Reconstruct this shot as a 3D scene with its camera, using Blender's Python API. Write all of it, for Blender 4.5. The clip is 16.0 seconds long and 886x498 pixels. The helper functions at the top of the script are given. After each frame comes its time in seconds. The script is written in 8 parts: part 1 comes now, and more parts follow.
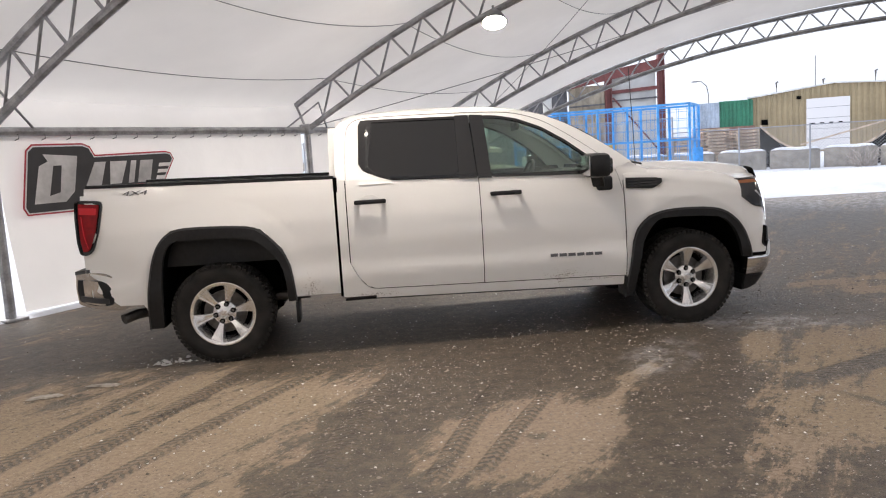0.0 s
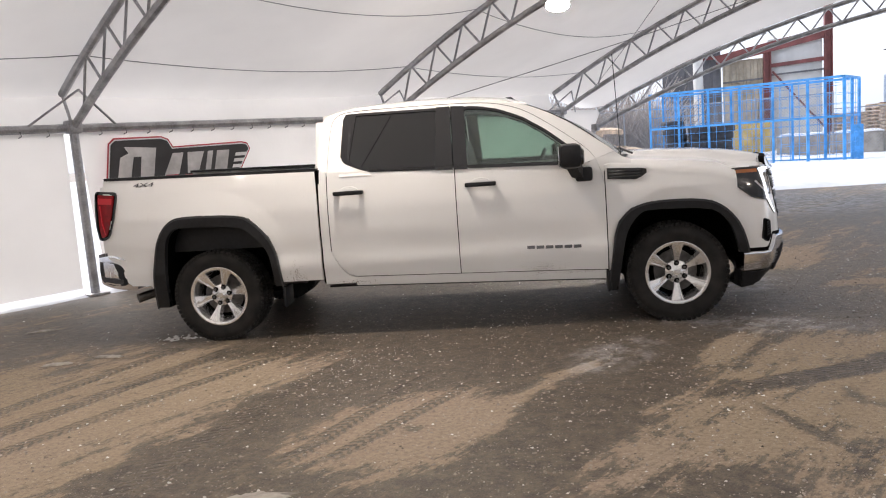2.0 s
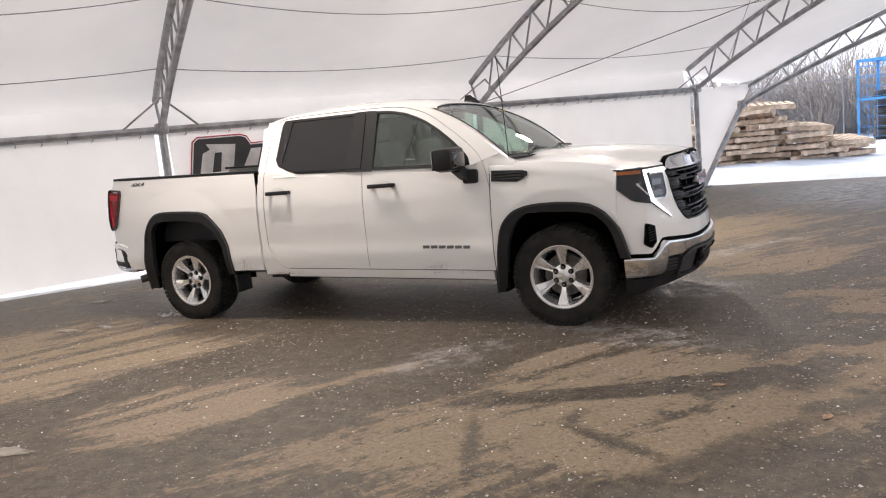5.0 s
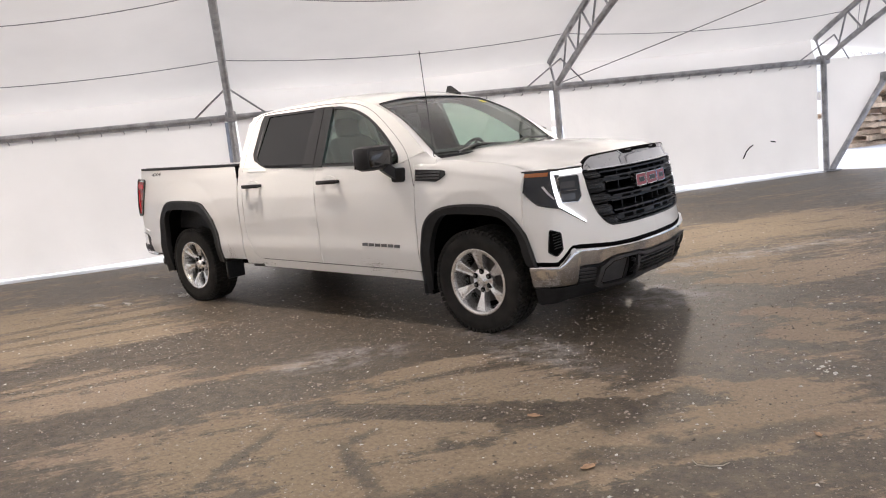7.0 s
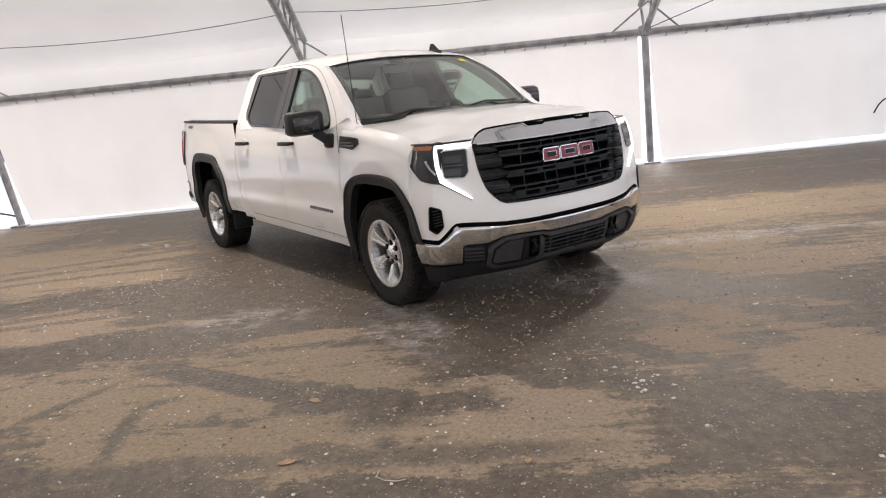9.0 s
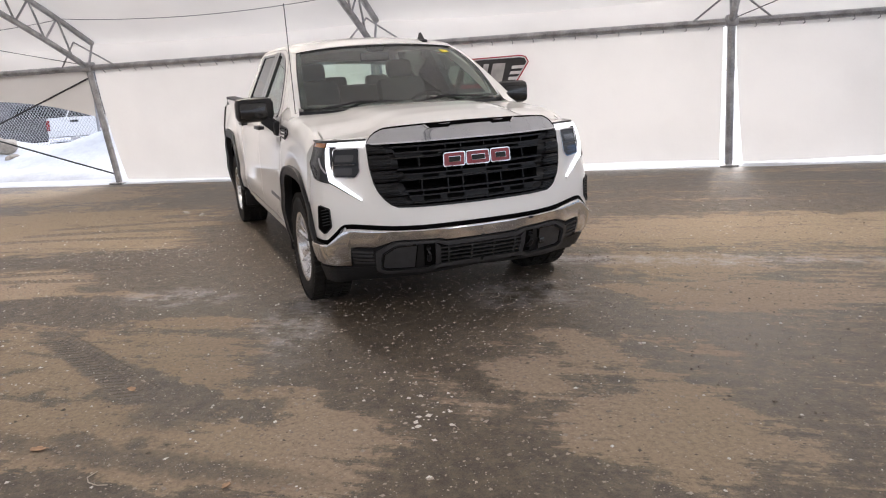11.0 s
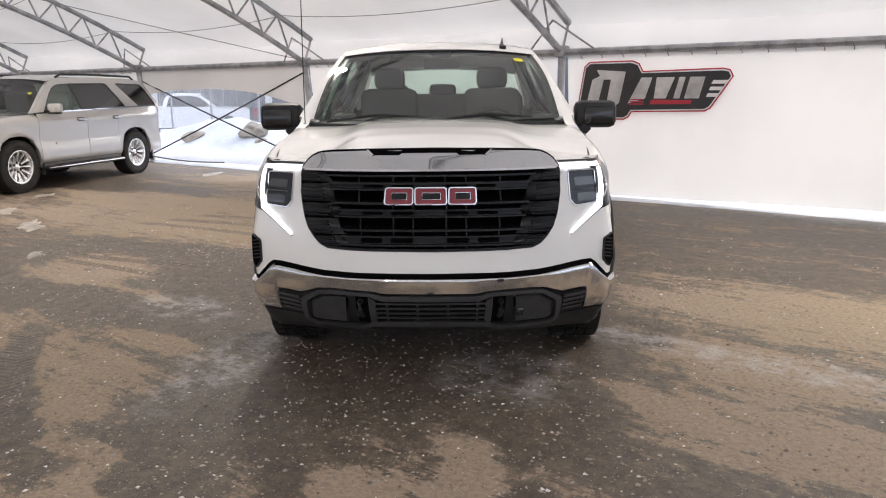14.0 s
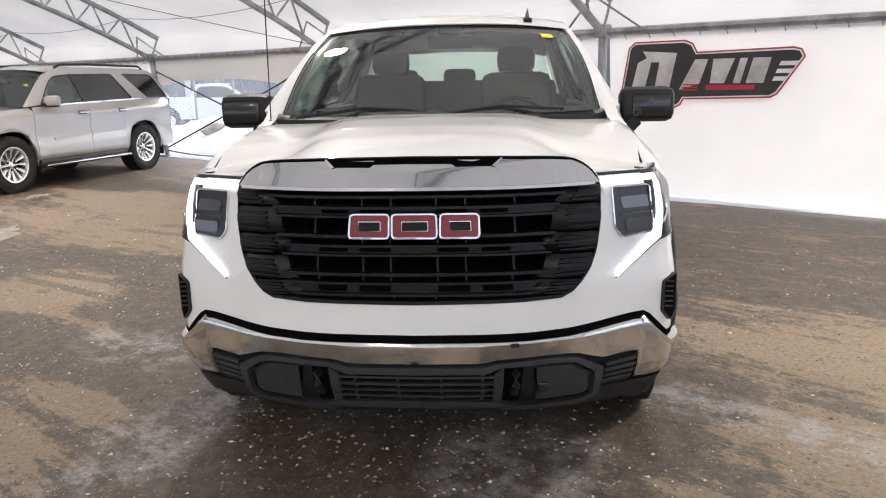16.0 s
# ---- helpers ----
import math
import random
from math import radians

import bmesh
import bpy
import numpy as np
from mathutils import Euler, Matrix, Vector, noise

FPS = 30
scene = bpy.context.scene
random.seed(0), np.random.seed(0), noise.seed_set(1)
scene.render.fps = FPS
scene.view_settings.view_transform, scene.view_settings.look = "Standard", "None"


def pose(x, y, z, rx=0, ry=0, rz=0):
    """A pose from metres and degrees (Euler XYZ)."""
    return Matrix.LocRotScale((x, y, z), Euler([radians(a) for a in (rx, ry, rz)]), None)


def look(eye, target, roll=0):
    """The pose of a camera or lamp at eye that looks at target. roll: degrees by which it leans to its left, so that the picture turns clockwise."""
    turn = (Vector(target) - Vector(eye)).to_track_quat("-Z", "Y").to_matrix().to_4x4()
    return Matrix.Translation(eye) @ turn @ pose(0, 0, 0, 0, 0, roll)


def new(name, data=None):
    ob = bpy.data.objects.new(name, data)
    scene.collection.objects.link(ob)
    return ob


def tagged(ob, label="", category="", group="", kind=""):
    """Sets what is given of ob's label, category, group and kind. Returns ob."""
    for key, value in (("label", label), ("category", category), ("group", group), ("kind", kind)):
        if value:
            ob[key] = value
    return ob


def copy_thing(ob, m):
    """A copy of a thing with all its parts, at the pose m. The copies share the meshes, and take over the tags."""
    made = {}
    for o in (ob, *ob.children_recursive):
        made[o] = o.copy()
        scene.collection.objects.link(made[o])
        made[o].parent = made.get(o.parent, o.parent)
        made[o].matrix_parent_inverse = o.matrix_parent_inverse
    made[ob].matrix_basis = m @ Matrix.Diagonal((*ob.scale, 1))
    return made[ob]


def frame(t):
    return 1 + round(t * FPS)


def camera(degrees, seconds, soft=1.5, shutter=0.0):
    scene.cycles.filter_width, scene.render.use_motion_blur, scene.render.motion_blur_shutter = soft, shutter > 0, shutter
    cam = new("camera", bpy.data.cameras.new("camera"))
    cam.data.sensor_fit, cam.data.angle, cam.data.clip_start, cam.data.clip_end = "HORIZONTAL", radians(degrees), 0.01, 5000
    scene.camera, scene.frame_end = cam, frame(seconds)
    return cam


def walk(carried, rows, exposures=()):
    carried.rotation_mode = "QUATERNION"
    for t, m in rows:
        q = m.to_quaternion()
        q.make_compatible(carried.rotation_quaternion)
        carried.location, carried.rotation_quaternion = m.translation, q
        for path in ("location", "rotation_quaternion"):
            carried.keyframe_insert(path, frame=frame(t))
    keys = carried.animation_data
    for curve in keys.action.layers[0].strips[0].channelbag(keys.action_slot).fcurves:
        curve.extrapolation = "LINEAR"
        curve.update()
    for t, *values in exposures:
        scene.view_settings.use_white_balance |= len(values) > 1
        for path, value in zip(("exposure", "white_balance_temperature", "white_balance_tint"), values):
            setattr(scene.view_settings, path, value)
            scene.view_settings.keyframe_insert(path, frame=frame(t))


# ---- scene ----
cam = camera(60.1, 16.0, soft=1.1)
METRES, EYE, TILT, LEAN, TURN = 13.889, 1.5, 0.0, 0.0, 0.0
ROWS = [
    (0.0, 0.0, 0.0, 0.0, -0.43, -7.15, 3.45),
    (0.5, 0.0255, -0.0011, 0.0, 2.57, -7.31, 3.62),
    (1.0, 0.0524, 0.0028, 0.0005, 5.74, -7.49, 3.79),
    (1.5, 0.082, 0.0021, 0.0009, 9.15, -7.66, 4.01),
    (2.0, 0.1111, 0.0054, -0.0007, 12.42, -7.77, 4.23),
    (2.5, 0.1414, 0.0125, 0.0003, 15.75, -7.65, 4.34),
    (3.0, 0.1747, 0.0173, 0.0003, 19.03, -7.69, 4.25),
    (3.5, 0.2068, 0.0254, -0.0013, 21.92, -7.89, 4.23),
    (4.0, 0.2409, 0.0328, -0.0009, 24.9, -8.05, 4.52),
    (6.5, 0.3934, 0.1355, -0.001, 42.03, -8.4, 6.29),
    (7.0, 0.4172, 0.1626, -0.0011, 45.85, -8.8, 6.03),
    (7.5, 0.4398, 0.1912, -0.0003, 49.67, -9.22, 5.97),
    (8.0, 0.4631, 0.2225, 0.001, 53.52, -9.91, 6.01),
    (8.5, 0.4798, 0.2558, 0.0007, 56.75, -10.68, 5.89),
    (9.0, 0.4989, 0.289, -0.0002, 61.01, -11.95, 5.84),
    (9.5, 0.5132, 0.3208, -0.0005, 63.73, -13.38, 5.14),
    (12.0, 0.5345, 0.4687, 0.0002, 83.37, -11.47, 2.47),
    (12.5, 0.5261, 0.4959, 0.0, 88.06, -11.65, 2.01),
    (13.0, 0.5107, 0.5175, -0.0004, 91.71, -11.84, 1.37),
    (13.5, 0.4903, 0.536, 0.0003, 94.74, -11.95, 0.89),
    (14.0, 0.4707, 0.556, 0.001, 96.85, -11.79, 0.52),
    (14.5, 0.4464, 0.562, 0.0007, 98.45, -11.76, 0.46),
    (15.0, 0.4215, 0.5644, -0.0004, 100.37, -11.81, 0.54),
    (15.5, 0.4014, 0.5645, -0.0009, 102.56, -12.09, 0.91),
    (16.0, 0.3857, 0.5584, -0.0002, 99.7, -12.63, 1.16),
]
walk(cam, [(t, pose(0, 0, EYE, TILT, LEAN, TURN) @ pose(METRES * x, METRES * y, METRES * z, 90 + pitch, roll, yaw)) for t, x, y, z, yaw, pitch, roll in ROWS],
     exposures=[(0.0, 1.19, 6510, 14), (4.0, 1.31, 6500, 15), (9.5, 1.41, 6480, 15), (12.0, 1.24, 6420, 15), (14.0, 1.35, 6350, 14), (16.0, 1.52, 6260, 13)])

# ---- world and sun: a bright overcast winter day ----
world = bpy.data.worlds.new("overcast_sky")
scene.world = world
world.use_nodes = True
wn, wl = world.node_tree.nodes, world.node_tree.links
sky = wn.new("ShaderNodeTexSky")
sky.sky_type = "NISHITA"
sky.sun_disc = False
sky.sun_elevation, sky.sun_rotation = radians(36), radians(-60)
sky.air_density, sky.dust_density, sky.ozone_density = 1.0, 6.0, 1.0
hsv = wn.new("ShaderNodeHueSaturation")
hsv.inputs["Saturation"].default_value = 0.45
wl.new(sky.outputs["Color"], hsv.inputs["Color"])
cloud = wn.new("ShaderNodeMix")
cloud.data_type = "RGBA"
cloud.inputs["Factor"].default_value = 0.55
cloud.inputs["B"].default_value = (6.4, 7.1, 8.1, 1)
wl.new(hsv.outputs["Color"], cloud.inputs["A"])
wl.new(cloud.outputs["Result"], wn["Background"].inputs["Color"])
wn["Background"].inputs["Strength"].default_value = 0.11

sun = new("sun", bpy.data.lights.new("sun", "SUN"))
sun.data.energy, sun.data.angle, sun.data.color = 1.0, radians(25), (1.0, 0.97, 0.93)
sun.matrix_world = look((-26, 15, 22), (0, 0, 0))


# ---- materials ----
def material(name, color, rough=0.5, metal=0.0, var=0.0, scale=8.0, bump=0.0, bump_scale=60.0, tint=None, coat=0.0, spec=0.5, detail=6.0):
    """A principled surface with colour variation at two scales and fine relief, in object metres."""
    m = bpy.data.materials.new(name)
    m.use_nodes = True
    nt = m.node_tree
    b = nt.nodes["Principled BSDF"]
    b.inputs["Base Color"].default_value = (*color, 1)
    b.inputs["Roughness"].default_value = rough
    b.inputs["Metallic"].default_value = metal
    b.inputs["Coat Weight"].default_value = coat
    b.inputs["Coat Roughness"].default_value = 0.04
    b.inputs["Specular IOR Level"].default_value = spec
    tc = nt.nodes.new("ShaderNodeTexCoord")
    if var > 0:
        n1 = nt.nodes.new("ShaderNodeTexNoise")
        n1.inputs["Scale"].default_value, n1.inputs["Detail"].default_value = scale, detail
        n2 = nt.nodes.new("ShaderNodeTexNoise")
        n2.inputs["Scale"].default_value, n2.inputs["Detail"].default_value = scale * 7.3, 3.0
        nt.links.new(tc.outputs["Object"], n1.inputs["Vector"])
        nt.links.new(tc.outputs["Object"], n2.inputs["Vector"])
        add = nt.nodes.new("ShaderNodeMath")
        add.operation = "MULTIPLY_ADD"
        add.inputs[1].default_value = 0.4
        nt.links.new(n2.outputs["Fac"], add.inputs[0])
        nt.links.new(n1.outputs["Fac"], add.inputs[2])
        ramp = nt.nodes.new("ShaderNodeValToRGB")
        t = tint or color
        ramp.color_ramp.elements[0].position, ramp.color_ramp.elements[1].position = 0.5, 0.95
        ramp.color_ramp.elements[0].color = (*[max(0, c * (1 - var)) for c in color], 1)
        ramp.color_ramp.elements[1].color = (*[min(1, c * (1 + var)) for c in t], 1)
        nt.links.new(add.outputs[0], ramp.inputs["Fac"])
        nt.links.new(ramp.outputs["Color"], b.inputs["Base Color"])
        rr = nt.nodes.new("ShaderNodeMapRange")
        rr.inputs["To Min"].default_value, rr.inputs["To Max"].default_value = max(0.02, rough * 0.8), min(1, rough * 1.2)
        nt.links.new(n2.outputs["Fac"], rr.inputs["Value"])
        nt.links.new(rr.outputs["Result"], b.inputs["Roughness"])
    if bump > 0:
        nb = nt.nodes.new("ShaderNodeTexNoise")
        nb.inputs["Scale"].default_value, nb.inputs["Detail"].default_value = bump_scale, 4.0
        nt.links.new(tc.outputs["Object"], nb.inputs["Vector"])
        bp = nt.nodes.new("ShaderNodeBump")
        bp.inputs["Strength"].default_value, bp.inputs["Distance"].default_value = bump, 0.01
        nt.links.new(nb.outputs["Fac"], bp.inputs["Height"])
        nt.links.new(bp.outputs["Normal"], b.inputs["Normal"])
    return m


def glowing(name, color, strength):
    m = material(name, color, 0.4)
    b = m.node_tree.nodes["Principled BSDF"]
    b.inputs["Emission Color"].default_value = (*color, 1)
    b.inputs["Emission Strength"].default_value = strength
    return m


def glass(name, color, rough=0.0):
    """Thin tinted pane: part clear, part mirror."""
    m = bpy.data.materials.new(name)
    m.use_nodes = True
    nt = m.node_tree
    nt.nodes.clear()
    out = nt.nodes.new("ShaderNodeOutputMaterial")
    tr = nt.nodes.new("ShaderNodeBsdfTransparent")
    tr.inputs["Color"].default_value = (*color, 1)
    gl = nt.nodes.new("ShaderNodeBsdfGlossy")
    gl.inputs["Roughness"].default_value = rough
    lw = nt.nodes.new("ShaderNodeLayerWeight")
    lw.inputs["Blend"].default_value = 0.5
    pw = nt.nodes.new("ShaderNodeMath")
    pw.operation = "POWER"
    pw.inputs[1].default_value = 4.0
    nt.links.new(lw.outputs["Facing"], pw.inputs[0])
    fr = nt.nodes.new("ShaderNodeMath")
    fr.operation = "MULTIPLY_ADD"
    fr.inputs[1].default_value, fr.inputs[2].default_value = 0.75, 0.11
    nt.links.new(pw.outputs[0], fr.inputs[0])
    mix = nt.nodes.new("ShaderNodeMixShader")
    nt.links.new(fr.outputs[0], mix.inputs[0])
    nt.links.new(tr.outputs[0], mix.inputs[1])
    nt.links.new(gl.outputs[0], mix.inputs[2])
    nt.links.new(mix.outputs[0], out.inputs["Surface"])
    return m


def fabric(name, color, through_share=0.45):
    """Tent cloth: scatters light back and lets part of it through; soft folds and faint dirt."""
    m = bpy.data.materials.new(name)
    m.use_nodes = True
    nt = m.node_tree
    nt.nodes.clear()
    out = nt.nodes.new("ShaderNodeOutputMaterial")
    tc = nt.nodes.new("ShaderNodeTexCoord")
    n1 = nt.nodes.new("ShaderNodeTexNoise")
    n1.inputs["Scale"].default_value, n1.inputs["Detail"].default_value = 0.55, 5
    n2 = nt.nodes.new("ShaderNodeTexNoise")
    n2.inputs["Scale"].default_value, n2.inputs["Detail"].default_value = 2.2, 6
    ramp = nt.nodes.new("ShaderNodeValToRGB")
    ramp.color_ramp.elements[0].position, ramp.color_ramp.elements[1].position = 0.30, 0.62
    ramp.color_ramp.elements[0].color = (*[c * 0.90 for c in color], 1)
    ramp.color_ramp.elements[1].color = (*color, 1)
    bump = nt.nodes.new("ShaderNodeBump")
    bump.inputs["Strength"].default_value, bump.inputs["Distance"].default_value = 0.25, 0.05
    di, tl = nt.nodes.new("ShaderNodeBsdfDiffuse"), nt.nodes.new("ShaderNodeBsdfTranslucent")
    mix = nt.nodes.new("ShaderNodeMixShader")
    mix.inputs[0].default_value = through_share
    for n in (n1, n2):
        nt.links.new(tc.outputs["Object"], n.inputs["Vector"])
    nt.links.new(n1.outputs["Fac"], ramp.inputs["Fac"])
    nt.links.new(n2.outputs["Fac"], bump.inputs["Height"])
    for n in (di, tl):
        nt.links.new(ramp.outputs["Color"], n.inputs["Color"])
    nt.links.new(bump.outputs["Normal"], di.inputs["Normal"])
    nt.links.new(di.outputs[0], mix.inputs[1])
    nt.links.new(tl.outputs[0], mix.inputs[2])
    nt.links.new(mix.outputs[0], out.inputs["Surface"])
    return m


PAINT = material("white_car_paint", (0.86, 0.855, 0.84), 0.55, coat=1.0, spec=0.3, bump=0.02, bump_scale=900)


def spattered(m, spots):
    """Adds dried mud specks round a few places of the bodywork."""
    nt = m.node_tree
    b = nt.nodes["Principled BSDF"]
    tc = nt.nodes.new("ShaderNodeTexCoord")
    vo = nt.nodes.new("ShaderNodeTexVoronoi")
    vo.inputs["Scale"].default_value = 95
    no = nt.nodes.new("ShaderNodeTexNoise")
    no.inputs["Scale"].default_value, no.inputs["Detail"].default_value = 9, 6
    nt.links.new(tc.outputs["Object"], vo.inputs["Vector"])
    nt.links.new(tc.outputs["Object"], no.inputs["Vector"])
    total = None
    for x, z, a, c in spots:
        mp = nt.nodes.new("ShaderNodeMapping")
        mp.vector_type = "TEXTURE"
        mp.inputs["Location"].default_value, mp.inputs["Scale"].default_value = (x, 0, z), (a, 100, c)
        ln = nt.nodes.new("ShaderNodeVectorMath")
        ln.operation = "LENGTH"
        rg = nt.nodes.new("ShaderNodeMapRange")
        rg.inputs[1].default_value, rg.inputs[2].default_value = 1.3, 0.1
        nt.links.new(tc.outputs["Object"], mp.inputs["Vector"])
        nt.links.new(mp.outputs[0], ln.inputs[0])
        nt.links.new(ln.outputs["Value"], rg.inputs["Value"])
        if total is None:
            total = rg.outputs[0]
        else:
            mx = nt.nodes.new("ShaderNodeMath")
            mx.operation = "MAXIMUM"
            nt.links.new(total, mx.inputs[0])
            nt.links.new(rg.outputs[0], mx.inputs[1])
            total = mx.outputs[0]
    s1 = nt.nodes.new("ShaderNodeMath")
    s1.operation = "MULTIPLY_ADD"
    s1.inputs[1].default_value = 0.42
    nt.links.new(total, s1.inputs[0])
    s0 = nt.nodes.new("ShaderNodeMath")
    s0.operation = "MULTIPLY_ADD"
    s0.inputs[1].default_value, s0.inputs[2].default_value = 0.45, -0.28
    nt.links.new(no.outputs["Fac"], s0.inputs[0])
    nt.links.new(s0.outputs[0], s1.inputs[2])
    lt = nt.nodes.new("ShaderNodeMath")
    lt.operation = "LESS_THAN"
    nt.links.new(vo.outputs["Distance"], lt.inputs[0])
    nt.links.new(s1.outputs[0], lt.inputs[1])
    mix = nt.nodes.new("ShaderNodeMix")
    mix.data_type = "RGBA"
    mix.inputs["A"].default_value = b.inputs["Base Color"].default_value
    mix.inputs["B"].default_value = (0.16, 0.12, 0.085, 1)
    nt.links.new(lt.outputs[0], mix.inputs["Factor"])
    nt.links.new(mix.outputs["Result"], b.inputs["Base Color"])


spattered(PAINT, ((0.85, 0.47, 0.30, 0.09), (-1.14, 0.50, 0.12, 0.16), (-0.70, 0.44, 0.3, 0.03), (1.15, 0.43, 0.25, 0.03)))
SILVER = material("silver_car_paint", (0.43, 0.415, 0.395), 0.34, metal=0.5, coat=1.0, var=0.02, scale=300)
CHROME = material("chrome", (0.80, 0.80, 0.81), 0.17, metal=1.0, var=0.05, scale=4)
BUMPERCHROME = material("grimy_chrome", (0.74, 0.74, 0.75), 0.12, metal=1.0, var=0.16, scale=7)
PLASTIC = material("black_plastic", (0.018, 0.0185, 0.020), 0.45, var=0.2, scale=30, bump=0.12, bump_scale=400, spec=0.3)
GLOSSBLACK = material("gloss_black_trim", (0.012, 0.012, 0.013), 0.18, coat=0.5)
# Black parts; near-zero colour also stands in for deep shade in wells and recesses.
DARK = material("dark_parts_and_shade", (0.0028, 0.0028, 0.0028), 0.9, var=0.4, scale=5, spec=0.04)
RUBBER = material("tyre_rubber", (0.019, 0.0185, 0.018), 0.75, var=0.3, scale=9, bump=0.25, bump_scale=90, tint=(0.024, 0.022, 0.02), spec=0.25)
TRIM = material("grey_black_plastic", (0.040, 0.040, 0.043), 0.5, var=0.2, scale=20, bump=0.12, bump_scale=300)
OLDRUBBER = material("weathered_rubber", (0.060, 0.060, 0.064), 0.85, var=0.4, scale=6, bump=0.3, bump_scale=60)
SATIN = material("satin_chrome", (0.62, 0.62, 0.63), 0.07, metal=1.0, var=0.04, scale=6)
DIRTYICE = material("dirty_ice", (0.34, 0.31, 0.27), 0.5, var=0.4, scale=4, bump=0.4, bump_scale=30)
ALLOY = material("silver_alloy", (0.84, 0.84, 0.84), 0.26, metal=0.85, coat=0.3)
GRILLE = material("gloss_grille_black", (0.007, 0.007, 0.008), 0.36, spec=0.3, bump=0.05, bump_scale=300)
BADGE = material("grey_badge", (0.13, 0.13, 0.135), 0.35, metal=0.3)
STEELDARK = material("brake_steel", (0.12, 0.115, 0.11), 0.45, metal=0.8, var=0.4, scale=15)
CLEAR = glass("windscreen_glass", (0.74, 0.85, 0.79))
PRIVACY = glass("privacy_glass", (0.05, 0.055, 0.055))
LAMPGREY = material("headlamp_inner_grey", (0.22, 0.22, 0.225), 0.16, metal=0.5, coat=1.0, var=0.3, scale=12)
LAMPDARK = material("lamp_reflector_dark", (0.075, 0.078, 0.085), 0.12, metal=0.5, coat=1.0)
LENS = material("clear_lamp_lens", (0.02, 0.022, 0.027), 0.22, coat=0.3, spec=0.35)
RED = material("red_lamp_lens", (0.24, 0.005, 0.008), 0.2, spec=0.35, coat=0.0, var=0.35, scale=14)
REDLIT = material("bright_red_lens", (0.55, 0.022, 0.030), 0.2, spec=0.35)
REDBADGE = material("red_badge", (0.24, 0.018, 0.028), 0.35, coat=0.25)
AMBER = material("amber_reflector", (0.32, 0.10, 0.02), 0.2, coat=1.0)
DRL = glowing("daytime_light", (0.93, 0.96, 1.0), 0.9)
SEAT = material("seat_cloth", (0.06, 0.06, 0.06), 0.85, var=0.3, scale=40, bump=0.3, bump_scale=500)
LINER = material("headliner", (0.55, 0.54, 0.51), 0.9, var=0.05, scale=30)
CLOTH = fabric("white_tent_cloth", (0.85, 0.83, 0.80), 0.20)
ROOFCLOTH = fabric("white_roof_cloth", (0.825, 0.805, 0.775), 0.20)
HEAVYCLOTH = fabric("heavy_grey_white_cloth", (0.72, 0.70, 0.68), 0.08)
STEEL = material("galvanised_steel", (0.36, 0.36, 0.37), 0.45, metal=0.55, var=0.35, scale=6, bump=0.1, bump_scale=80)
CABLE = material("steel_cable", (0.22, 0.22, 0.22), 0.6, metal=0.5, var=0.2, scale=20)
STRAP = material("black_strap", (0.03, 0.03, 0.032), 0.8, var=0.3, scale=40)
SNOW = material("snow", (0.58, 0.61, 0.66), 0.7, var=0.16, scale=1.1, bump=1.0, bump_scale=5)
WOOD = material("pallet_wood", (0.62, 0.48, 0.36), 0.8, var=0.5, scale=5, bump=0.3, bump_scale=40, tint=(0.56, 0.44, 0.33))
BLUE = material("blue_steel_paint", (0.07, 0.33, 0.72), 0.45, var=0.3, scale=3)
CONCRETE = material("concrete", (0.33, 0.30, 0.26), 0.9, var=0.3, scale=3, bump=0.4, bump_scale=30)
TAN = material("tan_metal_siding", (0.34, 0.27, 0.16), 0.6, var=0.15, scale=0.8)
TANPALE = material("weathered_metal_siding", (0.46, 0.40, 0.31), 0.6, var=0.35, scale=0.7)
PALEWALL = material("pale_metal_siding", (0.62, 0.62, 0.60), 0.6, var=0.15, scale=0.5)
REDSTEEL = material("red_oxide_steel", (0.18, 0.055, 0.05), 0.6, var=0.35, scale=2)
GREYWALL = material("grey_metal_siding", (0.14, 0.14, 0.15), 0.7, var=0.3, scale=1)
GREEN = material("green_container_paint", (0.03, 0.17, 0.10), 0.5, var=0.3, scale=1)
GREYBLUE = material("grey_container_paint", (0.36, 0.42, 0.50), 0.5, var=0.25, scale=1)
WIRE = material("fence_wire", (0.33, 0.34, 0.36), 0.5, metal=0.6)
TWIG = material("bare_twigs", (0.42, 0.37, 0.33), 0.9, var=0.4, scale=6)
SIGNDARK = material("sign_dark_print", (0.035, 0.033, 0.036), 0.6, var=0.3, scale=3)
SIGNRED = material("sign_red_print", (0.42, 0.03, 0.05), 0.6)
SIGNWHITE = material("sign_white_print", (0.75, 0.74, 0.74), 0.6)
SIGNPALE = material("sign_pale_print", (0.50, 0.49, 0.49), 0.5, var=0.35, scale=1.5)
YELLOW = material("yellow_sticker", (0.75, 0.70, 0.05), 0.6)
LAMPGLOW = glowing("lamp_glow", (1.0, 0.90, 0.77), 185.0)
LAMPBODY = material("lamp_housing", (0.25, 0.25, 0.25), 0.5, metal=0.6, var=0.2, scale=20)


# ---- mesh helpers ----
def join(*pieces):
    V, F = [], []
    for v, f in pieces:
        o = len(V)
        V += [tuple(p) for p in v]
        F += [tuple(i + o for i in q) for q in f]
    return V, F


def moved(piece, m):
    return [tuple(m @ Vector(p)) for p in piece[0]], piece[1]


def mirrored(piece):
    return [(x, -y, z) for x, y, z in piece[0]], [tuple(reversed(f)) for f in piece[1]]


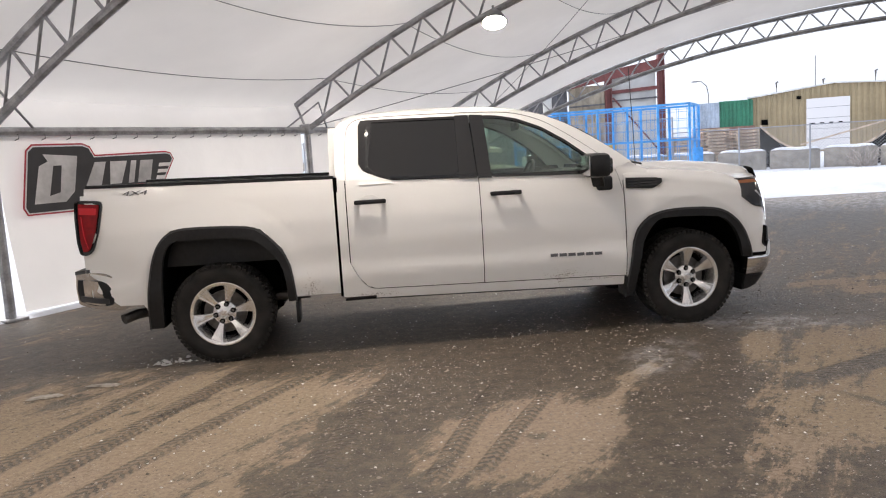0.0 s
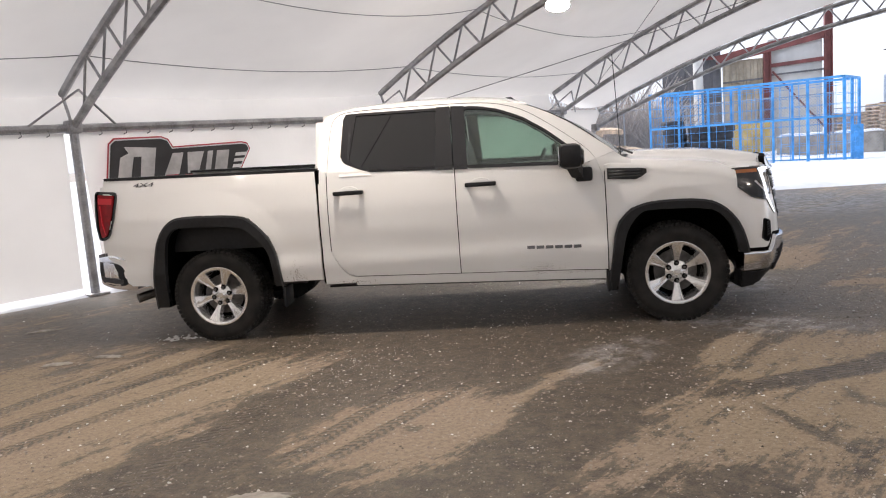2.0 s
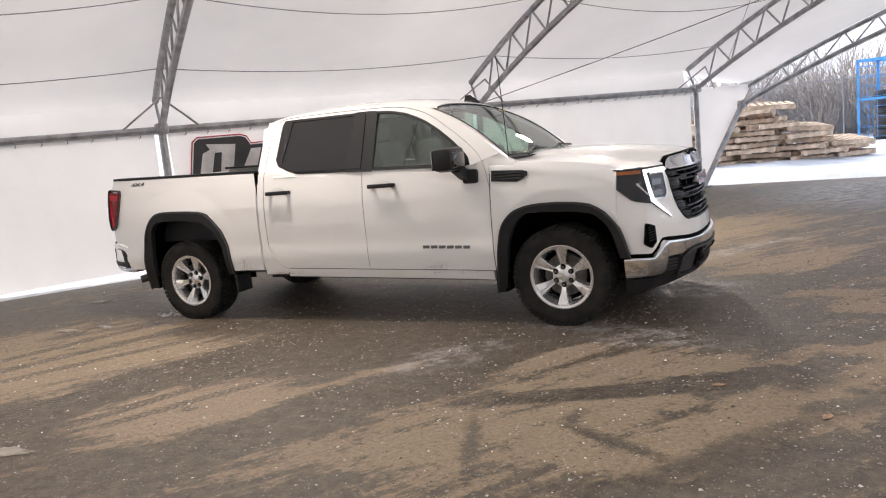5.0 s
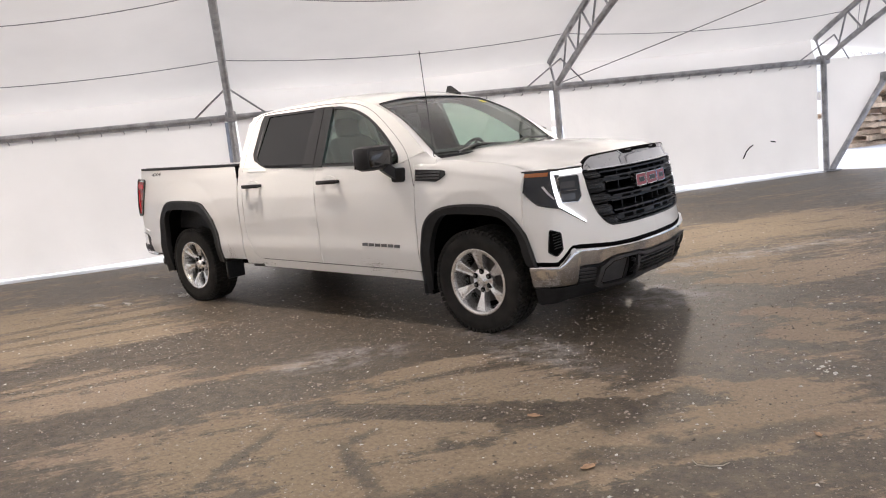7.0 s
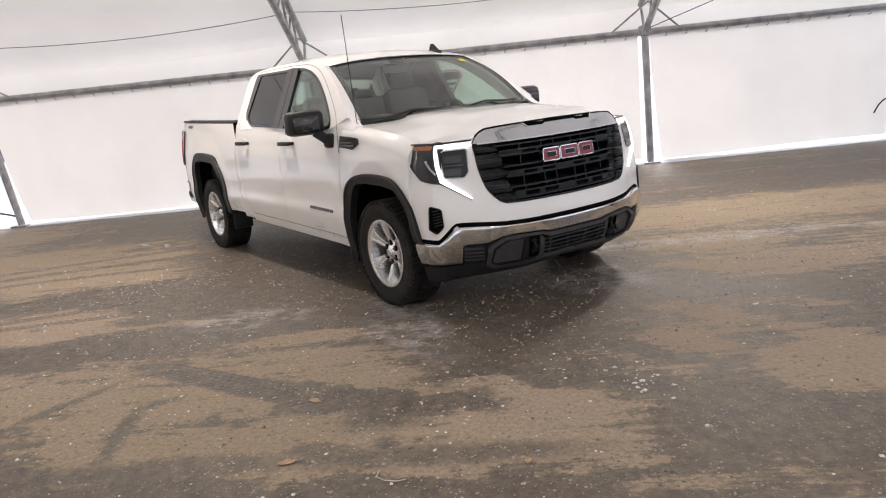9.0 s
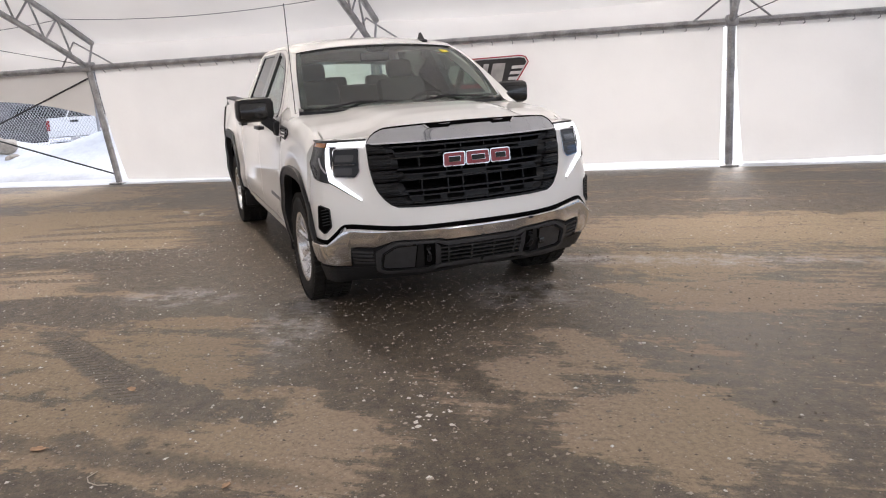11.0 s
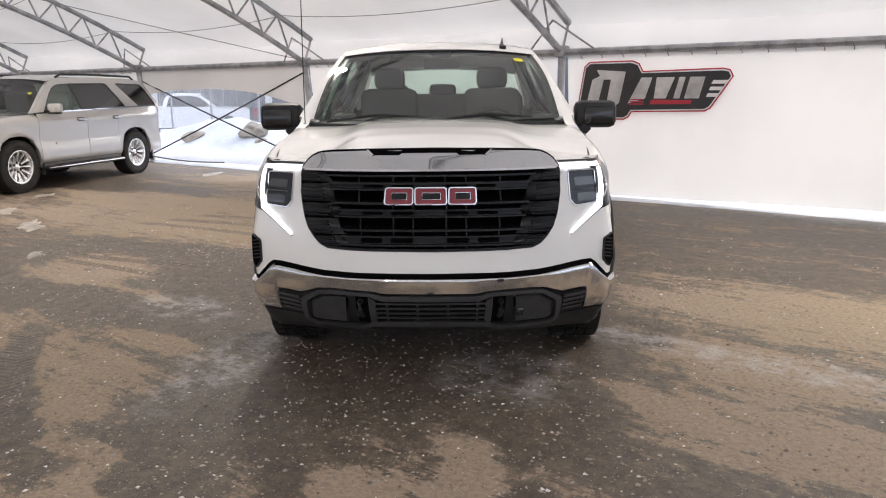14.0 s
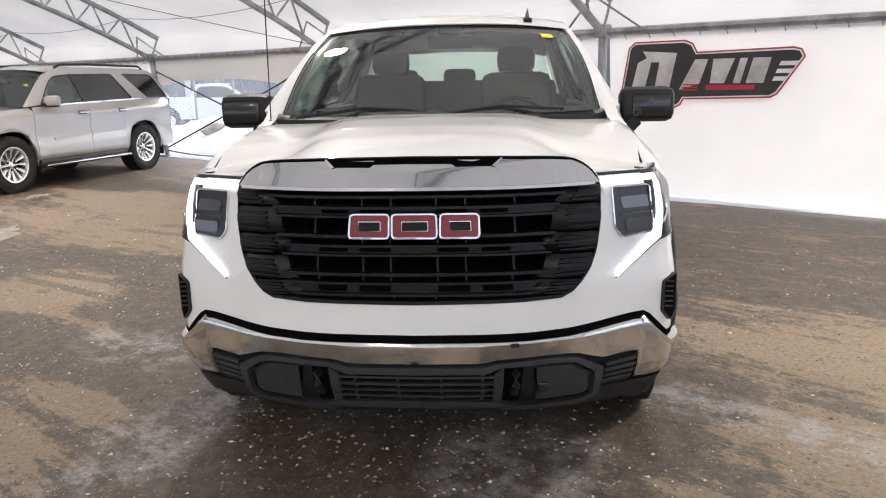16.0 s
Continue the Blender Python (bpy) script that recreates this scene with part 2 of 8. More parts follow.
def tube(points, r, n=8, closed=False):
    """A round bar along points."""
    P = [Vector(p) for p in points]
    V, F = [], []
    up = Vector((0, 0, 1))
    for i, p in enumerate(P):
        a = P[(i - 1) % len(P)] if closed or i else p
        b = P[(i + 1) % len(P)] if closed or i < len(P) - 1 else p
        d = (b - a).normalized()
        s = d.cross(up)
        s = d.cross(Vector((1, 0, 0))) if s.length < 0.05 else s
        s.normalize()
        u = s.cross(d)
        for k in range(n):
            w = 2 * math.pi * k / n
            V.append(tuple(p + (s * math.cos(w) + u * math.sin(w)) * r))
    m = len(P)
    for i in range(m if closed else m - 1):
        for k in range(n):
            F.append((i * n + k, i * n + (k + 1) % n, (i + 1) % m * n + (k + 1) % n, (i + 1) % m * n + k))
    if not closed:
        F += [tuple(reversed(range(n))), tuple(range((m - 1) * n, m * n))]
    return V, F


def box(c, s, ch=0.0):
    """A box with chamfered edges: centre, size, chamfer."""
    hx, hy, hz = (v / 2 for v in s)
    if ch <= 0:
        V = [(c[0] + i * hx, c[1] + j * hy, c[2] + k * hz) for i in (-1, 1) for j in (-1, 1) for k in (-1, 1)]
        return V, [(0, 1, 3, 2), (4, 6, 7, 5), (0, 4, 5, 1), (2, 3, 7, 6), (0, 2, 6, 4), (1, 5, 7, 3)]
    bm = bmesh.new()
    bmesh.ops.create_cube(bm, size=1)
    bmesh.ops.scale(bm, vec=s, verts=bm.verts)
    bmesh.ops.bevel(bm, geom=bm.edges[:], offset=min(ch, 0.45 * min(s)), segments=2, affect="EDGES", profile=0.5)
    bmesh.ops.translate(bm, vec=c, verts=bm.verts)
    bm.verts.index_update()
    out = [tuple(v.co) for v in bm.verts], [tuple(v.index for v in f.verts) for f in bm.faces]
    bm.free()
    return out


def bar(a, b, w, h):
    """A square bar from a to b."""
    a, b = Vector(a), Vector(b)
    d = (b - a).normalized()
    s = d.cross(Vector((0, 0, 1)))
    s = Vector((1, 0, 0)) if s.length < 0.05 else s.normalized()
    u = s.cross(d)
    V = [tuple(p + s * i * w / 2 + u * j * h / 2) for p in (a, b) for i, j in ((-1, -1), (1, -1), (1, 1), (-1, 1))]
    return V, [(0, 3, 2, 1), (4, 5, 6, 7), (0, 1, 5, 4), (1, 2, 6, 5), (2, 3, 7, 6), (3, 0, 4, 7)]


def grid(fn, nu, nv):
    V = [tuple(fn(i / nu, j / nv)) for i in range(nu + 1) for j in range(nv + 1)]
    return V, [(i * (nv + 1) + j, (i + 1) * (nv + 1) + j, (i + 1) * (nv + 1) + j + 1, i * (nv + 1) + j + 1) for i in range(nu) for j in range(nv)]


def thick(rows_outer, rows_inner):
    """Two grids of points of one size, closed along their rims."""
    nu, nv = len(rows_outer) - 1, len(rows_outer[0]) - 1
    V = [p for r in rows_outer for p in r] + [p for r in rows_inner for p in r]
    n = (nu + 1) * (nv + 1)
    at = lambda i, j: i * (nv + 1) + j
    F = []
    for i in range(nu):
        for j in range(nv):
            q = (at(i, j), at(i + 1, j), at(i + 1, j + 1), at(i, j + 1))
            F += [q, tuple(k + n for k in reversed(q))]
    for i in range(nu):
        F += [(at(i + 1, 0), at(i, 0), at(i, 0) + n, at(i + 1, 0) + n), (at(i, nv), at(i + 1, nv), at(i + 1, nv) + n, at(i, nv) + n)]
    for j in range(nv):
        F += [(at(0, j), at(0, j + 1), at(0, j + 1) + n, at(0, j) + n), (at(nu, j + 1), at(nu, j), at(nu, j) + n, at(nu, j + 1) + n)]
    return V, F


def panel(us, lo, hi, nv, fn, d0, d1):
    """A curved plate: columns us, each from lo to hi, on the surface fn(u, v, d), between the depths d0 and d1. lo, hi: functions, numbers or polylines."""
    def f(g, u):
        if callable(g):
            return g(u)
        if isinstance(g, (int, float)):
            return g
        return float(np.interp(u, [p[0] for p in g], [p[1] for p in g]))
    rows = [[(u, f(lo, u) + (f(hi, u) - f(lo, u)) * j / nv) for j in range(nv + 1)] for u in us]
    return thick([[tuple(fn(u, v, d1)) for u, v in r] for r in rows], [[tuple(fn(u, v, d0)) for u, v in r] for r in rows])


def plate(poly, fn, d0, d1):
    """A flat plate of any outline on the surface fn."""
    n = len(poly)
    V = [tuple(fn(u, v, d1)) for u, v in poly] + [tuple(fn(u, v, d0)) for u, v in poly]
    return V, [tuple(range(n)), tuple(reversed(range(n, 2 * n)))] + [(i, i + n, (i + 1) % n + n, (i + 1) % n) for i in range(n)]


def resample(pts, n, closed=False):
    P = [np.array(p, float) for p in pts]
    P = P + [P[0]] if closed else P
    L = np.concatenate([[0], np.cumsum([np.linalg.norm(b - a) for a, b in zip(P, P[1:])])])
    out = []
    for s in np.linspace(0, L[-1], n + 1 if closed else n)[: n]:
        out.append(tuple(float(np.interp(s, L, [p[k] for p in P])) for k in range(len(P[0]))))
    return out


def smoothed(pts, times=2, closed=False):
    """Corner cutting, ends kept."""
    for _ in range(times):
        n, out = len(pts), [] if closed else [pts[0]]
        for i in range(n if closed else n - 1):
            a, b = np.array(pts[i], float), np.array(pts[(i + 1) % n], float)
            out += [tuple(a * 0.75 + b * 0.25), tuple(a * 0.25 + b * 0.75)]
        pts = out if closed else out + [pts[-1]]
    return pts


def rounded(poly, r, n=4):
    """The closed outline with its corners rounded by r."""
    out = []
    for i, p in enumerate(poly):
        p, a, b = np.array(p, float), np.array(poly[i - 1], float), np.array(poly[(i + 1) % len(poly)], float)
        la, lb = np.linalg.norm(a - p), np.linalg.norm(b - p)
        s, e = p + (a - p) * min(r, la * 0.45) / la, p + (b - p) * min(r, lb * 0.45) / lb
        for k in range(n + 1):
            t = k / n
            out.append(tuple((1 - t) ** 2 * s + 2 * t * (1 - t) * p + t * t * e))
    return out


def strip(ca, cb, fn, d0, d1, n=40, m=2):
    """A band between two open outlines on the surface fn."""
    A, B = resample(ca, n), resample(cb, n)
    rows = [[tuple(np.array(a) + (np.array(b) - np.array(a)) * j / m) for j in range(m + 1)] for a, b in zip(A, B)]
    return thick([[tuple(fn(u, v, d1)) for u, v in r] for r in rows], [[tuple(fn(u, v, d0)) for u, v in r] for r in rows])


def widened(poly, w):
    """The closed outline moved outwards by w."""
    P = [np.array(p, float) for p in poly]
    area = sum(a[0] * b[1] - a[1] * b[0] for a, b in zip(P, P[1:] + P[:1]))
    out = []
    for i, p in enumerate(P):
        a, b = p - P[i - 1], P[(i + 1) % len(P)] - p
        a, b = a / (np.linalg.norm(a) + 1e-9), b / (np.linalg.norm(b) + 1e-9)
        n = np.array([a[1] + b[1], -a[0] - b[0]])
        n = n / (np.linalg.norm(n) + 1e-9) * (1 if area > 0 else -1)
        out.append(tuple(p + n * w))
    return out


def ring(poly, w, fn, d0, d1):
    """A frame of width w round a closed outline."""
    P, Q = list(poly) + [poly[0]], widened(poly, w)
    Q = Q + [Q[0]]
    return thick([[tuple(fn(*p, d1)), tuple(fn(*q, d1))] for p, q in zip(P, Q)], [[tuple(fn(*p, d0)), tuple(fn(*q, d0))] for p, q in zip(P, Q)])


def lathe(profile, n=48):
    """Turned round the y axis: profile of (radius, y)."""
    V, F, m = [], [], len(profile)
    for k in range(n):
        a = 2 * math.pi * k / n
        V += [(r * math.cos(a), y, r * math.sin(a)) for r, y in profile]
    for k in range(n):
        for j in range(m - 1):
            F.append((k * m + j, k * m + j + 1, (k + 1) % n * m + j + 1, (k + 1) % n * m + j))
    return V, F


def mesh_of(name, piece, mat, smooth=True, fix=True):
    me = bpy.data.meshes.new(name)
    me.from_pydata(piece[0], [], piece[1])
    if fix:
        bm = bmesh.new()
        bm.from_mesh(me)
        bmesh.ops.remove_doubles(bm, verts=bm.verts, dist=1e-5)
        bmesh.ops.recalc_face_normals(bm, faces=bm.faces)
        bm.to_mesh(me)
        bm.free()
    me.materials.append(mat)
    if smooth:
        me.polygons.foreach_set("use_smooth", [True] * len(me.polygons))
        me.set_sharp_from_angle(angle=radians(35))
    return me


def part(name, piece, mat, parent, label="", m=None, smooth=True, fix=True):
    """One mesh object under a thing or a part."""
    ob = new(name, piece if isinstance(piece, bpy.types.Mesh) else mesh_of(name, piece, mat, smooth, fix))
    ob.parent = parent
    if m is not None:
        ob.matrix_basis = m
    return tagged(ob, label)


def thing(name, label, category, m=None, group="", kind=""):
    ob = new(name)
    ob.empty_display_size = 0.2
    if m is not None:
        ob.matrix_basis = m
    return tagged(ob, label, category, group, kind)


def structure(name, piece, mat, m=None, label="", category="", smooth=True, fix=True):
    ob = new(name, mesh_of(name, piece, mat, smooth, fix))
    if m is not None:
        ob.matrix_basis = m
    return tagged(ob, label, category, kind="structure")


# ---- the tent: cloth walls and roof on steel arches ----
TENT = pose(-4.65, 8.06, 0, 0, 0, 60.5)
SPAN, BAY, RAIL = 20.0, 5.2, 2.0
RIBS = [-20.8, -15.6, -10.35, -5.15, 0.0, 5.2, 10.4]


def arch_low(y):
    return math.sqrt(22.0 ** 2 - (y + 10) ** 2) - 17.6


def arch_high(y):
    return math.sqrt(22.45 ** 2 - (y + 10) ** 2) - 17.6


def end_low(y):
    return 3.65 - 2.05 * (abs(y + 10) / 10) ** 2.6


def end_high(y):
    return end_low(y) + 0.42


def truss(name, label, low, high, at, post_foot):
    """An arch of two chords with bracing between, on a post at each side; at(y, z) places a point."""
    t = thing(name, label, "truss", TENT, "tent arches")
    ys = np.linspace(0, -SPAN, 41)
    part("lower_chord", tube([at(y, low(y)) for y in ys], 0.048), STEEL, t)
    yu = np.linspace(0.18, -SPAN - 0.18, 41)
    part("upper_chord", tube([at(y, high(y)) for y in yu], 0.048), STEEL, t)
    n = 34
    yl = np.linspace(-0.35, -SPAN + 0.35, n + 1)
    for i in range(n):
        a, b, mid = yl[i], yl[i + 1], (yl[i] + yl[i + 1]) / 2
        part("brace", tube([at(a, low(a)), at(mid + 0.05, high(mid + 0.05))], 0.017, 6), STEEL, t)
        part("brace", tube([at(mid + 0.05, high(mid + 0.05)), at(b, low(b))], 0.017, 6), STEEL, t)
    for y in (0.0, -SPAN):
        part("post", tube([post_foot(y), at(y, low(y))], 0.055), STEEL, t)
        x, yy, z = at(y, low(y))
        part("gusset", box((x, yy, z + 0.02), (0.16, 0.2, 0.16), 0.03), STEEL, t)
        o = 0.18 if y == 0 else -0.18
        part("end_brace", tube([at(y, low(y)), at(y + o, high(y + o))], 0.02, 6), STEEL, t)
        fx, fy, fz = post_foot(y)
        part("foot_plate", box((fx, fy, 0.015), (0.25, 0.25, 0.03), 0.005), STEEL, t)
    return t


for X in RIBS:
    t = truss("tent_truss", "galvanised steel arch truss standing on a post at the tent wall", arch_low, arch_high,
              lambda y, z, X=X: (X, y, z), lambda y, X=X: (X + (0.27 if y == 0 and -10.5 < X < -5.0 else 0.0), y, 0))
    for s in (-1, 1):
        part("knee_brace", tube([(X + s * 0.55, 0, RAIL), (X, -0.28, 2.42)], 0.014, 6), STEEL, t)
truss("tent_truss", "leaning steel end arch at the open mouth of the tent", end_low, end_high,
      lambda y, z: (10.5 + 0.78 * z, y, z), lambda y: (10.5, y, 0))

for x0, x1 in zip(RIBS, RIBS[1:]):
    for y in (0.0, -SPAN):
        tagged(structure("rail", tube([(x0 + 0.06, y, RAIL), (x1 - 0.06, y, RAIL)], 0.05), STEEL, TENT), "galvanised steel rail along the tent wall", "rail")


def sagging(x, y, x0, x1):
    """Cloth height between two arches: it hangs a little in the middle of the bay."""
    k = (x - x0) / (x1 - x0)
    return arch_high(y) + 0.06 - 0.20 * math.sin(math.pi * k) ** 0.8 * min(1, (abs(y) + 0.3) / 2.0, (SPAN - abs(y) + 0.3) / 2)


for k, (x0, x1) in enumerate(zip(RIBS, RIBS[1:])):
    def roof(u, v):
        y = 0.30 - (SPAN + 0.6) * v
        x = x0 + (x1 - x0) * u
        return x, y, sagging(x, y, x0, x1)
    structure(f"roof_{k + 1}", grid(roof, 14, 60), ROOFCLOTH, TENT, "white translucent tent roof cloth stretched between arches", "tent roof")


def mouth(u, v):
    y = 0.30 - (SPAN + 0.6) * v
    yc = min(0.0, max(-SPAN, y))
    z0, z1 = arch_high(y) + 0.06, end_high(yc) + 0.06
    z = z0 + (z1 - z0) * u - 0.10 * math.sin(math.pi * u)
    return 10.4 + u * (0.1 + 0.78 * end_high(yc)), y, z


structure("roof_mouth", grid(mouth, 8, 60), ROOFCLOTH, TENT, "white tent roof cloth reaching out to the end arch", "tent roof")


def wall_cloth(x0, x1, y, low, wave, seed, inset=(0.10, 0.10, 0.16, 0.16)):
    """A cloth wall from rib to rib, hung from the rail; low(k) is the height of its lower edge; inset: gaps at top and bottom."""
    def at(u, v):
        a = x0 + inset[0] + (inset[2] - inset[0]) * (1 - v) ** 1.5
        b = x1 - inset[1] - (inset[3] - inset[1]) * (1 - v) ** 1.5
        x = a + (b - a) * u
        z0 = low(u)
        z = z0 + (RAIL - 0.035 - z0) * v
        w = noise.noise((x * 1.1 + seed, 0.0, z * 0.35)) + 0.5 * noise.noise((x * 3.1 + seed, 7.0, z * 0.5))
        return x, y + 0.05 + wave * w * (1.05 - v ** 3), z
    return grid(at, 60, 16)


OPEN_LOW = lambda k: 1.56 - 1.30 * abs(k - 0.40) ** 2.4
for k, (x0, x1) in enumerate(zip(RIBS, RIBS[1:])):
    opening = abs(x0 + 10.35) < 0.1
    low = OPEN_LOW if opening else (lambda u, k=k: 0.07 + 0.025 * math.sin(5 * u + k))
    ins = (0.04, 0.04, 0.04, 0.04) if opening else (0.07, 0.10, 0.40 if abs(x0 + 5.15) < 0.1 else 0.20, 0.12)
    structure(f"wall_{k + 1}", wall_cloth(x0, x1, 0.0, low, 0.025, 3.7 * k, ins), HEAVYCLOTH if opening else CLOTH, TENT,
              "white cloth tent wall panel with an arched opening cut in it" if opening else "white cloth tent wall panel hung from the rail", "tent wall")
    for side, o in ((0.30, 0.10), (-SPAN - 0.30, -SPAN - 0.10)):
        def skirt(u, v):
            x = x0 + (x1 - x0) * u
            z1 = sagging(x, side, x0, x1)
            z = z1 + (RAIL - 0.06 - z1) * v
            return x, side + (o - side) * v ** 1.4 + 0.03 * math.sin(math.pi * v) * (1 if side > 0 else -1), z
        structure(f"eave_cloth_{k + 1}", grid(skirt, 14, 6), CLOTH, TENT, "white tent cloth folded down over the eaves", "tent wall")
    if not opening:
        n = 17
        for i in range(1, n):
            x = x0 + (x1 - x0) * i / n
            tie = part("tie", tube([(x - 0.02, 0.055, RAIL - 0.02), (x, -0.055, RAIL - 0.03), (x + 0.015, -0.03, RAIL - 0.075), (x, 0.02, RAIL - 0.09)], 0.006, 5), CABLE, bpy.data.objects[f"wall_{k + 1}"])
    # hem line and seams in the roof cloth
    for y in (-0.48, -2.0, -3.7, -5.4, -7.2, -9.0, -11.0, -13.0, -15.0, -17.0, -18.7):
        pts = [(x0 + (x1 - x0) * i / 14, y, sagging(x0 + (x1 - x0) * i / 14, y, x0, x1) - 0.012 - 0.05 * math.sin(math.pi * i / 14)) for i in range(15)]
        tagged(structure("trim", tube(pts, 0.0055, 5), CABLE, TENT), "thin cable drawn under the roof cloth", "cable")

# cloth between the last upright post and the leaning end arch, and the closed far end
def cheek(u, v):
    z = 0.08 + v * 1.95
    return 10.45 + u * (0.05 + 0.78 * min(z, 1.6) + max(0, z - 1.6) * 0.9), 0.05 + 0.02 * math.sin(9 * v + 3 * u), z


structure("wall_mouth", grid(cheek, 8, 12), CLOTH, TENT, "white cloth cheek beside the tent mouth", "tent wall")
structure("wall_end", grid(lambda u, v: (-21.0 + 0.03 * math.sin(30 * u), 0.3 - 20.6 * u, v * (arch_high(0.3 - 20.6 * u) + 0.06)), 40, 10), CLOTH, TENT,
          "white cloth end wall of the tent", "tent wall")

# stay cables and the crossed straps of the open bay
def stay(a, b, r=0.007, mat=None, label="thin steel stay cable of the tent", sag=0.05):
    a, b = Vector(a), Vector(b)
    pts = [a.lerp(b, i / 12) - Vector((0, 0, sag * math.sin(math.pi * i / 12))) for i in range(13)]
    return tagged(structure("trim", tube(pts, r, 6), mat or CABLE, TENT), label, "cable")


stay((5.25, -0.1, 2.05), (10.4, -6.2, 4.0))
stay((10.4, -0.8, 2.4), (7.2, -4.6, 4.15), 0.005)
stay((-5.15, -0.1, 2.05), (-10.35, -6.2, 4.0))
stay((-5.15, 0.02, 1.85), (-10.08, 0.02, 0.18), 0.015, STRAP, "black strap crossed over the open tent bay", 0.02)
stay((-4.92, 0.06, 0.15), (-10.35, 0.06, 1.75), 0.015, STRAP, "black strap crossed over the open tent bay", 0.02)
stay((-10.35, 0.0, 0.14), (-7.6, 0.0, 0.10), 0.015)

# the printed sign on the wall: dark shape with a red edge, pale blocks
sign = thing("wall_sign", "dark printed sign with pale blocks and red edge", "sign", TENT)
SX, SZ = 0.30, 1.12
SIGN = [(0.0, 0.06), (0.03, 0.0), (0.66, 0.0), (0.72, 0.03), (0.76, 0.10), (1.74, 0.12), (1.80, 0.15), (2.05, 0.52), (2.02, 0.575), (1.95, 0.59), (0.90, 0.575), (0.84, 0.68), (0.76, 0.71), (0.16, 0.71), (0.10, 0.66)]


def sign_at(u, v, d):
    return SX + u * SW, -0.03 - d, SZ + v * SH


SW, SH = 1.0, 1.0
part("red_edge", plate(widened(SIGN, 0.035), sign_at, 0.0, 0.004), SIGNRED, sign)
part("white_edge", plate(widened(SIGN, 0.016), sign_at, 0.004, 0.007), SIGNWHITE, sign)
part("dark_field", plate(SIGN, sign_at, 0.007, 0.010), SIGNDARK, sign)
for poly in ([(0.10, 0.09), (0.48, 0.09), (0.60, 0.20), (0.68, 0.60), (0.26, 0.63), (0.31, 0.55), (0.20, 0.50)],
             [(0.72, 0.18), (0.96, 0.25), (1.05, 0.52), (0.90, 0.52)], [(1.08, 0.25), (1.24, 0.25), (1.35, 0.52), (1.11, 0.52)],
             [(1.34, 0.25), (1.42, 0.25), (1.49, 0.52), (1.41, 0.52)], [(1.48, 0.25), (1.67, 0.25), (1.74, 0.52), (1.55, 0.52)]):
    part("pale_block", plate(poly, sign_at, 0.010, 0.013), SIGNPALE, sign)
part("block_centre", plate([(0.29, 0.17), (0.42, 0.20), (0.47, 0.50), (0.37, 0.50)], sign_at, 0.013, 0.016), SIGNDARK, sign)
for i in range(3):
    part("pale_stripe", plate([(1.76 + 0.03 * i, 0.27 + 0.08 * i), (1.90 + 0.05 * i, 0.27 + 0.08 * i), (1.93 + 0.05 * i, 0.315 + 0.08 * i), (1.78 + 0.03 * i, 0.315 + 0.08 * i)], sign_at, 0.010, 0.013), SIGNWHITE, sign)
    part("red_stripe", plate([(0.74 + 0.01 * i, 0.17 + 0.03 * i), (0.94 + 0.0 * i, 0.17 + 0.03 * i), (0.95, 0.185 + 0.03 * i), (0.75 + 0.01 * i, 0.185 + 0.03 * i)], sign_at, 0.013, 0.015), SIGNRED, sign)
part("red_bar", plate([(1.03, 0.175), (1.57, 0.18), (1.585, 0.23), (1.045, 0.235)], sign_at, 0.010, 0.0125), SIGNRED, sign)

# short slits torn in the wall cloth
for pts in (((8.63, 0.43), (8.70, 0.55), (8.77, 0.615), (8.84, 0.65)), ((9.21, 0.677), (9.30, 0.657))):
    part("torn_slit", tube([(x, -0.045, z) for x, z in pts], 0.011, 5), DARK, bpy.data.objects["wall_6"])

# high-bay lamps hung from the arches, and unseen fill lamps of the same make
def lamp_or_fill(x, y):
    z = arch_low(y) - 0.04
    t = thing("bay_or_fill_lamp", "round high-bay lamp, lit warm white, on a tent arch, mostly unseen fill light", "lamp", TENT @ pose(x - 0.05, y, z - 0.02, -12, 22, 0), "tent lamps")
    up = pose(0, 0, 0, 90, 0, 0)
    part("housing", moved(lathe([(0.0, 0.02), (0.10, 0.02), (0.13, -0.02), (0.17, -0.10), (0.175, -0.13), (0.165, -0.13), (0.0, -0.11)], 32), up), LAMPBODY, t)
    part("diffuser", moved(lathe([(0.0, -0.172), (0.06, -0.168), (0.115, -0.155), (0.158, -0.132), (0.15, -0.12), (0.0, -0.118)], 32), up), LAMPGLOW, t)
    part("bracket", tube([(0, 0, 0.14), (0, 0, 0.01)], 0.018), LAMPBODY, t)
    return t


# First two are known lamps; the others are unseen, added as fill light.
for X, Y in ((5.2, -3.45), (0.0, -4.85), (-5.15, -4.85), (10.4, -12.5), (5.2, -12.5), (0.0, -12.5), (-5.15, -12.5), (-10.35, -12.5), (-10.35, -8.0), (-15.6, -8.0), (-15.6, -12.5)):
    lamp_or_fill(X, Y)

# ---- ground: one sheet to the horizon ----
GROUND = bpy.data.materials.new("dirt_ground")
GROUND.use_nodes = True
gn, gl = GROUND.node_tree.nodes, GROUND.node_tree.links
gb = gn["Principled BSDF"]
gtc = gn.new("ShaderNodeTexCoord")


def g_noise(scale, detail=5.0, rough=0.55, vec=None):
    n = gn.new("ShaderNodeTexNoise")
    n.inputs["Scale"].default_value, n.inputs["Detail"].default_value, n.inputs["Roughness"].default_value = scale, detail, rough
    gl.new(vec or gtc.outputs["Object"], n.inputs["Vector"])
    return n.outputs["Fac"]


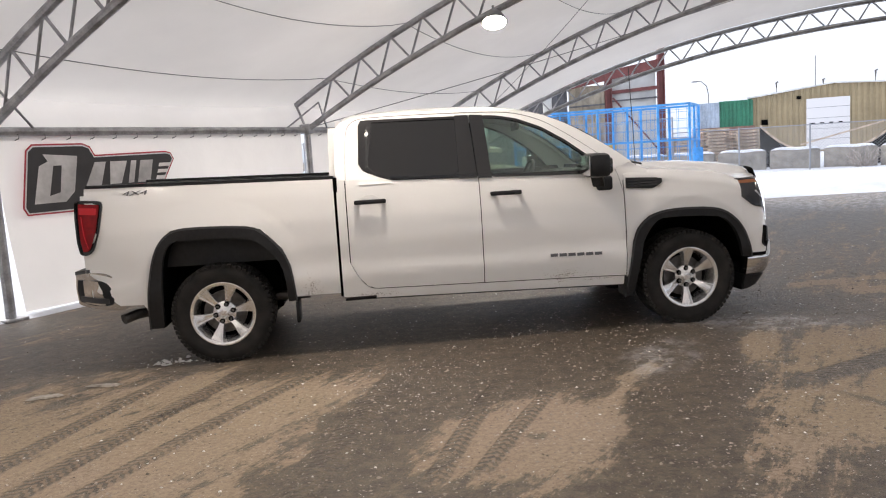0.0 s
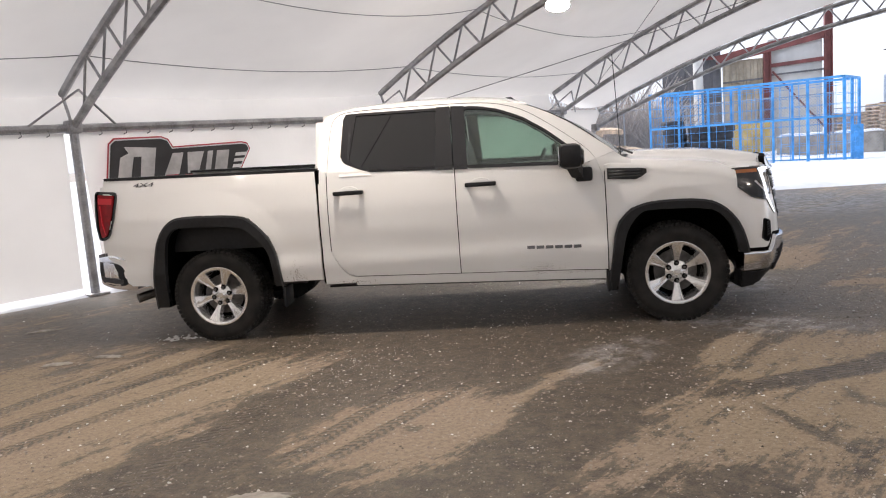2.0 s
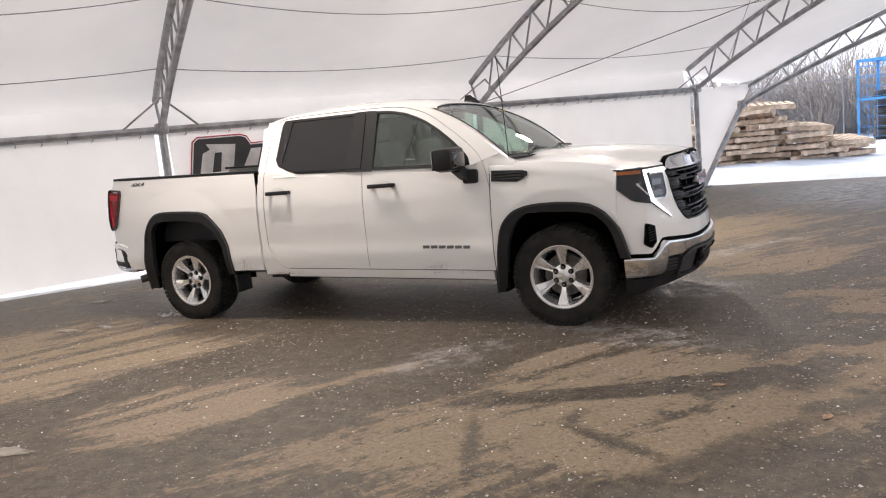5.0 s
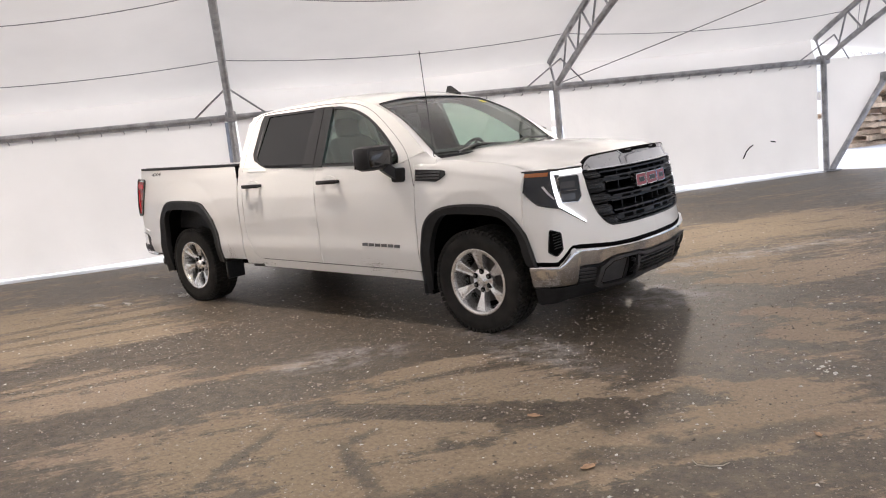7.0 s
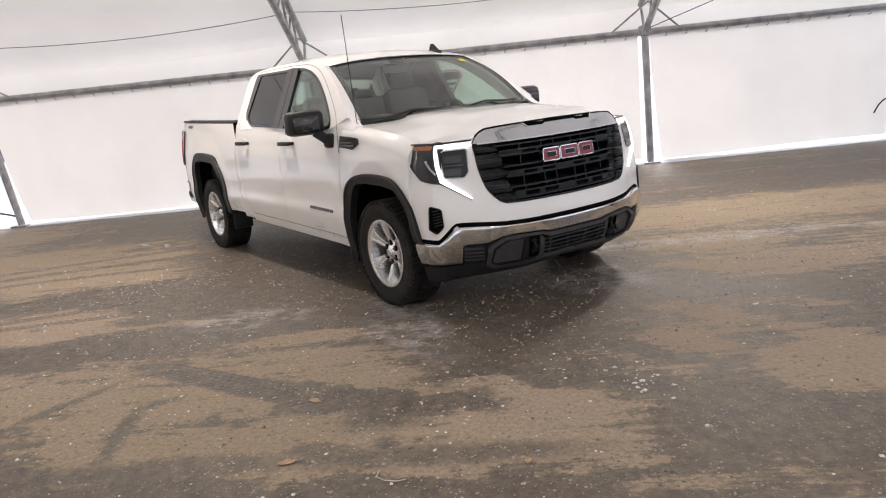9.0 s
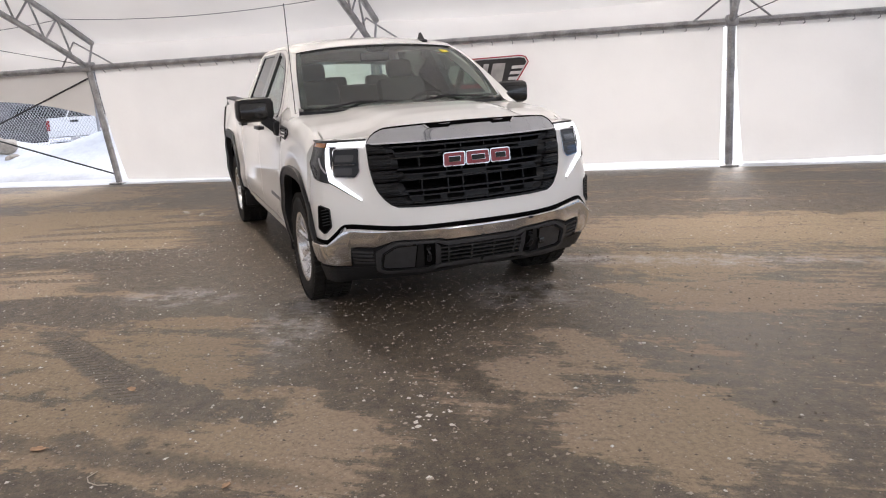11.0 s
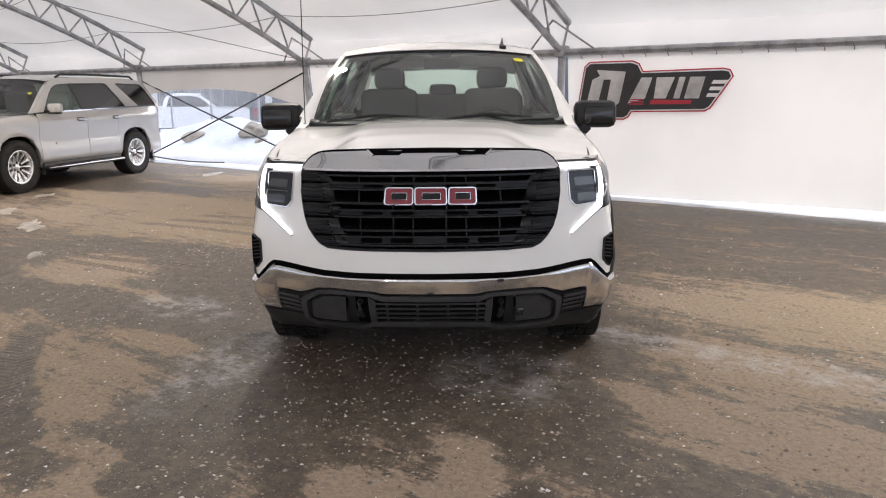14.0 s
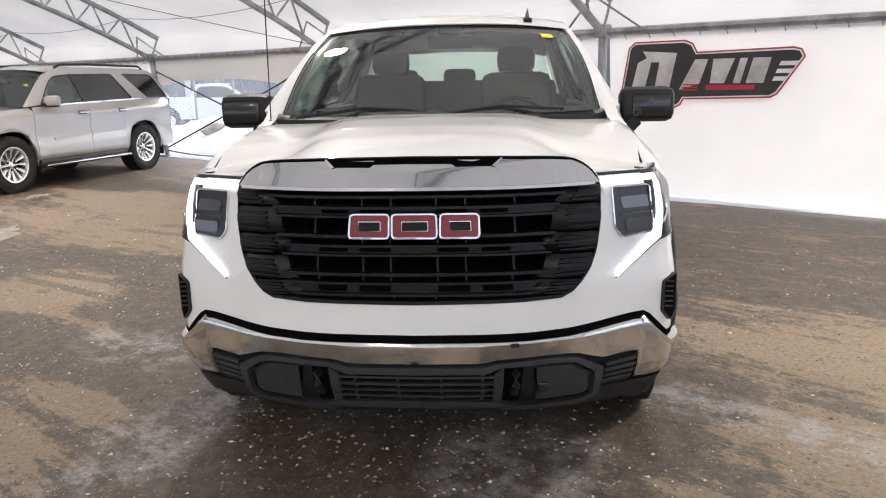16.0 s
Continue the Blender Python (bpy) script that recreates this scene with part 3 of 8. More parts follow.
def g_math(op, a, b=None, c=None, clamp=False):
    n = gn.new("ShaderNodeMath")
    n.operation, n.use_clamp = op, clamp
    for i, v in enumerate((a, b, c)):
        if v is None:
            continue
        if isinstance(v, (int, float)):
            n.inputs[i].default_value = v
        else:
            gl.new(v, n.inputs[i])
    return n.outputs[0]


def g_range(v, a, b, c=0.0, d=1.0):
    n = gn.new("ShaderNodeMapRange")
    n.interpolation_type = "SMOOTHSTEP"
    for i, w in enumerate((a, b, c, d)):
        n.inputs[1 + i].default_value = w
    gl.new(v, n.inputs["Value"])
    return n.outputs["Result"]


# ragged coordinates, so that every stain has a torn edge
warp = gn.new("ShaderNodeTexNoise")
warp.inputs["Scale"].default_value, warp.inputs["Detail"].default_value, warp.inputs["Roughness"].default_value = 1.9, 9.0, 0.72
gl.new(gtc.outputs["Object"], warp.inputs["Vector"])
wsub = gn.new("ShaderNodeVectorMath")
wsub.operation = "MULTIPLY_ADD"
wsub.inputs[1].default_value = (0.70, 0.70, 0.0)
gl.new(warp.outputs["Color"], wsub.inputs[0])
wadd = gn.new("ShaderNodeVectorMath")
wadd.operation = "ADD"
wadd.inputs[1].default_value = (-0.35, -0.35, 0.0)
gl.new(gtc.outputs["Object"], wadd.inputs[0])
gl.new(wadd.outputs[0], wsub.inputs[2])


# a finer tear for small marks
tear = gn.new("ShaderNodeTexNoise")
tear.inputs["Scale"].default_value, tear.inputs["Detail"].default_value, tear.inputs["Roughness"].default_value = 11.0, 8.0, 0.78
gl.new(gtc.outputs["Object"], tear.inputs["Vector"])
tmul = gn.new("ShaderNodeVectorMath")
tmul.operation = "MULTIPLY_ADD"
tmul.inputs[1].default_value = (0.26, 0.26, 0.0)
gl.new(tear.outputs["Color"], tmul.inputs[0])
tadd = gn.new("ShaderNodeVectorMath")
tadd.operation = "ADD"
tadd.inputs[1].default_value = (-0.13, -0.13, 0.0)
gl.new(gtc.outputs["Object"], tadd.inputs[0])
gl.new(tadd.outputs[0], tmul.inputs[2])


def g_spot(cx, cy, a, b, ang, soft=0.45, ragged=True):
    if max(a, b) < 1.75 * min(a, b):
        far = gn.new("ShaderNodeVectorMath")
        far.operation = "DISTANCE"
        far.inputs[1].default_value = (cx, cy, 0)
        gl.new(wsub.outputs[0] if ragged else tmul.outputs[0], far.inputs[0])
        r = math.sqrt(a * b)
        return g_range(far.outputs["Value"], r * (1 + soft), r * (1 - soft))
    m = gn.new("ShaderNodeMapping")
    m.vector_type = "TEXTURE"
    m.inputs["Location"].default_value = (cx, cy, 0)
    m.inputs["Rotation"].default_value = (0, 0, radians(ang))
    m.inputs["Scale"].default_value = (a, b, 1000)
    gl.new(wsub.outputs[0] if ragged else tmul.outputs[0], m.inputs["Vector"])
    ln = gn.new("ShaderNodeVectorMath")
    ln.operation = "LENGTH"
    gl.new(m.outputs[0], ln.inputs[0])
    return g_range(ln.outputs["Value"], 1 + soft, 1 - soft)


def g_sum(vals):
    out = vals[0]
    for v in vals[1:]:
        out = g_math("MAXIMUM", out, v)
    return out


# streaks run along the tent, as the cars drive
along = gn.new("ShaderNodeMapping")
along.vector_type = "TEXTURE"
along.inputs["Rotation"].default_value = (0, 0, radians(58))
along.inputs["Scale"].default_value = (2.8, 0.55, 1)
gl.new(gtc.outputs["Object"], along.inputs["Vector"])
streak = g_noise(0.9, 7.0, 0.6, along.outputs[0])
mottle = g_noise(2.3, 6.0, 0.65)
crumble = g_noise(9.0, 10.0, 0.82)
scrape = g_noise(5.5, 9.0, 0.8, along.outputs[0])

DRY = [(-2.6, 3.1, 2.9, 1.55, 60), (-1.7, 4.6, 1.25, 0.85, 28), (0.42, 3.9, 0.80, 0.50, 76), (2.1, 4.05, 0.75, 0.36, 51), (3.1, 4.3, 0.65, 0.42, 56), (2.8, 4.95, 1.0, 0.52, 56),
       (3.85, 4.9, 0.95, 0.42, 50), (4.2, 6.1, 0.75, 0.48, 23), (2.5, 8.85, 0.6, 0.5, 25), (1.9, 10.4, 2.2, 0.8, 62), (1.78, 3.66, 0.28, 0.26, 0), (3.7, 7.3, 0.5, 0.35, 20), (4.8, 7.3, 0.5, 0.4, 20), (-6.0, 3.0, 2.0, 0.8, 60), (3.3, 8.9, 0.9, 0.4, 62), (4.0, 5.75, 0.6, 0.3, 20)]
# Wet streaks; the third ellipse is the pickup's footprint, darkened for its shade too.
WET_AND_SHADE = [(-0.40, 4.15, 1.25, 0.26, 66), (1.35, 4.35, 1.35, 0.26, 60), (0.2, 6.85, 3.1, 1.25, 6), (2.7, 7.2, 0.7, 0.9, 0), (4.2, 6.35, 0.9, 0.20, 9), (3.4, 6.2, 0.7, 0.25, 10),
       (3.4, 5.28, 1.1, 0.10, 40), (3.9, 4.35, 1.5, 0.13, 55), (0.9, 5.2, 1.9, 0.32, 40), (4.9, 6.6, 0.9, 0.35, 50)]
MARKS = [(3.04, 4.17, 0.36, 0.05, 157), (2.75, 4.40, 0.14, 0.05, 94), (2.39, 3.95, 0.34, 0.045, 117), (3.55, 4.21, 0.75, 0.10, 59), (4.22, 5.25, 0.70, 0.09, 56), (3.71, 5.31, 0.24, 0.16, 30), (3.20, 4.59, 0.07, 0.065, 0), (3.28, 4.93, 0.07, 0.05, 40), (3.85, 4.89, 0.13, 0.06, 56), (4.01, 5.17, 0.06, 0.06, 0), (3.83, 5.76, 0.10, 0.06, 100), (3.50, 5.84, 0.18, 0.08, 110), (-2.62, 4.96, 0.16, 0.08, 70), (-3.04, 5.34, 0.14, 0.07, 60), (-2.54, 5.34, 0.20, 0.08, 50), (0.43, 3.85, 0.07, 0.05, 20), (2.81, 4.84, 0.70, 0.10, 27), (3.35, 5.08, 0.20, 0.10, 30)]
dry = g_sum([g_spot(*v) for v in DRY])
wet = g_sum([g_spot(*v) for v in WET_AND_SHADE])
marks = g_sum([g_spot(*v, 0.5, False) for v in MARKS])
base = g_math("MULTIPLY_ADD", scrape, 1.95, g_math("MULTIPLY_ADD", crumble, 1.05, g_math("MULTIPLY_ADD", streak, 1.5, g_math("MULTIPLY_ADD", mottle, 0.7, -2.36))))
# Taking wet off also puts the shade under the pickup into the dirt colour.
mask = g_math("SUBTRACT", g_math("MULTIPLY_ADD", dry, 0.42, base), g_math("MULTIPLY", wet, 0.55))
pale_spots = g_sum([g_spot(*v, 0.5, False) for v in ((3.46, 7.44, 0.45, 0.12, 15), (4.04, 7.01, 0.30, 0.17, 10), (2.9, 8.3, 0.5, 0.12, 40), (3.9, 7.95, 0.35, 0.11, 30), (4.35, 5.9, 0.45, 0.35, 20), (4.4, 7.6, 0.3, 0.12, 10), (2.2, 5.35, 0.5, 0.12, 60), (1.2, 4.75, 0.35, 0.10, 60))])
mask = g_math("MULTIPLY_ADD", pale_spots, 0.38, mask)
# the border of a dry patch is broken up at the size of crumbs
ragged_edge = g_noise(13.0, 9.0, 0.78)
mask = g_math("MULTIPLY_ADD", ragged_edge, 0.72, g_math("SUBTRACT", mask, 0.385))
dryness = g_math("ADD", g_math("MULTIPLY", g_range(mask, 0.37, 0.46), 0.62), g_math("MULTIPLY", g_range(mask, 0.12, 0.64), 0.38))
dryness = g_math("SUBTRACT", dryness, g_math("MULTIPLY", marks, 0.88), None, True)

# tread marks of cars: pairs of narrow tracks with a block pattern
def g_track(cx, cy, length, width, ang):
    m = gn.new("ShaderNodeMapping")
    m.vector_type = "TEXTURE"
    m.inputs["Location"].default_value = (cx, cy, 0)
    m.inputs["Rotation"].default_value = (0, 0, radians(ang))
    gl.new(gtc.outputs["Object"], m.inputs["Vector"])
    sp = gn.new("ShaderNodeSeparateXYZ")
    gl.new(m.outputs[0], sp.inputs[0])
    bend = g_math("MULTIPLY_ADD", g_math("MULTIPLY", sp.outputs["X"], sp.outputs["X"]), 0.03, sp.outputs["Y"])
    side_ = g_range(g_math("ABSOLUTE", bend), width, width * 0.75)
    end = g_range(g_math("ABSOLUTE", sp.outputs["X"]), length, length * 0.8)
    tooth = g_math("SINE", g_math("MULTIPLY", g_math("ADD", sp.outputs["X"], g_math("MULTIPLY", g_math("ABSOLUTE", bend), 0.8)), 110.0))
    rib = g_math("SINE", g_math("MULTIPLY", bend, 150.0))
    block = g_range(g_math("ADD", tooth, g_math("MULTIPLY", rib, 0.7)), -0.6, 0.5)
    return g_math("MULTIPLY", g_math("MULTIPLY", side_, end), g_math("MULTIPLY_ADD", block, 0.65, 0.35))


tracks = g_sum([g_track(*v) for v in ((-2.24, 4.6, 1.15, 0.085, 76), (-1.84, 4.45, 1.25, 0.10, 72.4), (-1.48, 4.22, 1.3, 0.075, 67), (-0.58, 4.05, 1.25, 0.11, 80), (0.10, 4.12, 0.85, 0.07, 73.7), (0.36, 4.03, 0.7, 0.06, 66.6), (2.81, 4.84, 0.75, 0.12, 27))])
tracks = g_math("MULTIPLY", tracks, g_range(mottle, 0.30, 0.46, 0.5, 1.0))
dryness = g_math("SUBTRACT", dryness, g_math("MULTIPLY", tracks, 0.95), None, True)
fine = g_noise(34.0, 8.0, 0.8)
big = g_noise(0.35, 3.0, 0.5)


def g_mix(fac, a, b):
    n = gn.new("ShaderNodeMix")
    n.data_type = "RGBA"
    gl.new(fac, n.inputs["Factor"]) if not isinstance(fac, float) else None
    for key, v in (("A", a), ("B", b)):
        if isinstance(v, tuple):
            n.inputs[key].default_value = (*v, 1)
        else:
            gl.new(v, n.inputs[key])
    return n.outputs["Result"]


drycol = g_mix(g_range(big, 0.38, 0.62), (0.258, 0.202, 0.140), (0.270, 0.210, 0.158))
drycol = g_mix(g_range(fine, 0.30, 0.75), g_mix(g_range(fine, 0.2, 0.6), (0.185, 0.146, 0.100), drycol), drycol)
wet_shade_col = g_mix(g_range(g_noise(9.5, 10.0, 0.85), 0.38, 0.62), (0.042, 0.033, 0.0235), (0.116, 0.090, 0.063))
col = g_mix(dryness, wet_shade_col, drycol)
# thin frost and worn grey patches
frost_spots = g_sum([g_math("MULTIPLY", g_spot(*v), 0.6) for v in ((2.45, 6.03, 0.75, 0.20, 170), (1.5, 5.2, 0.5, 0.20, 60), (2.3, 9.0, 1.6, 0.16, 60), (2.6, 7.6, 0.3, 0.5, 30), (4.2, 15.0, 2.6, 1.6, 60), (8.6, 16.2, 2.8, 1.8, 20))])
frost = g_math("MULTIPLY", frost_spots, g_range(g_math("MULTIPLY_ADD", scrape, 0.35, g_math("MULTIPLY", g_noise(6.0, 9.0, 0.78), 0.65)), 0.44, 0.57, 0.0, 0.9))
col = g_mix(frost, col, (0.40, 0.39, 0.39))
# grit: small pale and dark specks
def g_specks(scale, size):
    v = gn.new("ShaderNodeTexVoronoi")
    v.inputs["Scale"].default_value = scale
    gl.new(gtc.outputs["Object"], v.inputs["Vector"])
    sp = gn.new("ShaderNodeSeparateColor")
    gl.new(v.outputs["Color"], sp.inputs[0])
    return g_range(v.outputs["Distance"], size, size * 0.7), sp.outputs[0]


d1, r1 = g_specks(26.0, 0.20)
pale = g_math("MULTIPLY", d1, g_range(r1, 0.90, 0.93))
darks = g_math("MULTIPLY", d1, g_range(r1, 0.24, 0.20))
col = g_mix(g_math("MULTIPLY", pale, 0.5), col, (0.42, 0.38, 0.33))
col = g_mix(g_math("MULTIPLY", darks, 0.8), col, (0.05, 0.04, 0.032))
d2, r2 = g_specks(70.0, 0.28)
col = g_mix(g_math("MULTIPLY", g_math("MULTIPLY", d2, g_range(r2, 0.82, 0.86)), 0.65), col, (0.42, 0.39, 0.35))
shade = gn.new("ShaderNodeVectorMath")
shade.operation = "SCALE"
gl.new(col, shade.inputs[0])
grain = g_math("ADD", g_range(fine, 0.34, 0.62, 0.42, 1.08), g_math("MULTIPLY", scrape, 0.45))
calm = g_math("MULTIPLY_ADD", g_math("SUBTRACT", 1.08, grain), g_math("MULTIPLY", dryness, 0.5), grain)
gl.new(calm, shade.inputs["Scale"])
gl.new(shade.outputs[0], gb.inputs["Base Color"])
gl.new(g_math("MULTIPLY_ADD", dryness, 0.32, g_math("MULTIPLY_ADD", fine, 0.45, 0.30)), gb.inputs["Roughness"])
height = g_math("ADD", g_math("MULTIPLY", fine, 0.55), g_math("ADD", g_math("MULTIPLY", d1, 0.25), g_math("MULTIPLY_ADD", tracks, -0.8, g_math("MULTIPLY", mottle, 1.2))))
gbump = gn.new("ShaderNodeBump")
gbump.inputs["Strength"].default_value, gbump.inputs["Distance"].default_value = 0.45, 0.02
gl.new(height, gbump.inputs["Height"])
gl.new(gbump.outputs["Normal"], gb.inputs["Normal"])


GE = [-900, -300, -120, -60, -40, -30, -24] + [x * 1.0 for x in range(-20, 33)] + [36, 42, 50, 70, 130, 300, 900]


def tent_xy(x, y):
    """Place along the tent wall and outwards from it."""
    dx, dy = x + 4.65, y - 8.06
    return 0.4924 * dx + 0.8704 * dy, -0.8704 * dx + 0.4924 * dy


def hollow(x, y):
    """The yard behind the open bay lies a little lower."""
    a, b = tent_xy(x, y)
    return -0.45 * max(0.0, min(1.0, (b - 5.5) / 3.0)) if a < 0 else 0.0


def ground_at(u, v):
    x, y = GE[round(u * (len(GE) - 1))], GE[round(v * (len(GE) - 1))]
    return x, y, hollow(x, y)


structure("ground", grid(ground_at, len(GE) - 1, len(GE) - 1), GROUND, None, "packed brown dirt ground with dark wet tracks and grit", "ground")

# ---- the white pickup: x ahead, y to its left, origin on the ground midway between the axles ----
TRUCK = pose(0.0209, 6.9223, 0, 0, 0, 5.7)
AXLE, HUB, TYRE_R = 1.877, 0.378, 0.385
truck = thing("pickup_truck", "white crew cab pickup truck, chrome bumpers, lights on, on dirt", "pickup truck", TRUCK)

PROFILE = [(0.28, 0.915), (0.38, 0.938), (0.44, 0.957), (0.52, 0.972), (0.590, 0.982), (0.605, 0.983), (0.69, 0.976), (0.72, 0.976), (0.85, 0.981), (1.05, 0.974), (1.18, 0.952), (1.26, 0.938), (1.31, 0.926), (1.36, 0.914), (1.42, 0.90)]


NOSEPLAN = [(2.79, 0.0), (2.783, 0.23), (2.77, 0.356), (2.725, 0.534), (2.69, 0.63), (2.645, 0.713), (2.595, 0.82), (2.545, 0.93), (2.49, 0.967), (2.36, 0.984), (2.15, 0.989), (1.90, 0.990)]
NOSELINE = resample(smoothed(NOSEPLAN, 2), 500)


def plan(x):
    """Half width by length: blunt nose with a cut corner, slightly tucked tail."""
    if x > 1.9:
        return float(np.interp(-x, [-p[0] for p in NOSELINE], [p[1] for p in NOSELINE])) / 0.990
    if x < -2.45:
        return 1 - 0.035 * ((-2.45 - x) / 0.35) ** 2
    return 1.0


def nose_x(y):
    return float(np.interp(abs(y), [p[1] for p in NOSELINE], [p[0] for p in NOSELINE]))


def flare(x, z):
    b = 0.0
    for ax in (AXLE, -AXLE):
        d = math.hypot((x - ax) / 0.62, (z - 0.5) / 0.62)
        b = max(b, 0.018 * max(0, 1 - abs(d - 0.88) / 0.35))
    return b


def half(x, z):
    return float(np.interp(z, [p[0] for p in PROFILE], [p[1] for p in PROFILE])) * plan(x) + flare(x, z)


def side(s):
    return lambda x, z, d: (x, s * (half(x, z) + d), z)


def house(s):
    """The cab above the belt: it leans inwards."""
    return lambda x, z, d: (x, s * (0.925 + d - 0.235 * (z - 1.30) / 0.5), z + 0.3 * d)


ARCH_R = [(-0.515, 0.30), (-0.505, 0.475), (-0.478, 0.67), (-0.437, 0.835), (-0.385, 0.955), (-0.29, 1.043), (-0.144, 1.060), (0.25, 1.045), (0.374, 1.012), (0.529, 0.852), (0.582, 0.717), (0.601, 0.584), (0.610, 0.44)]
ARCH_RI = [(-0.410, 0.30), (-0.400, 0.488), (-0.378, 0.746), (-0.350, 0.873), (-0.300, 0.948), (-0.215, 0.972), (0.243, 0.957), (0.345, 0.926), (0.481, 0.79), (0.534, 0.655), (0.545, 0.44)]
ARCH_F = [(-0.532, 0.259), (-0.500, 0.48), (-0.468, 0.705), (-0.432, 0.812), (-0.338, 0.905), (-0.185, 0.947), (0.081, 0.950), (0.262, 0.928), (0.378, 0.857), (0.473, 0.736), (0.509, 0.622), (0.535, 0.517)]
ARCH_FI = [(-0.455, 0.259), (-0.420, 0.48), (-0.389, 0.675), (-0.341, 0.782), (-0.274, 0.860), (-0.21, 0.886), (0.24, 0.872), (0.338, 0.815), (0.414, 0.709), (0.458, 0.517)]


def arched(arch, ax, base):
    pts = [(ax + a, b) for a, b in arch]
    def lo(x):
        if x <= pts[0][0] or x >= pts[-1][0]:
            return base(x) if callable(base) else base
        return max(float(np.interp(x, [p[0] for p in pts], [p[1] for p in pts])), 0.0)
    return lo, sorted({p[0] for p in pts} | {(a[0] + b[0]) / 2 for a, b in zip(pts, pts[1:])} | {pts[0][0] - 1e-4, pts[-1][0] + 1e-4})


def columns(a, b, extra=(), step=0.06):
    return sorted({round(v, 5) for v in list(np.linspace(a, b, max(2, int((b - a) / step) + 1))) + [e for e in extra if a < e < b]})


BELT = lambda x: 1.305 - 0.03 * (x - 0.2)
REAR_LO, REAR_X = arched(ARCH_R, -AXLE, lambda x: 0.50 if x < -2.4 else 0.47)
FRONT_LO, FRONT_X = arched(ARCH_F, AXLE, lambda x: 0.40 if x < 1.4 else 0.52)
SILL = lambda x: 0.487 - 0.024 * max(0.0, x + 0.66)
BEDTOP = lambda x: 1.350 - 0.022 * (x + 0.9)

for s in (-1, 1):
    F, H = side(s), house(s)
    bed = part("bed_side", panel(columns(-2.785, -0.932, REAR_X), REAR_LO, BEDTOP, 22, F, -0.03, 0.0), PAINT, truck)
    # rolled rail on top of the bed side with its black cap
    part("bed_rail_cap", panel(columns(-2.77, -0.93), lambda x: BEDTOP(x) + 0.002, lambda x: BEDTOP(x) + 0.024, 2, lambda x, z, d: (x, s * (0.905 * plan(x) + d), z), -0.11, 0.008), PLASTIC, truck, "black plastic bed rail cap")
    part("bed_inner", panel([-2.75, -0.95], 0.75, 1.34, 2, lambda x, z, d: (x, s * (0.80 + d), z), 0, 0.02), PLASTIC, truck)
    # doors
    def rear_lo(x):
        return SILL(x) + 0.21 * max(0, (-0.66 - x) / 0.18) ** 2
    rd = part("rear_door", panel(columns(-0.838, 0.196), rear_lo, BELT, 20, F, -0.04, 0.0), PAINT, truck)
    fd = part("front_door", panel(columns(0.203, 1.352), SILL, BELT, 20, F, -0.04, 0.0), PAINT, truck)
    part("cab_corner", panel(columns(-0.912, -0.846), 0.43, 1.34, 20, F, -0.04, 0.0), PAINT, truck)
    part("cab_corner_foot", panel(columns(-0.846, -0.66, step=0.03), 0.43, lambda x: rear_lo(x) - 0.006, 3, F, -0.04, 0.0), PAINT, truck)
    part("rocker", panel(columns(-0.66, 1.335), lambda x: SILL(x) - 0.078, lambda x: SILL(x) - 0.006, 3, F, -0.05, 0.004), PAINT, truck, "white rocker panel with mud spatter")
    part("rocker_under", panel(columns(-0.9, 1.33), lambda x: SILL(x) - 0.095, lambda x: SILL(x) - 0.078, 2, F, -0.10, -0.04), PLASTIC, truck)
    # near-black strips behind the door gaps, standing in for the shade inside
    for x0, x1, z0, z1 in ((-0.848, -0.836, 0.62, 1.30), (0.194, 0.205, SILL(0.2), 1.30), (1.350, 1.362, SILL(1.35), 1.28)):
        part("door_gap_shade", panel([x0, x1], z0, z1, 16, F, -0.045, -0.007), DARK, truck)
    part("door_gap_shade", panel(columns(-0.64, 1.35), lambda x: SILL(x) - 0.008, lambda x: SILL(x) + 0.002, 1, F, -0.045, -0.007), DARK, truck)
    # fender with rolled shoulder up to the hood
    def fender(x, z, d):
        top = FTOP(x)
        k = (z - (top - 0.10)) / 0.10
        y = half(x, min(z, top - 0.10)) - (0.075 * max(0, k) ** float(np.interp(x, [1.40, 1.85], [5.0, 1.9])) if k > 0 else 0)
        return x, s * (y + d), z
    FTOP = lambda x: float(np.interp(x, [1.35, 1.7, 2.1, 2.22, 2.33], [1.285, 1.265, 1.222, 1.196, 1.150]))
    part("fender", panel(columns(1.360, 2.33, FRONT_X, 0.05), FRONT_LO, FTOP, 22, fender, -0.03, 0.0), PAINT, truck)
    # wheel arch trim and dark liners
    for arch, ax, nm in ((ARCH_R, -AXLE, "rear"), (ARCH_F, AXLE, "front")):
        out = smoothed([(ax + a, b) for a, b in arch], 1)
        inn = smoothed([(ax + a, b) for a, b in (ARCH_RI if nm == "rear" else ARCH_FI)], 1)
        part("arch_trim", strip([(a, b + 0.004) for a, b in out], inn, F, -0.04, 0.018, 60, 3), PLASTIC, truck, "black plastic wheel arch trim")
        part("arch_bead", strip([(a, b + 0.002) for a, b in out], [(a * 0.985 + ax * 0.015, b - 0.012) for a, b in out], F, 0.0, 0.024, 60, 1), TRIM, truck)
        # Liners take the near-zero black, so the wells look deeply shaded.
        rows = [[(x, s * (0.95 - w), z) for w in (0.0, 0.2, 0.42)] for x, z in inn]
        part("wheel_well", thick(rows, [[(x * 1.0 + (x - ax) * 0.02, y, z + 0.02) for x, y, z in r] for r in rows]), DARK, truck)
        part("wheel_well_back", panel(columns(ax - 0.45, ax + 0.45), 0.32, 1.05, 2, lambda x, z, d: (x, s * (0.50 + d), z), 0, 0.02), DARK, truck)
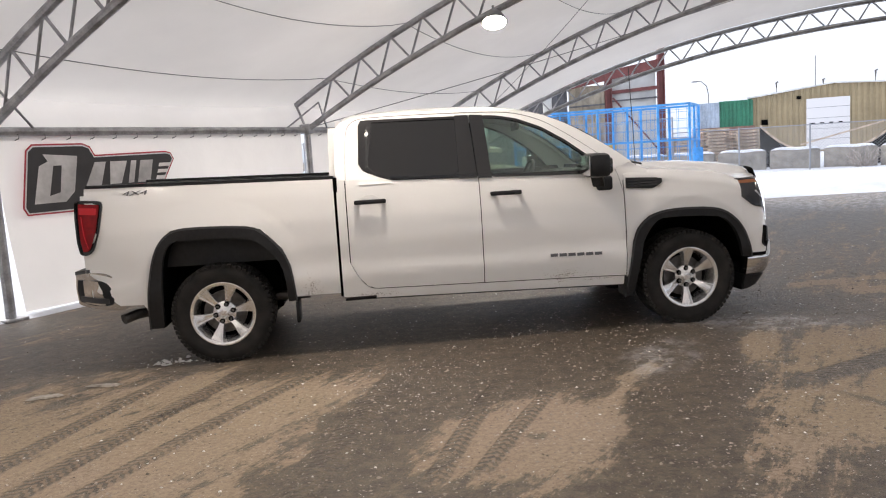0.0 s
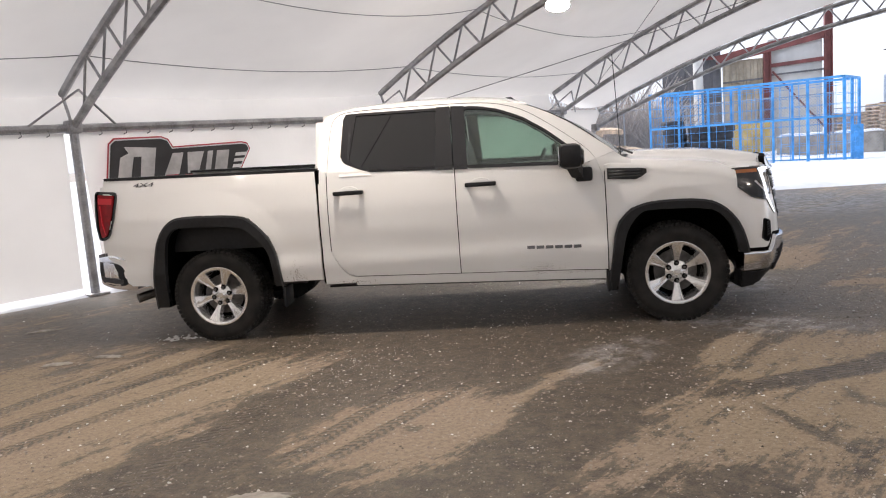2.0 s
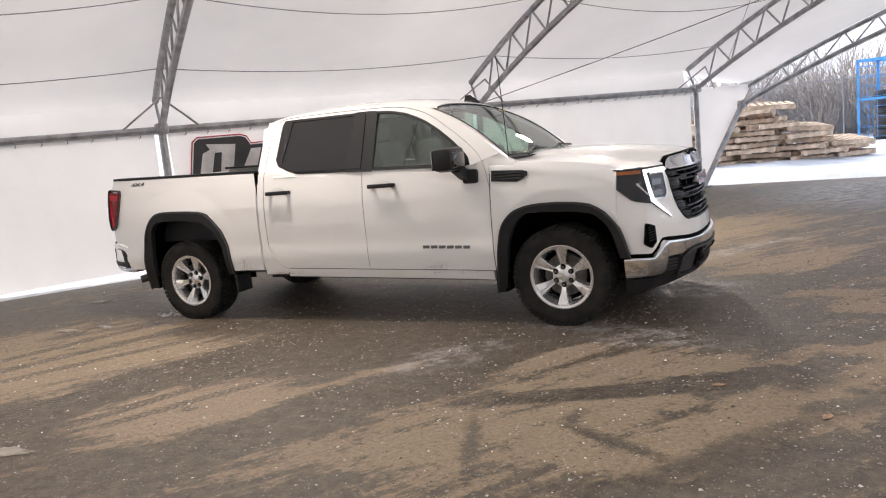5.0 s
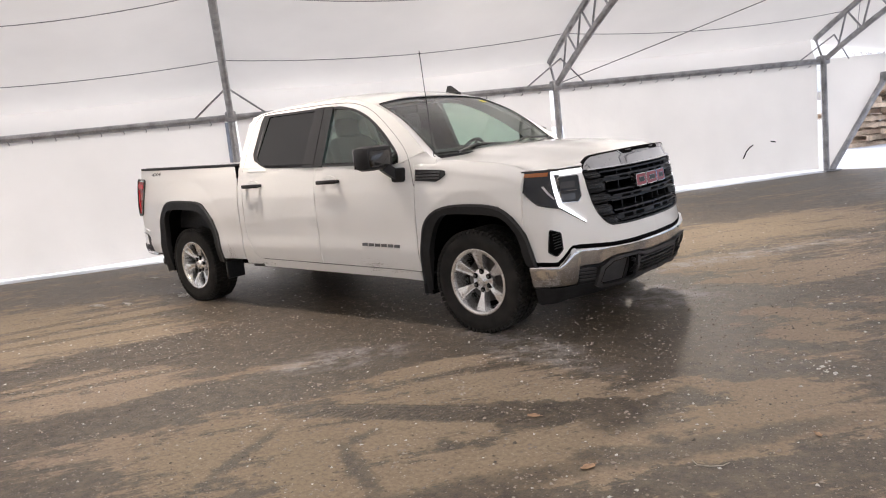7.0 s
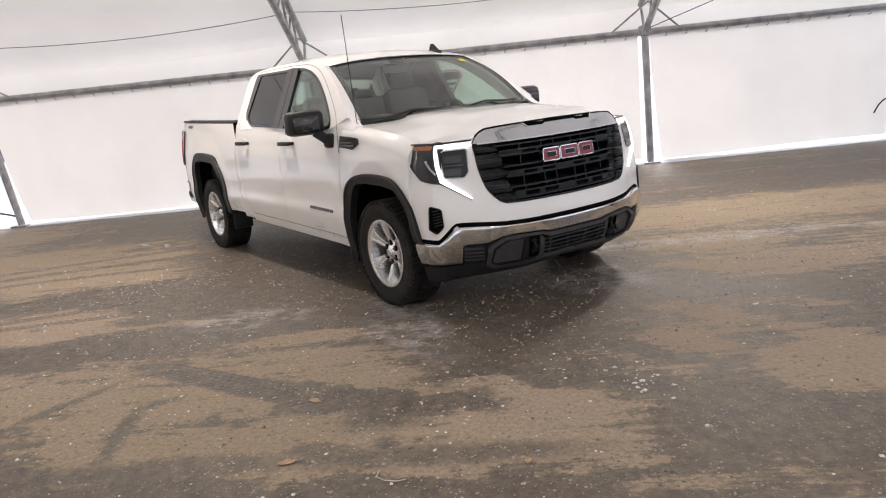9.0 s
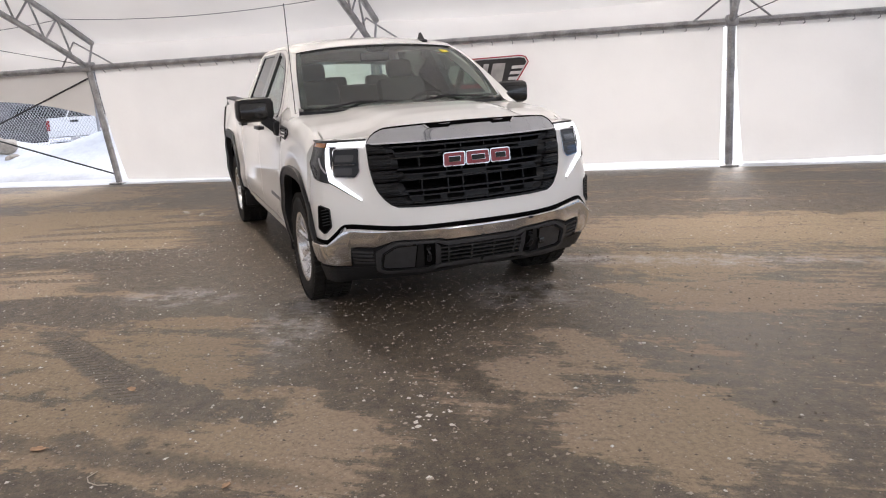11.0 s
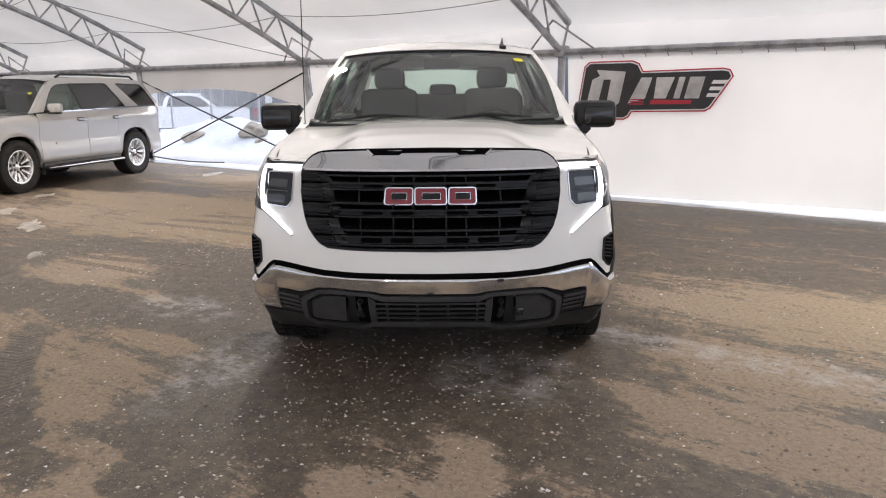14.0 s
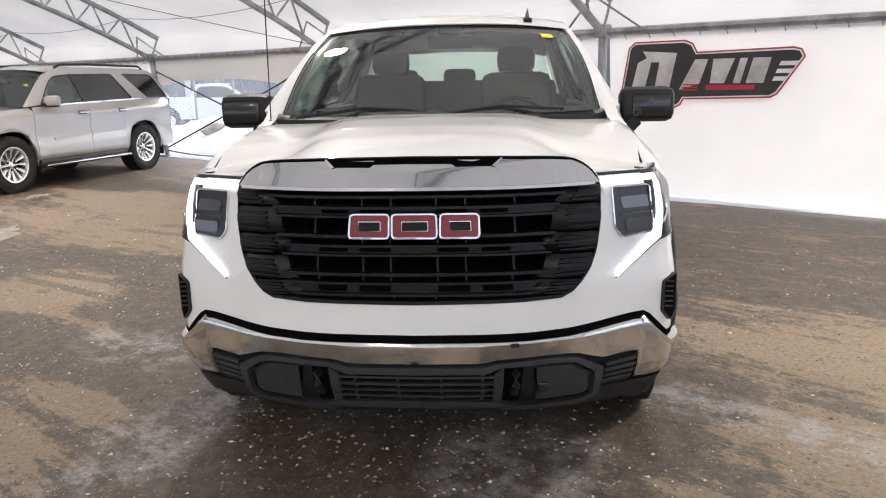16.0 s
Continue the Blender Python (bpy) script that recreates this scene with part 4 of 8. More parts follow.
        fx = ax + (arch[0][0] if nm == "front" else arch[-1][0] - 0.02)
        part("mud_flap", box((fx + 0.015, s * 0.87, 0.345), (0.03, 0.20, 0.17), 0.012), PLASTIC, truck)
    # windows: black frames, panes and the white frame round the cab
    RW = rounded([(-0.655, 1.412), (-0.600, 1.372), (-0.485, 1.333), (0.050, 1.315), (0.064, 1.765), (-0.600, 1.772), (-0.636, 1.755)], 0.025)
    FW = rounded([(0.300, 1.310), (1.120, 1.285), (1.165, 1.290), (1.160, 1.325), (1.10, 1.385), (0.92, 1.530), (0.74, 1.645), (0.555, 1.720), (0.405, 1.752), (0.284, 1.762)], 0.035)
    for poly, nm, door, mat in ((RW, "rear", rd, PRIVACY), (FW, "front", fd, CLEAR)):
        part("window_frame", ring(poly, 0.020, H, -0.02, 0.008), GLOSSBLACK, door)
        pane = part("window_pane", plate(poly, H, -0.002, 0.0), mat, door, "dark tinted pane" if nm == "rear" else "clear greenish pane")
        pane.visible_shadow = False
    part("pillar_trim", plate([(0.046, 1.292), (0.188, 1.288), (0.171, 1.788), (0.060, 1.788)], H, -0.03, 0.013), GLOSSBLACK, truck, "black door pillar trim")
    part("pillar_trim", plate([(0.196, 1.288), (0.304, 1.284), (0.288, 1.782), (0.179, 1.788)], H, -0.03, 0.013), GLOSSBLACK, truck, "black door pillar trim")
    part("quarter_trim", plate([(-0.728, 1.450), (-0.690, 1.392), (-0.655, 1.372), (-0.655, 1.42), (-0.600, 1.792), (-0.690, 1.790), (-0.712, 1.745)], H, -0.02, 0.007), GLOSSBLACK, truck)
    part("window_corner", plate([(-0.735, 1.29), (-0.47, 1.29), (-0.495, 1.312), (-0.60, 1.350), (-0.672, 1.382), (-0.70, 1.398), (-0.735, 1.452)], H, -0.03, 0.006), PAINT, rd)
    for cut in ([(-0.838, 1.300), (-0.832, 1.50), (-0.815, 1.700), (-0.790, 1.765), (-0.735, 1.800), (-0.64, 1.815), (-0.2, 1.817), (0.172, 1.812)], [(0.178, 1.812), (0.45, 1.802), (0.60, 1.775), (0.765, 1.718), (0.94, 1.606), (1.15, 1.452), (1.265, 1.350), (1.315, 1.262), (1.352, 1.10)]):
        part("door_cut", strip(smoothed(cut, 2), [(a + 0.002, b - 0.005) for a, b in smoothed(cut, 2)], lambda x, z, d: side(s)(x, z, d) if z < 1.29 else H(x, z, d), -0.01, 0.0048, 50, 1), STEELDARK, truck)
    CABOUT = [(-0.914, 1.335), (-0.912, 1.50), (-0.905, 1.68), (-0.880, 1.765), (-0.80, 1.808), (-0.66, 1.824), (-0.45, 1.835), (0.0, 1.842), (0.35, 1.830), (0.62, 1.800), (0.80, 1.752), (1.0, 1.66), (1.2, 1.53), (1.36, 1.412), (1.44, 1.345)]
    CABIN = [(-0.734, 1.325), (-0.730, 1.45), (-0.708, 1.735), (-0.675, 1.784), (-0.56, 1.790), (0.0, 1.786), (0.40, 1.770), (0.58, 1.735), (0.76, 1.660), (0.95, 1.536), (1.12, 1.396), (1.185, 1.325), (1.195, 1.265)]
    part("cab_frame", strip(smoothed(CABOUT, 2), smoothed(CABIN, 2), H, -0.05, 0.003, 70, 4), PAINT, truck)
    part("cowl_side", panel(np.linspace(1.25, 1.56, 14), 1.20, [(1.25, 1.365), (1.36, 1.405), (1.44, 1.345), (1.50, 1.300), (1.56, 1.278)], 6, lambda x, z, d: (x, s * (min(half(x, min(z, 1.24)) - 0.006, 0.925 - 0.47 * (z - 1.30)) + d - 0.22 * max(0, x - 1.36) * max(0.0, min(1.0, (z - 1.24) / 0.06))), z), -0.06, 0.0), PAINT, truck)
    part("belt_strip", panel(columns(-0.49, 1.20), lambda x: BELT(x) - 0.004, lambda x: BELT(x) + 0.016, 2, lambda x, z, d: (x, s * (0.932 + d), z), -0.03, 0.0), GLOSSBLACK, truck)
    # handles
    for x0, door in ((-0.66, rd), (0.40, fd)):
        yb = half(x0, 1.16)
        part("handle_recess", moved(lathe([(0.058, 0.002), (0.060, 0.0045), (0.063, 0.0045), (0.066, 0.0)], 28), pose(x0, s * yb, 1.165) @ Matrix.Diagonal((1.3, s * 1.0, 0.75, 1))), PAINT, door)
        part("door_handle", join(box((x0, s * (yb + 0.045), 1.163), (0.245, 0.022, 0.034), 0.011), box((x0 - 0.10, s * (yb + 0.02), 1.163), (0.04, 0.05, 0.028), 0.008), box((x0 + 0.10, s * (yb + 0.02), 1.163), (0.04, 0.05, 0.028), 0.008)), PLASTIC, door, "black door handle")
    # mirror
    mir = part("side_mirror", box((1.095, s * 1.100, 1.335), (0.17, 0.285, 0.185), 0.045), PLASTIC, truck, "black folding side mirror")
    part("mirror_cap", box((1.170, s * 1.115, 1.330), (0.05, 0.21, 0.125), 0.022), GLOSSBLACK, mir)
    part("mirror_arm", join(bar((1.12, s * 1.03, 1.26), (1.17, s * 0.93, 1.17), 0.09, 0.07), box((1.20, s * 0.955, 1.185), (0.13, 0.06, 0.11), 0.02)), PLASTIC, mir)
    part("mirror_glass", box((1.008, s * 1.105, 1.335), (0.006, 0.24, 0.15), 0.002), CHROME, mir)
    # fender vent
    vent = part("fender_vent", panel(np.linspace(1.375, 1.67, 8), [(1.375, 1.135), (1.60, 1.120), (1.67, 1.165)], [(1.375, 1.218), (1.655, 1.203), (1.67, 1.195)], 2, F, -0.01, 0.010), PLASTIC, truck, "black louvred fender vent")
    for i in range(3):
        part("louvre", panel(np.linspace(1.385, 1.63 - 0.0 * i, 5), 1.143 + 0.022 * i, 1.155 + 0.022 * i, 1, F, 0.008, 0.020), GLOSSBLACK, vent)
    # door lettering stands as plain bars
    for i in range(6):
        part("badge_bar", panel([0.735 + 0.072 * i, 0.735 + 0.072 * i + 0.058], 0.631 - 0.002 * i, 0.655 - 0.002 * i, 1, F, -0.002, 0.006), BADGE, fd, "grey badge bar")
    # tail lamp
    TAIL = rounded([(-2.845, 1.300), (-2.660, 1.286), (-2.658, 1.25), (-2.690, 1.074), (-2.737, 0.945), (-2.770, 0.912), (-2.826, 0.910), (-2.842, 1.00), (-2.850, 1.19)], 0.02, 3)
    tl = part("tail_lamp", join(ring(TAIL, 0.012, F, -0.05, 0.016), plate(TAIL, F, -0.05, 0.002)), GLOSSBLACK, truck, "red tail lamp in a black surround")
    INL = widened(TAIL, -0.016)
    part("red_lens", plate(INL, F, -0.02, 0.012), RED, tl)
    part("bright_lens", plate(rounded([(-2.826, 1.255), (-2.690, 1.245), (-2.698, 1.195), (-2.825, 1.205)], 0.008), F, 0.0, 0.0145), REDLIT, tl)
    part("lens_line", strip([(-2.815, 1.19), (-2.80, 1.04), (-2.775, 0.95)], [(-2.807, 1.19), (-2.792, 1.04), (-2.768, 0.95)], F, 0.0, 0.014, 10, 1), REDLIT, tl)
    part("tail_corner", panel([-2.822, -2.79], 0.50, 1.34, 6, F, -0.12, -0.015), PAINT, truck)
    # rear bumper corner: chrome with a black step
    BC = lambda x, z, d: (x, s * (0.968 + d - 0.10 * max(0.0, (-2.70 - x) / 0.22) ** 2), z)
    CO = smoothed([(-2.915, 0.745), (-2.80, 0.768), (-2.665, 0.760), (-2.590, 0.700), (-2.548, 0.575), (-2.532, 0.470), (-2.60, 0.466), (-2.75, 0.487), (-2.90, 0.520)], 2)
    CI = smoothed([(-2.900, 0.712), (-2.80, 0.712), (-2.690, 0.700), (-2.640, 0.650), (-2.622, 0.590), (-2.628, 0.520), (-2.66, 0.508), (-2.77, 0.515), (-2.89, 0.545)], 2)
    CO2 = CO + [(-2.915, 0.53), (-2.93, 0.64)]
    CI2 = CI + [(-2.905, 0.56), (-2.915, 0.64)]
    bc = part("bumper_corner", plate(CO2, BC, -0.25, 0.0), BUMPERCHROME, truck, "chrome rear bumper corner")
    part("bumper_step", plate(CI2, BC, -0.1, 0.003), PLASTIC, bc)
    part("step_tread", panel(np.linspace(-2.89, -2.66, 6), [(-2.89, 0.552), (-2.66, 0.524)], [(-2.89, 0.592), (-2.66, 0.562)], 1, BC, 0.0, 0.010), TRIM, bc)
    part("bumper_pad", panel(np.linspace(-2.93, -2.62, 8), [(-2.93, 0.742), (-2.80, 0.766), (-2.665, 0.760), (-2.62, 0.735)], [(-2.93, 0.770), (-2.80, 0.790), (-2.66, 0.785), (-2.62, 0.755)], 1, BC, -0.2, -0.012), TRIM, bc)

part("tailgate", panel(np.linspace(-0.80, 0.80, 13), 0.76, 1.37, 8, lambda y, z, d: (-2.80 - d, y, z), -0.05, 0.0), PAINT, truck)
part("rear_bumper", box((-2.80, 0, 0.62), (0.14, 1.6, 0.22), 0.03), CHROME, truck)
part("bed_floor", box((-1.85, 0, 0.80), (1.8, 1.6, 0.05), 0.01), PLASTIC, truck, "black bed liner")
# near-black blocks between cab and bed, in place of the gap's shade
for s in (-1, 1):
    part("bed_gap_shade", box((-0.918, s * 0.86, 0.90), (0.03, 0.16, 0.92)), DARK, truck)
part("bulkhead", box((-0.94, 0, 1.07), (0.03, 1.7, 0.55), 0.01), PAINT, truck)
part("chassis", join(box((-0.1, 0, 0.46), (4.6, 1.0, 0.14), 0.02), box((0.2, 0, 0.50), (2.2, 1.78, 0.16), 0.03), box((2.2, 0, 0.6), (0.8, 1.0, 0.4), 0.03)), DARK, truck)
part("exhaust_pipe", tube([(-1.2, -0.55, 0.42), (-2.2, -0.62, 0.42), (-2.52, -0.80, 0.40), (-2.60, -0.88, 0.38)], 0.04, 10), STEELDARK, truck)
part("rear_axle", moved(tube([(0, -0.7, 0), (0, 0.7, 0)], 0.06, 10), pose(-AXLE, 0, HUB)), STEELDARK, truck)

# roof, rear window, windscreen


def roof_at(u, v):
    x = -0.905 + 1.69 * u
    ze = float(np.interp(x, [-0.905, -0.88, -0.80, -0.66, -0.45, 0.0, 0.35, 0.62, 0.80], [1.69, 1.765, 1.808, 1.824, 1.835, 1.842, 1.830, 1.800, 1.752]))
    w = 0.925 - 0.235 * (ze - 1.30) / 0.5 + 0.003
    t = 2 * v - 1
    c = 0.052 * (1 - abs(t) ** 2.6)
    x2 = x - (0.0 if u < 0.5 else (u - 0.5) * 0.06 * (1 - t * t))
    return x2, w * t, ze + c


part("roof", join(grid(roof_at, 24, 20), grid(lambda u, v: Vector(roof_at(u, v)) - Vector((0, 0, 0.03)), 24, 20)), PAINT, truck)
part("headliner", grid(lambda u, v: Vector((roof_at(u, v)[0], roof_at(u, v)[1] * 0.95, roof_at(u, v)[2] - 0.05)), 10, 8), LINER, truck)


def screen_at(u, v, d=0.0):
    """Windscreen: v from the cowl to the roof."""
    t = 2 * u - 1
    xb, zb, wb = 1.60 - 0.15 * t * t, 1.316 + 0.012 * t * t, 0.805
    xt, zt, wt = 0.755 + 0.045 * t * t, 1.790 - 0.040 * abs(t) ** 2.4, 0.675
    k = v
    bow = 0.04 * math.sin(math.pi * k)
    return xb + (xt - xb) * k + bow * 0.5 + d, t * (wb + (wt - wb) * k + 0.012 * math.sin(math.pi * k)), zb + (zt - zb) * k + bow * 0.9 + d


part("roof_header", grid(lambda u, v: Vector(roof_at(1.0, v)).lerp(Vector(screen_at(v, 1.0, 0.004)), u) + Vector((0.012 * math.sin(3.14 * u), 0, 0.0)), 4, 24), PAINT, truck)
ws = part("windscreen", grid(lambda u, v: screen_at(u, v), 20, 14), CLEAR, truck, "clear windscreen")
ws.visible_shadow = False
part("windscreen_edge", join(*[tube([screen_at(u, v, 0.003) for u, v in path], 0.0045, 6) for path in ([(0, i / 12) for i in range(13)], [(1, i / 12) for i in range(13)], [(i / 12, 1) for i in range(13)])]), GLOSSBLACK, truck)
part("windscreen_border", join(*[grid(lambda u, v, a=a, b=b: screen_at(a + (b - a) * u, v, -0.004), 2, 14) for a, b in ((0.002, 0.028), (0.972, 0.998))], grid(lambda u, v: screen_at(u, 0.002 + 0.045 * v, -0.004), 20, 2), grid(lambda u, v: screen_at(u, 0.97 + 0.028 * v, -0.004), 20, 2)), GLOSSBLACK, truck, "black printed border of the windscreen")
for s in (-1, 1):
    part("a_pillar", thick([[Vector(screen_at((1 + s) / 2, v)), Vector(house(s)(*(np.interp(v, [0, 0.3, 0.6, 1], [1.44, 1.2, 0.98, 0.79]), np.interp(v, [0, 0.3, 0.6, 1], [1.345, 1.53, 1.67, 1.757])), 0.0))] for v in np.linspace(0, 1, 12)],
                           [[Vector(screen_at((1 + s) / 2, v)) - Vector((0.02, s * 0.02, 0.03)), Vector(house(s)(*(np.interp(v, [0, 0.3, 0.6, 1], [1.44, 1.2, 0.98, 0.79]), np.interp(v, [0, 0.3, 0.6, 1], [1.345, 1.53, 1.67, 1.757])), -0.04))] for v in np.linspace(0, 1, 12)]), PAINT, truck)
part("cowl", panel(np.linspace(-0.84, 0.84, 15), 0.0, 0.10, 2, lambda y, v, d: (1.56 - 0.20 * (y / 0.84) ** 2 + v, y, 1.312 + d - 0.1 * v), -0.03, 0.0), PLASTIC, truck, "black cowl")
for y0, y1 in ((-0.70, -0.05), (0.0, 0.62)):
    part("wiper", tube([(1.60, y0, 1.315), (1.585 - 0.05, (y0 + y1) / 2, 1.355), (1.60 - 0.04, y1, 1.335)], 0.009, 6), PLASTIC, truck)
rg = part("back_window", grid(lambda u, v: (-0.885 + 0.015 * v, (2 * u - 1) * (0.74 - 0.10 * v), 1.37 + 0.38 * v), 6, 4), CLEAR, truck)
rg.visible_shadow = False
part("cab_back", join(box((-0.90, 0, 1.15), (0.03, 1.78, 0.42), 0.01), *[bar((-0.880, s * 0.80, 1.33), (-0.868, s * 0.68, 1.74), 0.16, 0.04) for s in (-1, 1)], bar((-0.862, -0.69, 1.765), (-0.862, 0.69, 1.765), 0.05, 0.06)), PAINT, truck)

# hood
def hood_at(u, v):
    t = 2 * v - 1
    a = abs(t)
    x0 = 1.60 - 0.22 * t * t
    x1 = nose_x(0.90 * a) - 0.100 + 0.040 * a
    x = x0 + (x1 - x0) * u
    w = float(np.interp(x, [1.4, 2.2, 2.36, 2.52, 2.6], [0.868, 0.866, 0.852, 0.826, 0.822]))
    zc = float(np.interp(x, [1.4, 1.6, 1.9, 2.2, 2.45, 2.60, 2.69], [1.318, 1.325, 1.322, 1.305, 1.278, 1.250, 1.222]))
    ze = float(np.interp(x, [1.35, 1.7, 2.1, 2.22, 2.33, 2.62], [1.285, 1.265, 1.222, 1.198, 1.154, 1.148]))
    k = 1 / (1 + math.exp((a - 0.56) * 22))
    z = ze + (zc - ze) * (0.42 * (1 - a * a) + 0.58 * k)
    return x, w * t, z


def hood_front(u, v):
    """The hood's front face turns down to the lamps and the grille bar."""
    x, y, z = hood_at(1.0, v)
    k = u
    return x + 0.022 * math.sin(k * 1.57), y * (1 + 0.012 * k), z + (min(z, 1.150) - z) * k ** 1.6


part("hood_front", join(grid(hood_front, 5, 44), grid(lambda u, v: Vector(hood_front(u, v)) - Vector((0.02, 0, 0)), 5, 44)), PAINT, truck)
part("hood", join(grid(hood_at, 30, 44), grid(lambda u, v: Vector(hood_at(u, v)) - Vector((0, 0, 0.025)), 30, 44)), PAINT, truck)

# front: a sheet wrapped round the nose, u = distance along it from the middle, v = height
_l = np.concatenate([[0], np.cumsum([math.hypot(b[0] - a[0], b[1] - a[1]) for a, b in zip(NOSELINE, NOSELINE[1:])])])
_cx, _cy = [p[0] for p in NOSELINE], [p[1] for p in NOSELINE]
NOSEWIDE = lambda v: float(np.interp(v, [0.28, 0.45, 0.65, 0.75, 1.0, 1.15], [0.955, 0.975, 0.99, 0.998, 0.972, 0.925]))


def at_x(x):
    return float(np.interp(-x, [-v for v in _cx], _l))


def across(y, z):
    """The sheet's place at the half width y and the height z."""
    return float(np.interp(y / NOSEWIDE(z), _cy, _l))


def nose(u, v, d):
    a = abs(u)
    x, y = float(np.interp(a, _l, _cx)), float(np.interp(a, _l, _cy))
    x2, y2 = float(np.interp(a + 0.012, _l, _cx)), float(np.interp(a + 0.012, _l, _cy))
    x1, y1 = float(np.interp(abs(a - 0.012), _l, _cx)), float(np.interp(abs(a - 0.012), _l, _cy)) * (1 if a >= 0.012 else -1)
    tx, ty = x2 - x1, y2 - y1
    n = math.hypot(tx, ty) or 1.0
    nx, ny = ty / n, -tx / n
    front = max(0.0, min(1.0, (x - 2.25) / 0.35))
    d = d + front * float(np.interp(v, [0.22, 0.32, 0.42, 0.50, 0.60, 0.72, 0.95, 1.10, 1.20, 1.26], [-0.10, -0.02, 0.022, 0.032, 0.032, 0.022, 0.0, -0.015, -0.058, -0.10]))
    s = 1 if u >= 0 else -1
    return x + nx * d, s * (y * NOSEWIDE(v) + ny * d), v


def both(us, lo, hi, nv, d0, d1, fn=nose):
    """The same plate on both sides of the nose."""
    a = panel(us, lo, hi, nv, fn, d0, d1)
    return a, mirrored(a)


def spread(pts):
    """Half widths and heights as places on the sheet."""
    return [(across(y, z), z) for y, z in pts]


def line_at(pts):
    return lambda u: float(np.interp(u, [p[0] for p in pts], [p[1] for p in pts]))


SX_END = at_x(2.325)
G = spread([(0.0, 0.716), (0.39, 0.720), (0.515, 0.726), (0.555, 0.745), (0.590, 0.780), (0.622, 0.825), (0.645, 0.885), (0.660, 0.96), (0.668, 1.06), (0.672, 1.125)])
GU = G[-1][0]
# white front skin below and beside the grille
lo_w = spread([(0.0, 0.602), (0.40, 0.604), (0.535, 0.609), (0.64, 0.620), (0.78, 0.634), (0.825, 0.634), (0.850, 0.618), (0.918, 0.542)]) + [(at_x(2.44), 0.524), (at_x(2.412), 0.520), (at_x(2.386), 0.622), (at_x(2.350), 0.736), (at_x(2.327), 0.765), (SX_END, 0.765)]
for pc in both(columns(0.0, GU, [g[0] for g in G] + [p[0] for p in lo_w], 0.03), lo_w, G, 9, -0.03, 0.0):
    part("front_skin", pc, PAINT, truck)
for pc in both(columns(GU, SX_END, [p[0] for p in lo_w], 0.03), lo_w, lambda u: 1.146 + 0.004 * u, 18, -0.03, 0.0):
    part("front_skin", pc, PAINT, truck)

# lip that carries the skin back under the hood
part("hood_lip", thick([[nose(u, 1.146, 0.0), nose(u, 1.153, -0.02), nose(u, 1.160, -0.21)] for u in columns(-SX_END, SX_END, (), 0.05)], [[nose(u, 1.132, -0.005), nose(u, 1.139, -0.03), nose(u, 1.146, -0.21)] for u in columns(-SX_END, SX_END, (), 0.05)]), PAINT, truck)

# bright bar over the grille with its dark slot
CR = spread([(0.0, 1.222), (0.34, 1.218), (0.50, 1.212), (0.585, 1.206), (0.625, 1.186), (0.650, 1.160), (0.668, 1.128)])
crown = part("grille_crown", panel(columns(-CR[-1][0], CR[-1][0], [k * p[0] for p in CR for k in (-1, 1)], 0.05), 1.122, lambda u: line_at(CR)(abs(u)), 6, nose, -0.05, 0.010), SATIN, truck, "chrome bar over the grille")
part("crown_edge", panel(columns(-CR[-1][0] + 0.03, CR[-1][0] - 0.03, (), 0.06), 1.117, 1.128, 2, nose, -0.05, 0.020), CHROME, crown)
for k in (1, -1):
    tr = strip([(a, b + 0.005) for a, b in CR], [(a, b - 0.001) for a, b in CR], nose, -0.03, 0.013, 40, 1)
    part("crown_gap", tr if k > 0 else mirrored(tr), DARK, crown)
    q = plate([(0.345, 1.222), (0.305, 1.196), (0.165, 1.196), (0.150, 1.206), (0.0, 1.207), (0.0, 1.222)], nose, -0.02, 0.014)
    part("hood_slot", q if k > 0 else mirrored(q), DARK, crown)
    q = plate([(0.352, 1.220), (0.345, 1.222), (0.305, 1.196), (0.318, 1.193)], nose, -0.01, 0.016)
    part("slot_edge", q if k > 0 else mirrored(q), CHROME, crown)

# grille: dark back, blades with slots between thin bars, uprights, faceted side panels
# The near-black back sheet stands in for the shaded depth behind the bars.
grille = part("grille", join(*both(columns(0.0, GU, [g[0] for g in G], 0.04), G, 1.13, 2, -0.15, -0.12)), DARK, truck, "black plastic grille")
part("grille_rim", join(*both(columns(0.0, GU - 0.003, [g[0] for g in G], 0.02), lambda u: line_at(G)(u) - 0.001, lambda u: line_at(G)(u) + 0.012, 1, -0.12, 0.004)), GRILLE, grille)
FACET = [(0.397, 0.735), (0.440, 0.775), (0.432, 0.792), (0.455, 0.812), (0.480, 0.880), (0.452, 0.920), (0.493, 0.958), (0.503, 1.052), (0.550, 1.110), (0.552, 1.125)]


def facet(z):
    return across(float(np.interp(z, [p[1] for p in FACET], [p[0] for p in FACET])), z)


def g_edge(z):
    return float(np.interp(z, [g[1] for g in G], [g[0] for g in G]))


for z, h, d in ((1.092, 0.010, -0.012), (1.056, 0.010, 0.0), (1.024, 0.008, -0.006), (0.956, 0.011, -0.002), (0.922, 0.009, 0.0), (0.888, 0.008, -0.006), (0.821, 0.011, -0.002), (0.789, 0.009, 0.0), (0.746, 0.009, -0.006)):
    e = facet(z) + 0.012
    part("grille_bar", panel(columns(-e, e, (), 0.05), z - h / 2, z + h / 2, 2, nose, -0.11, d), GRILLE, grille)
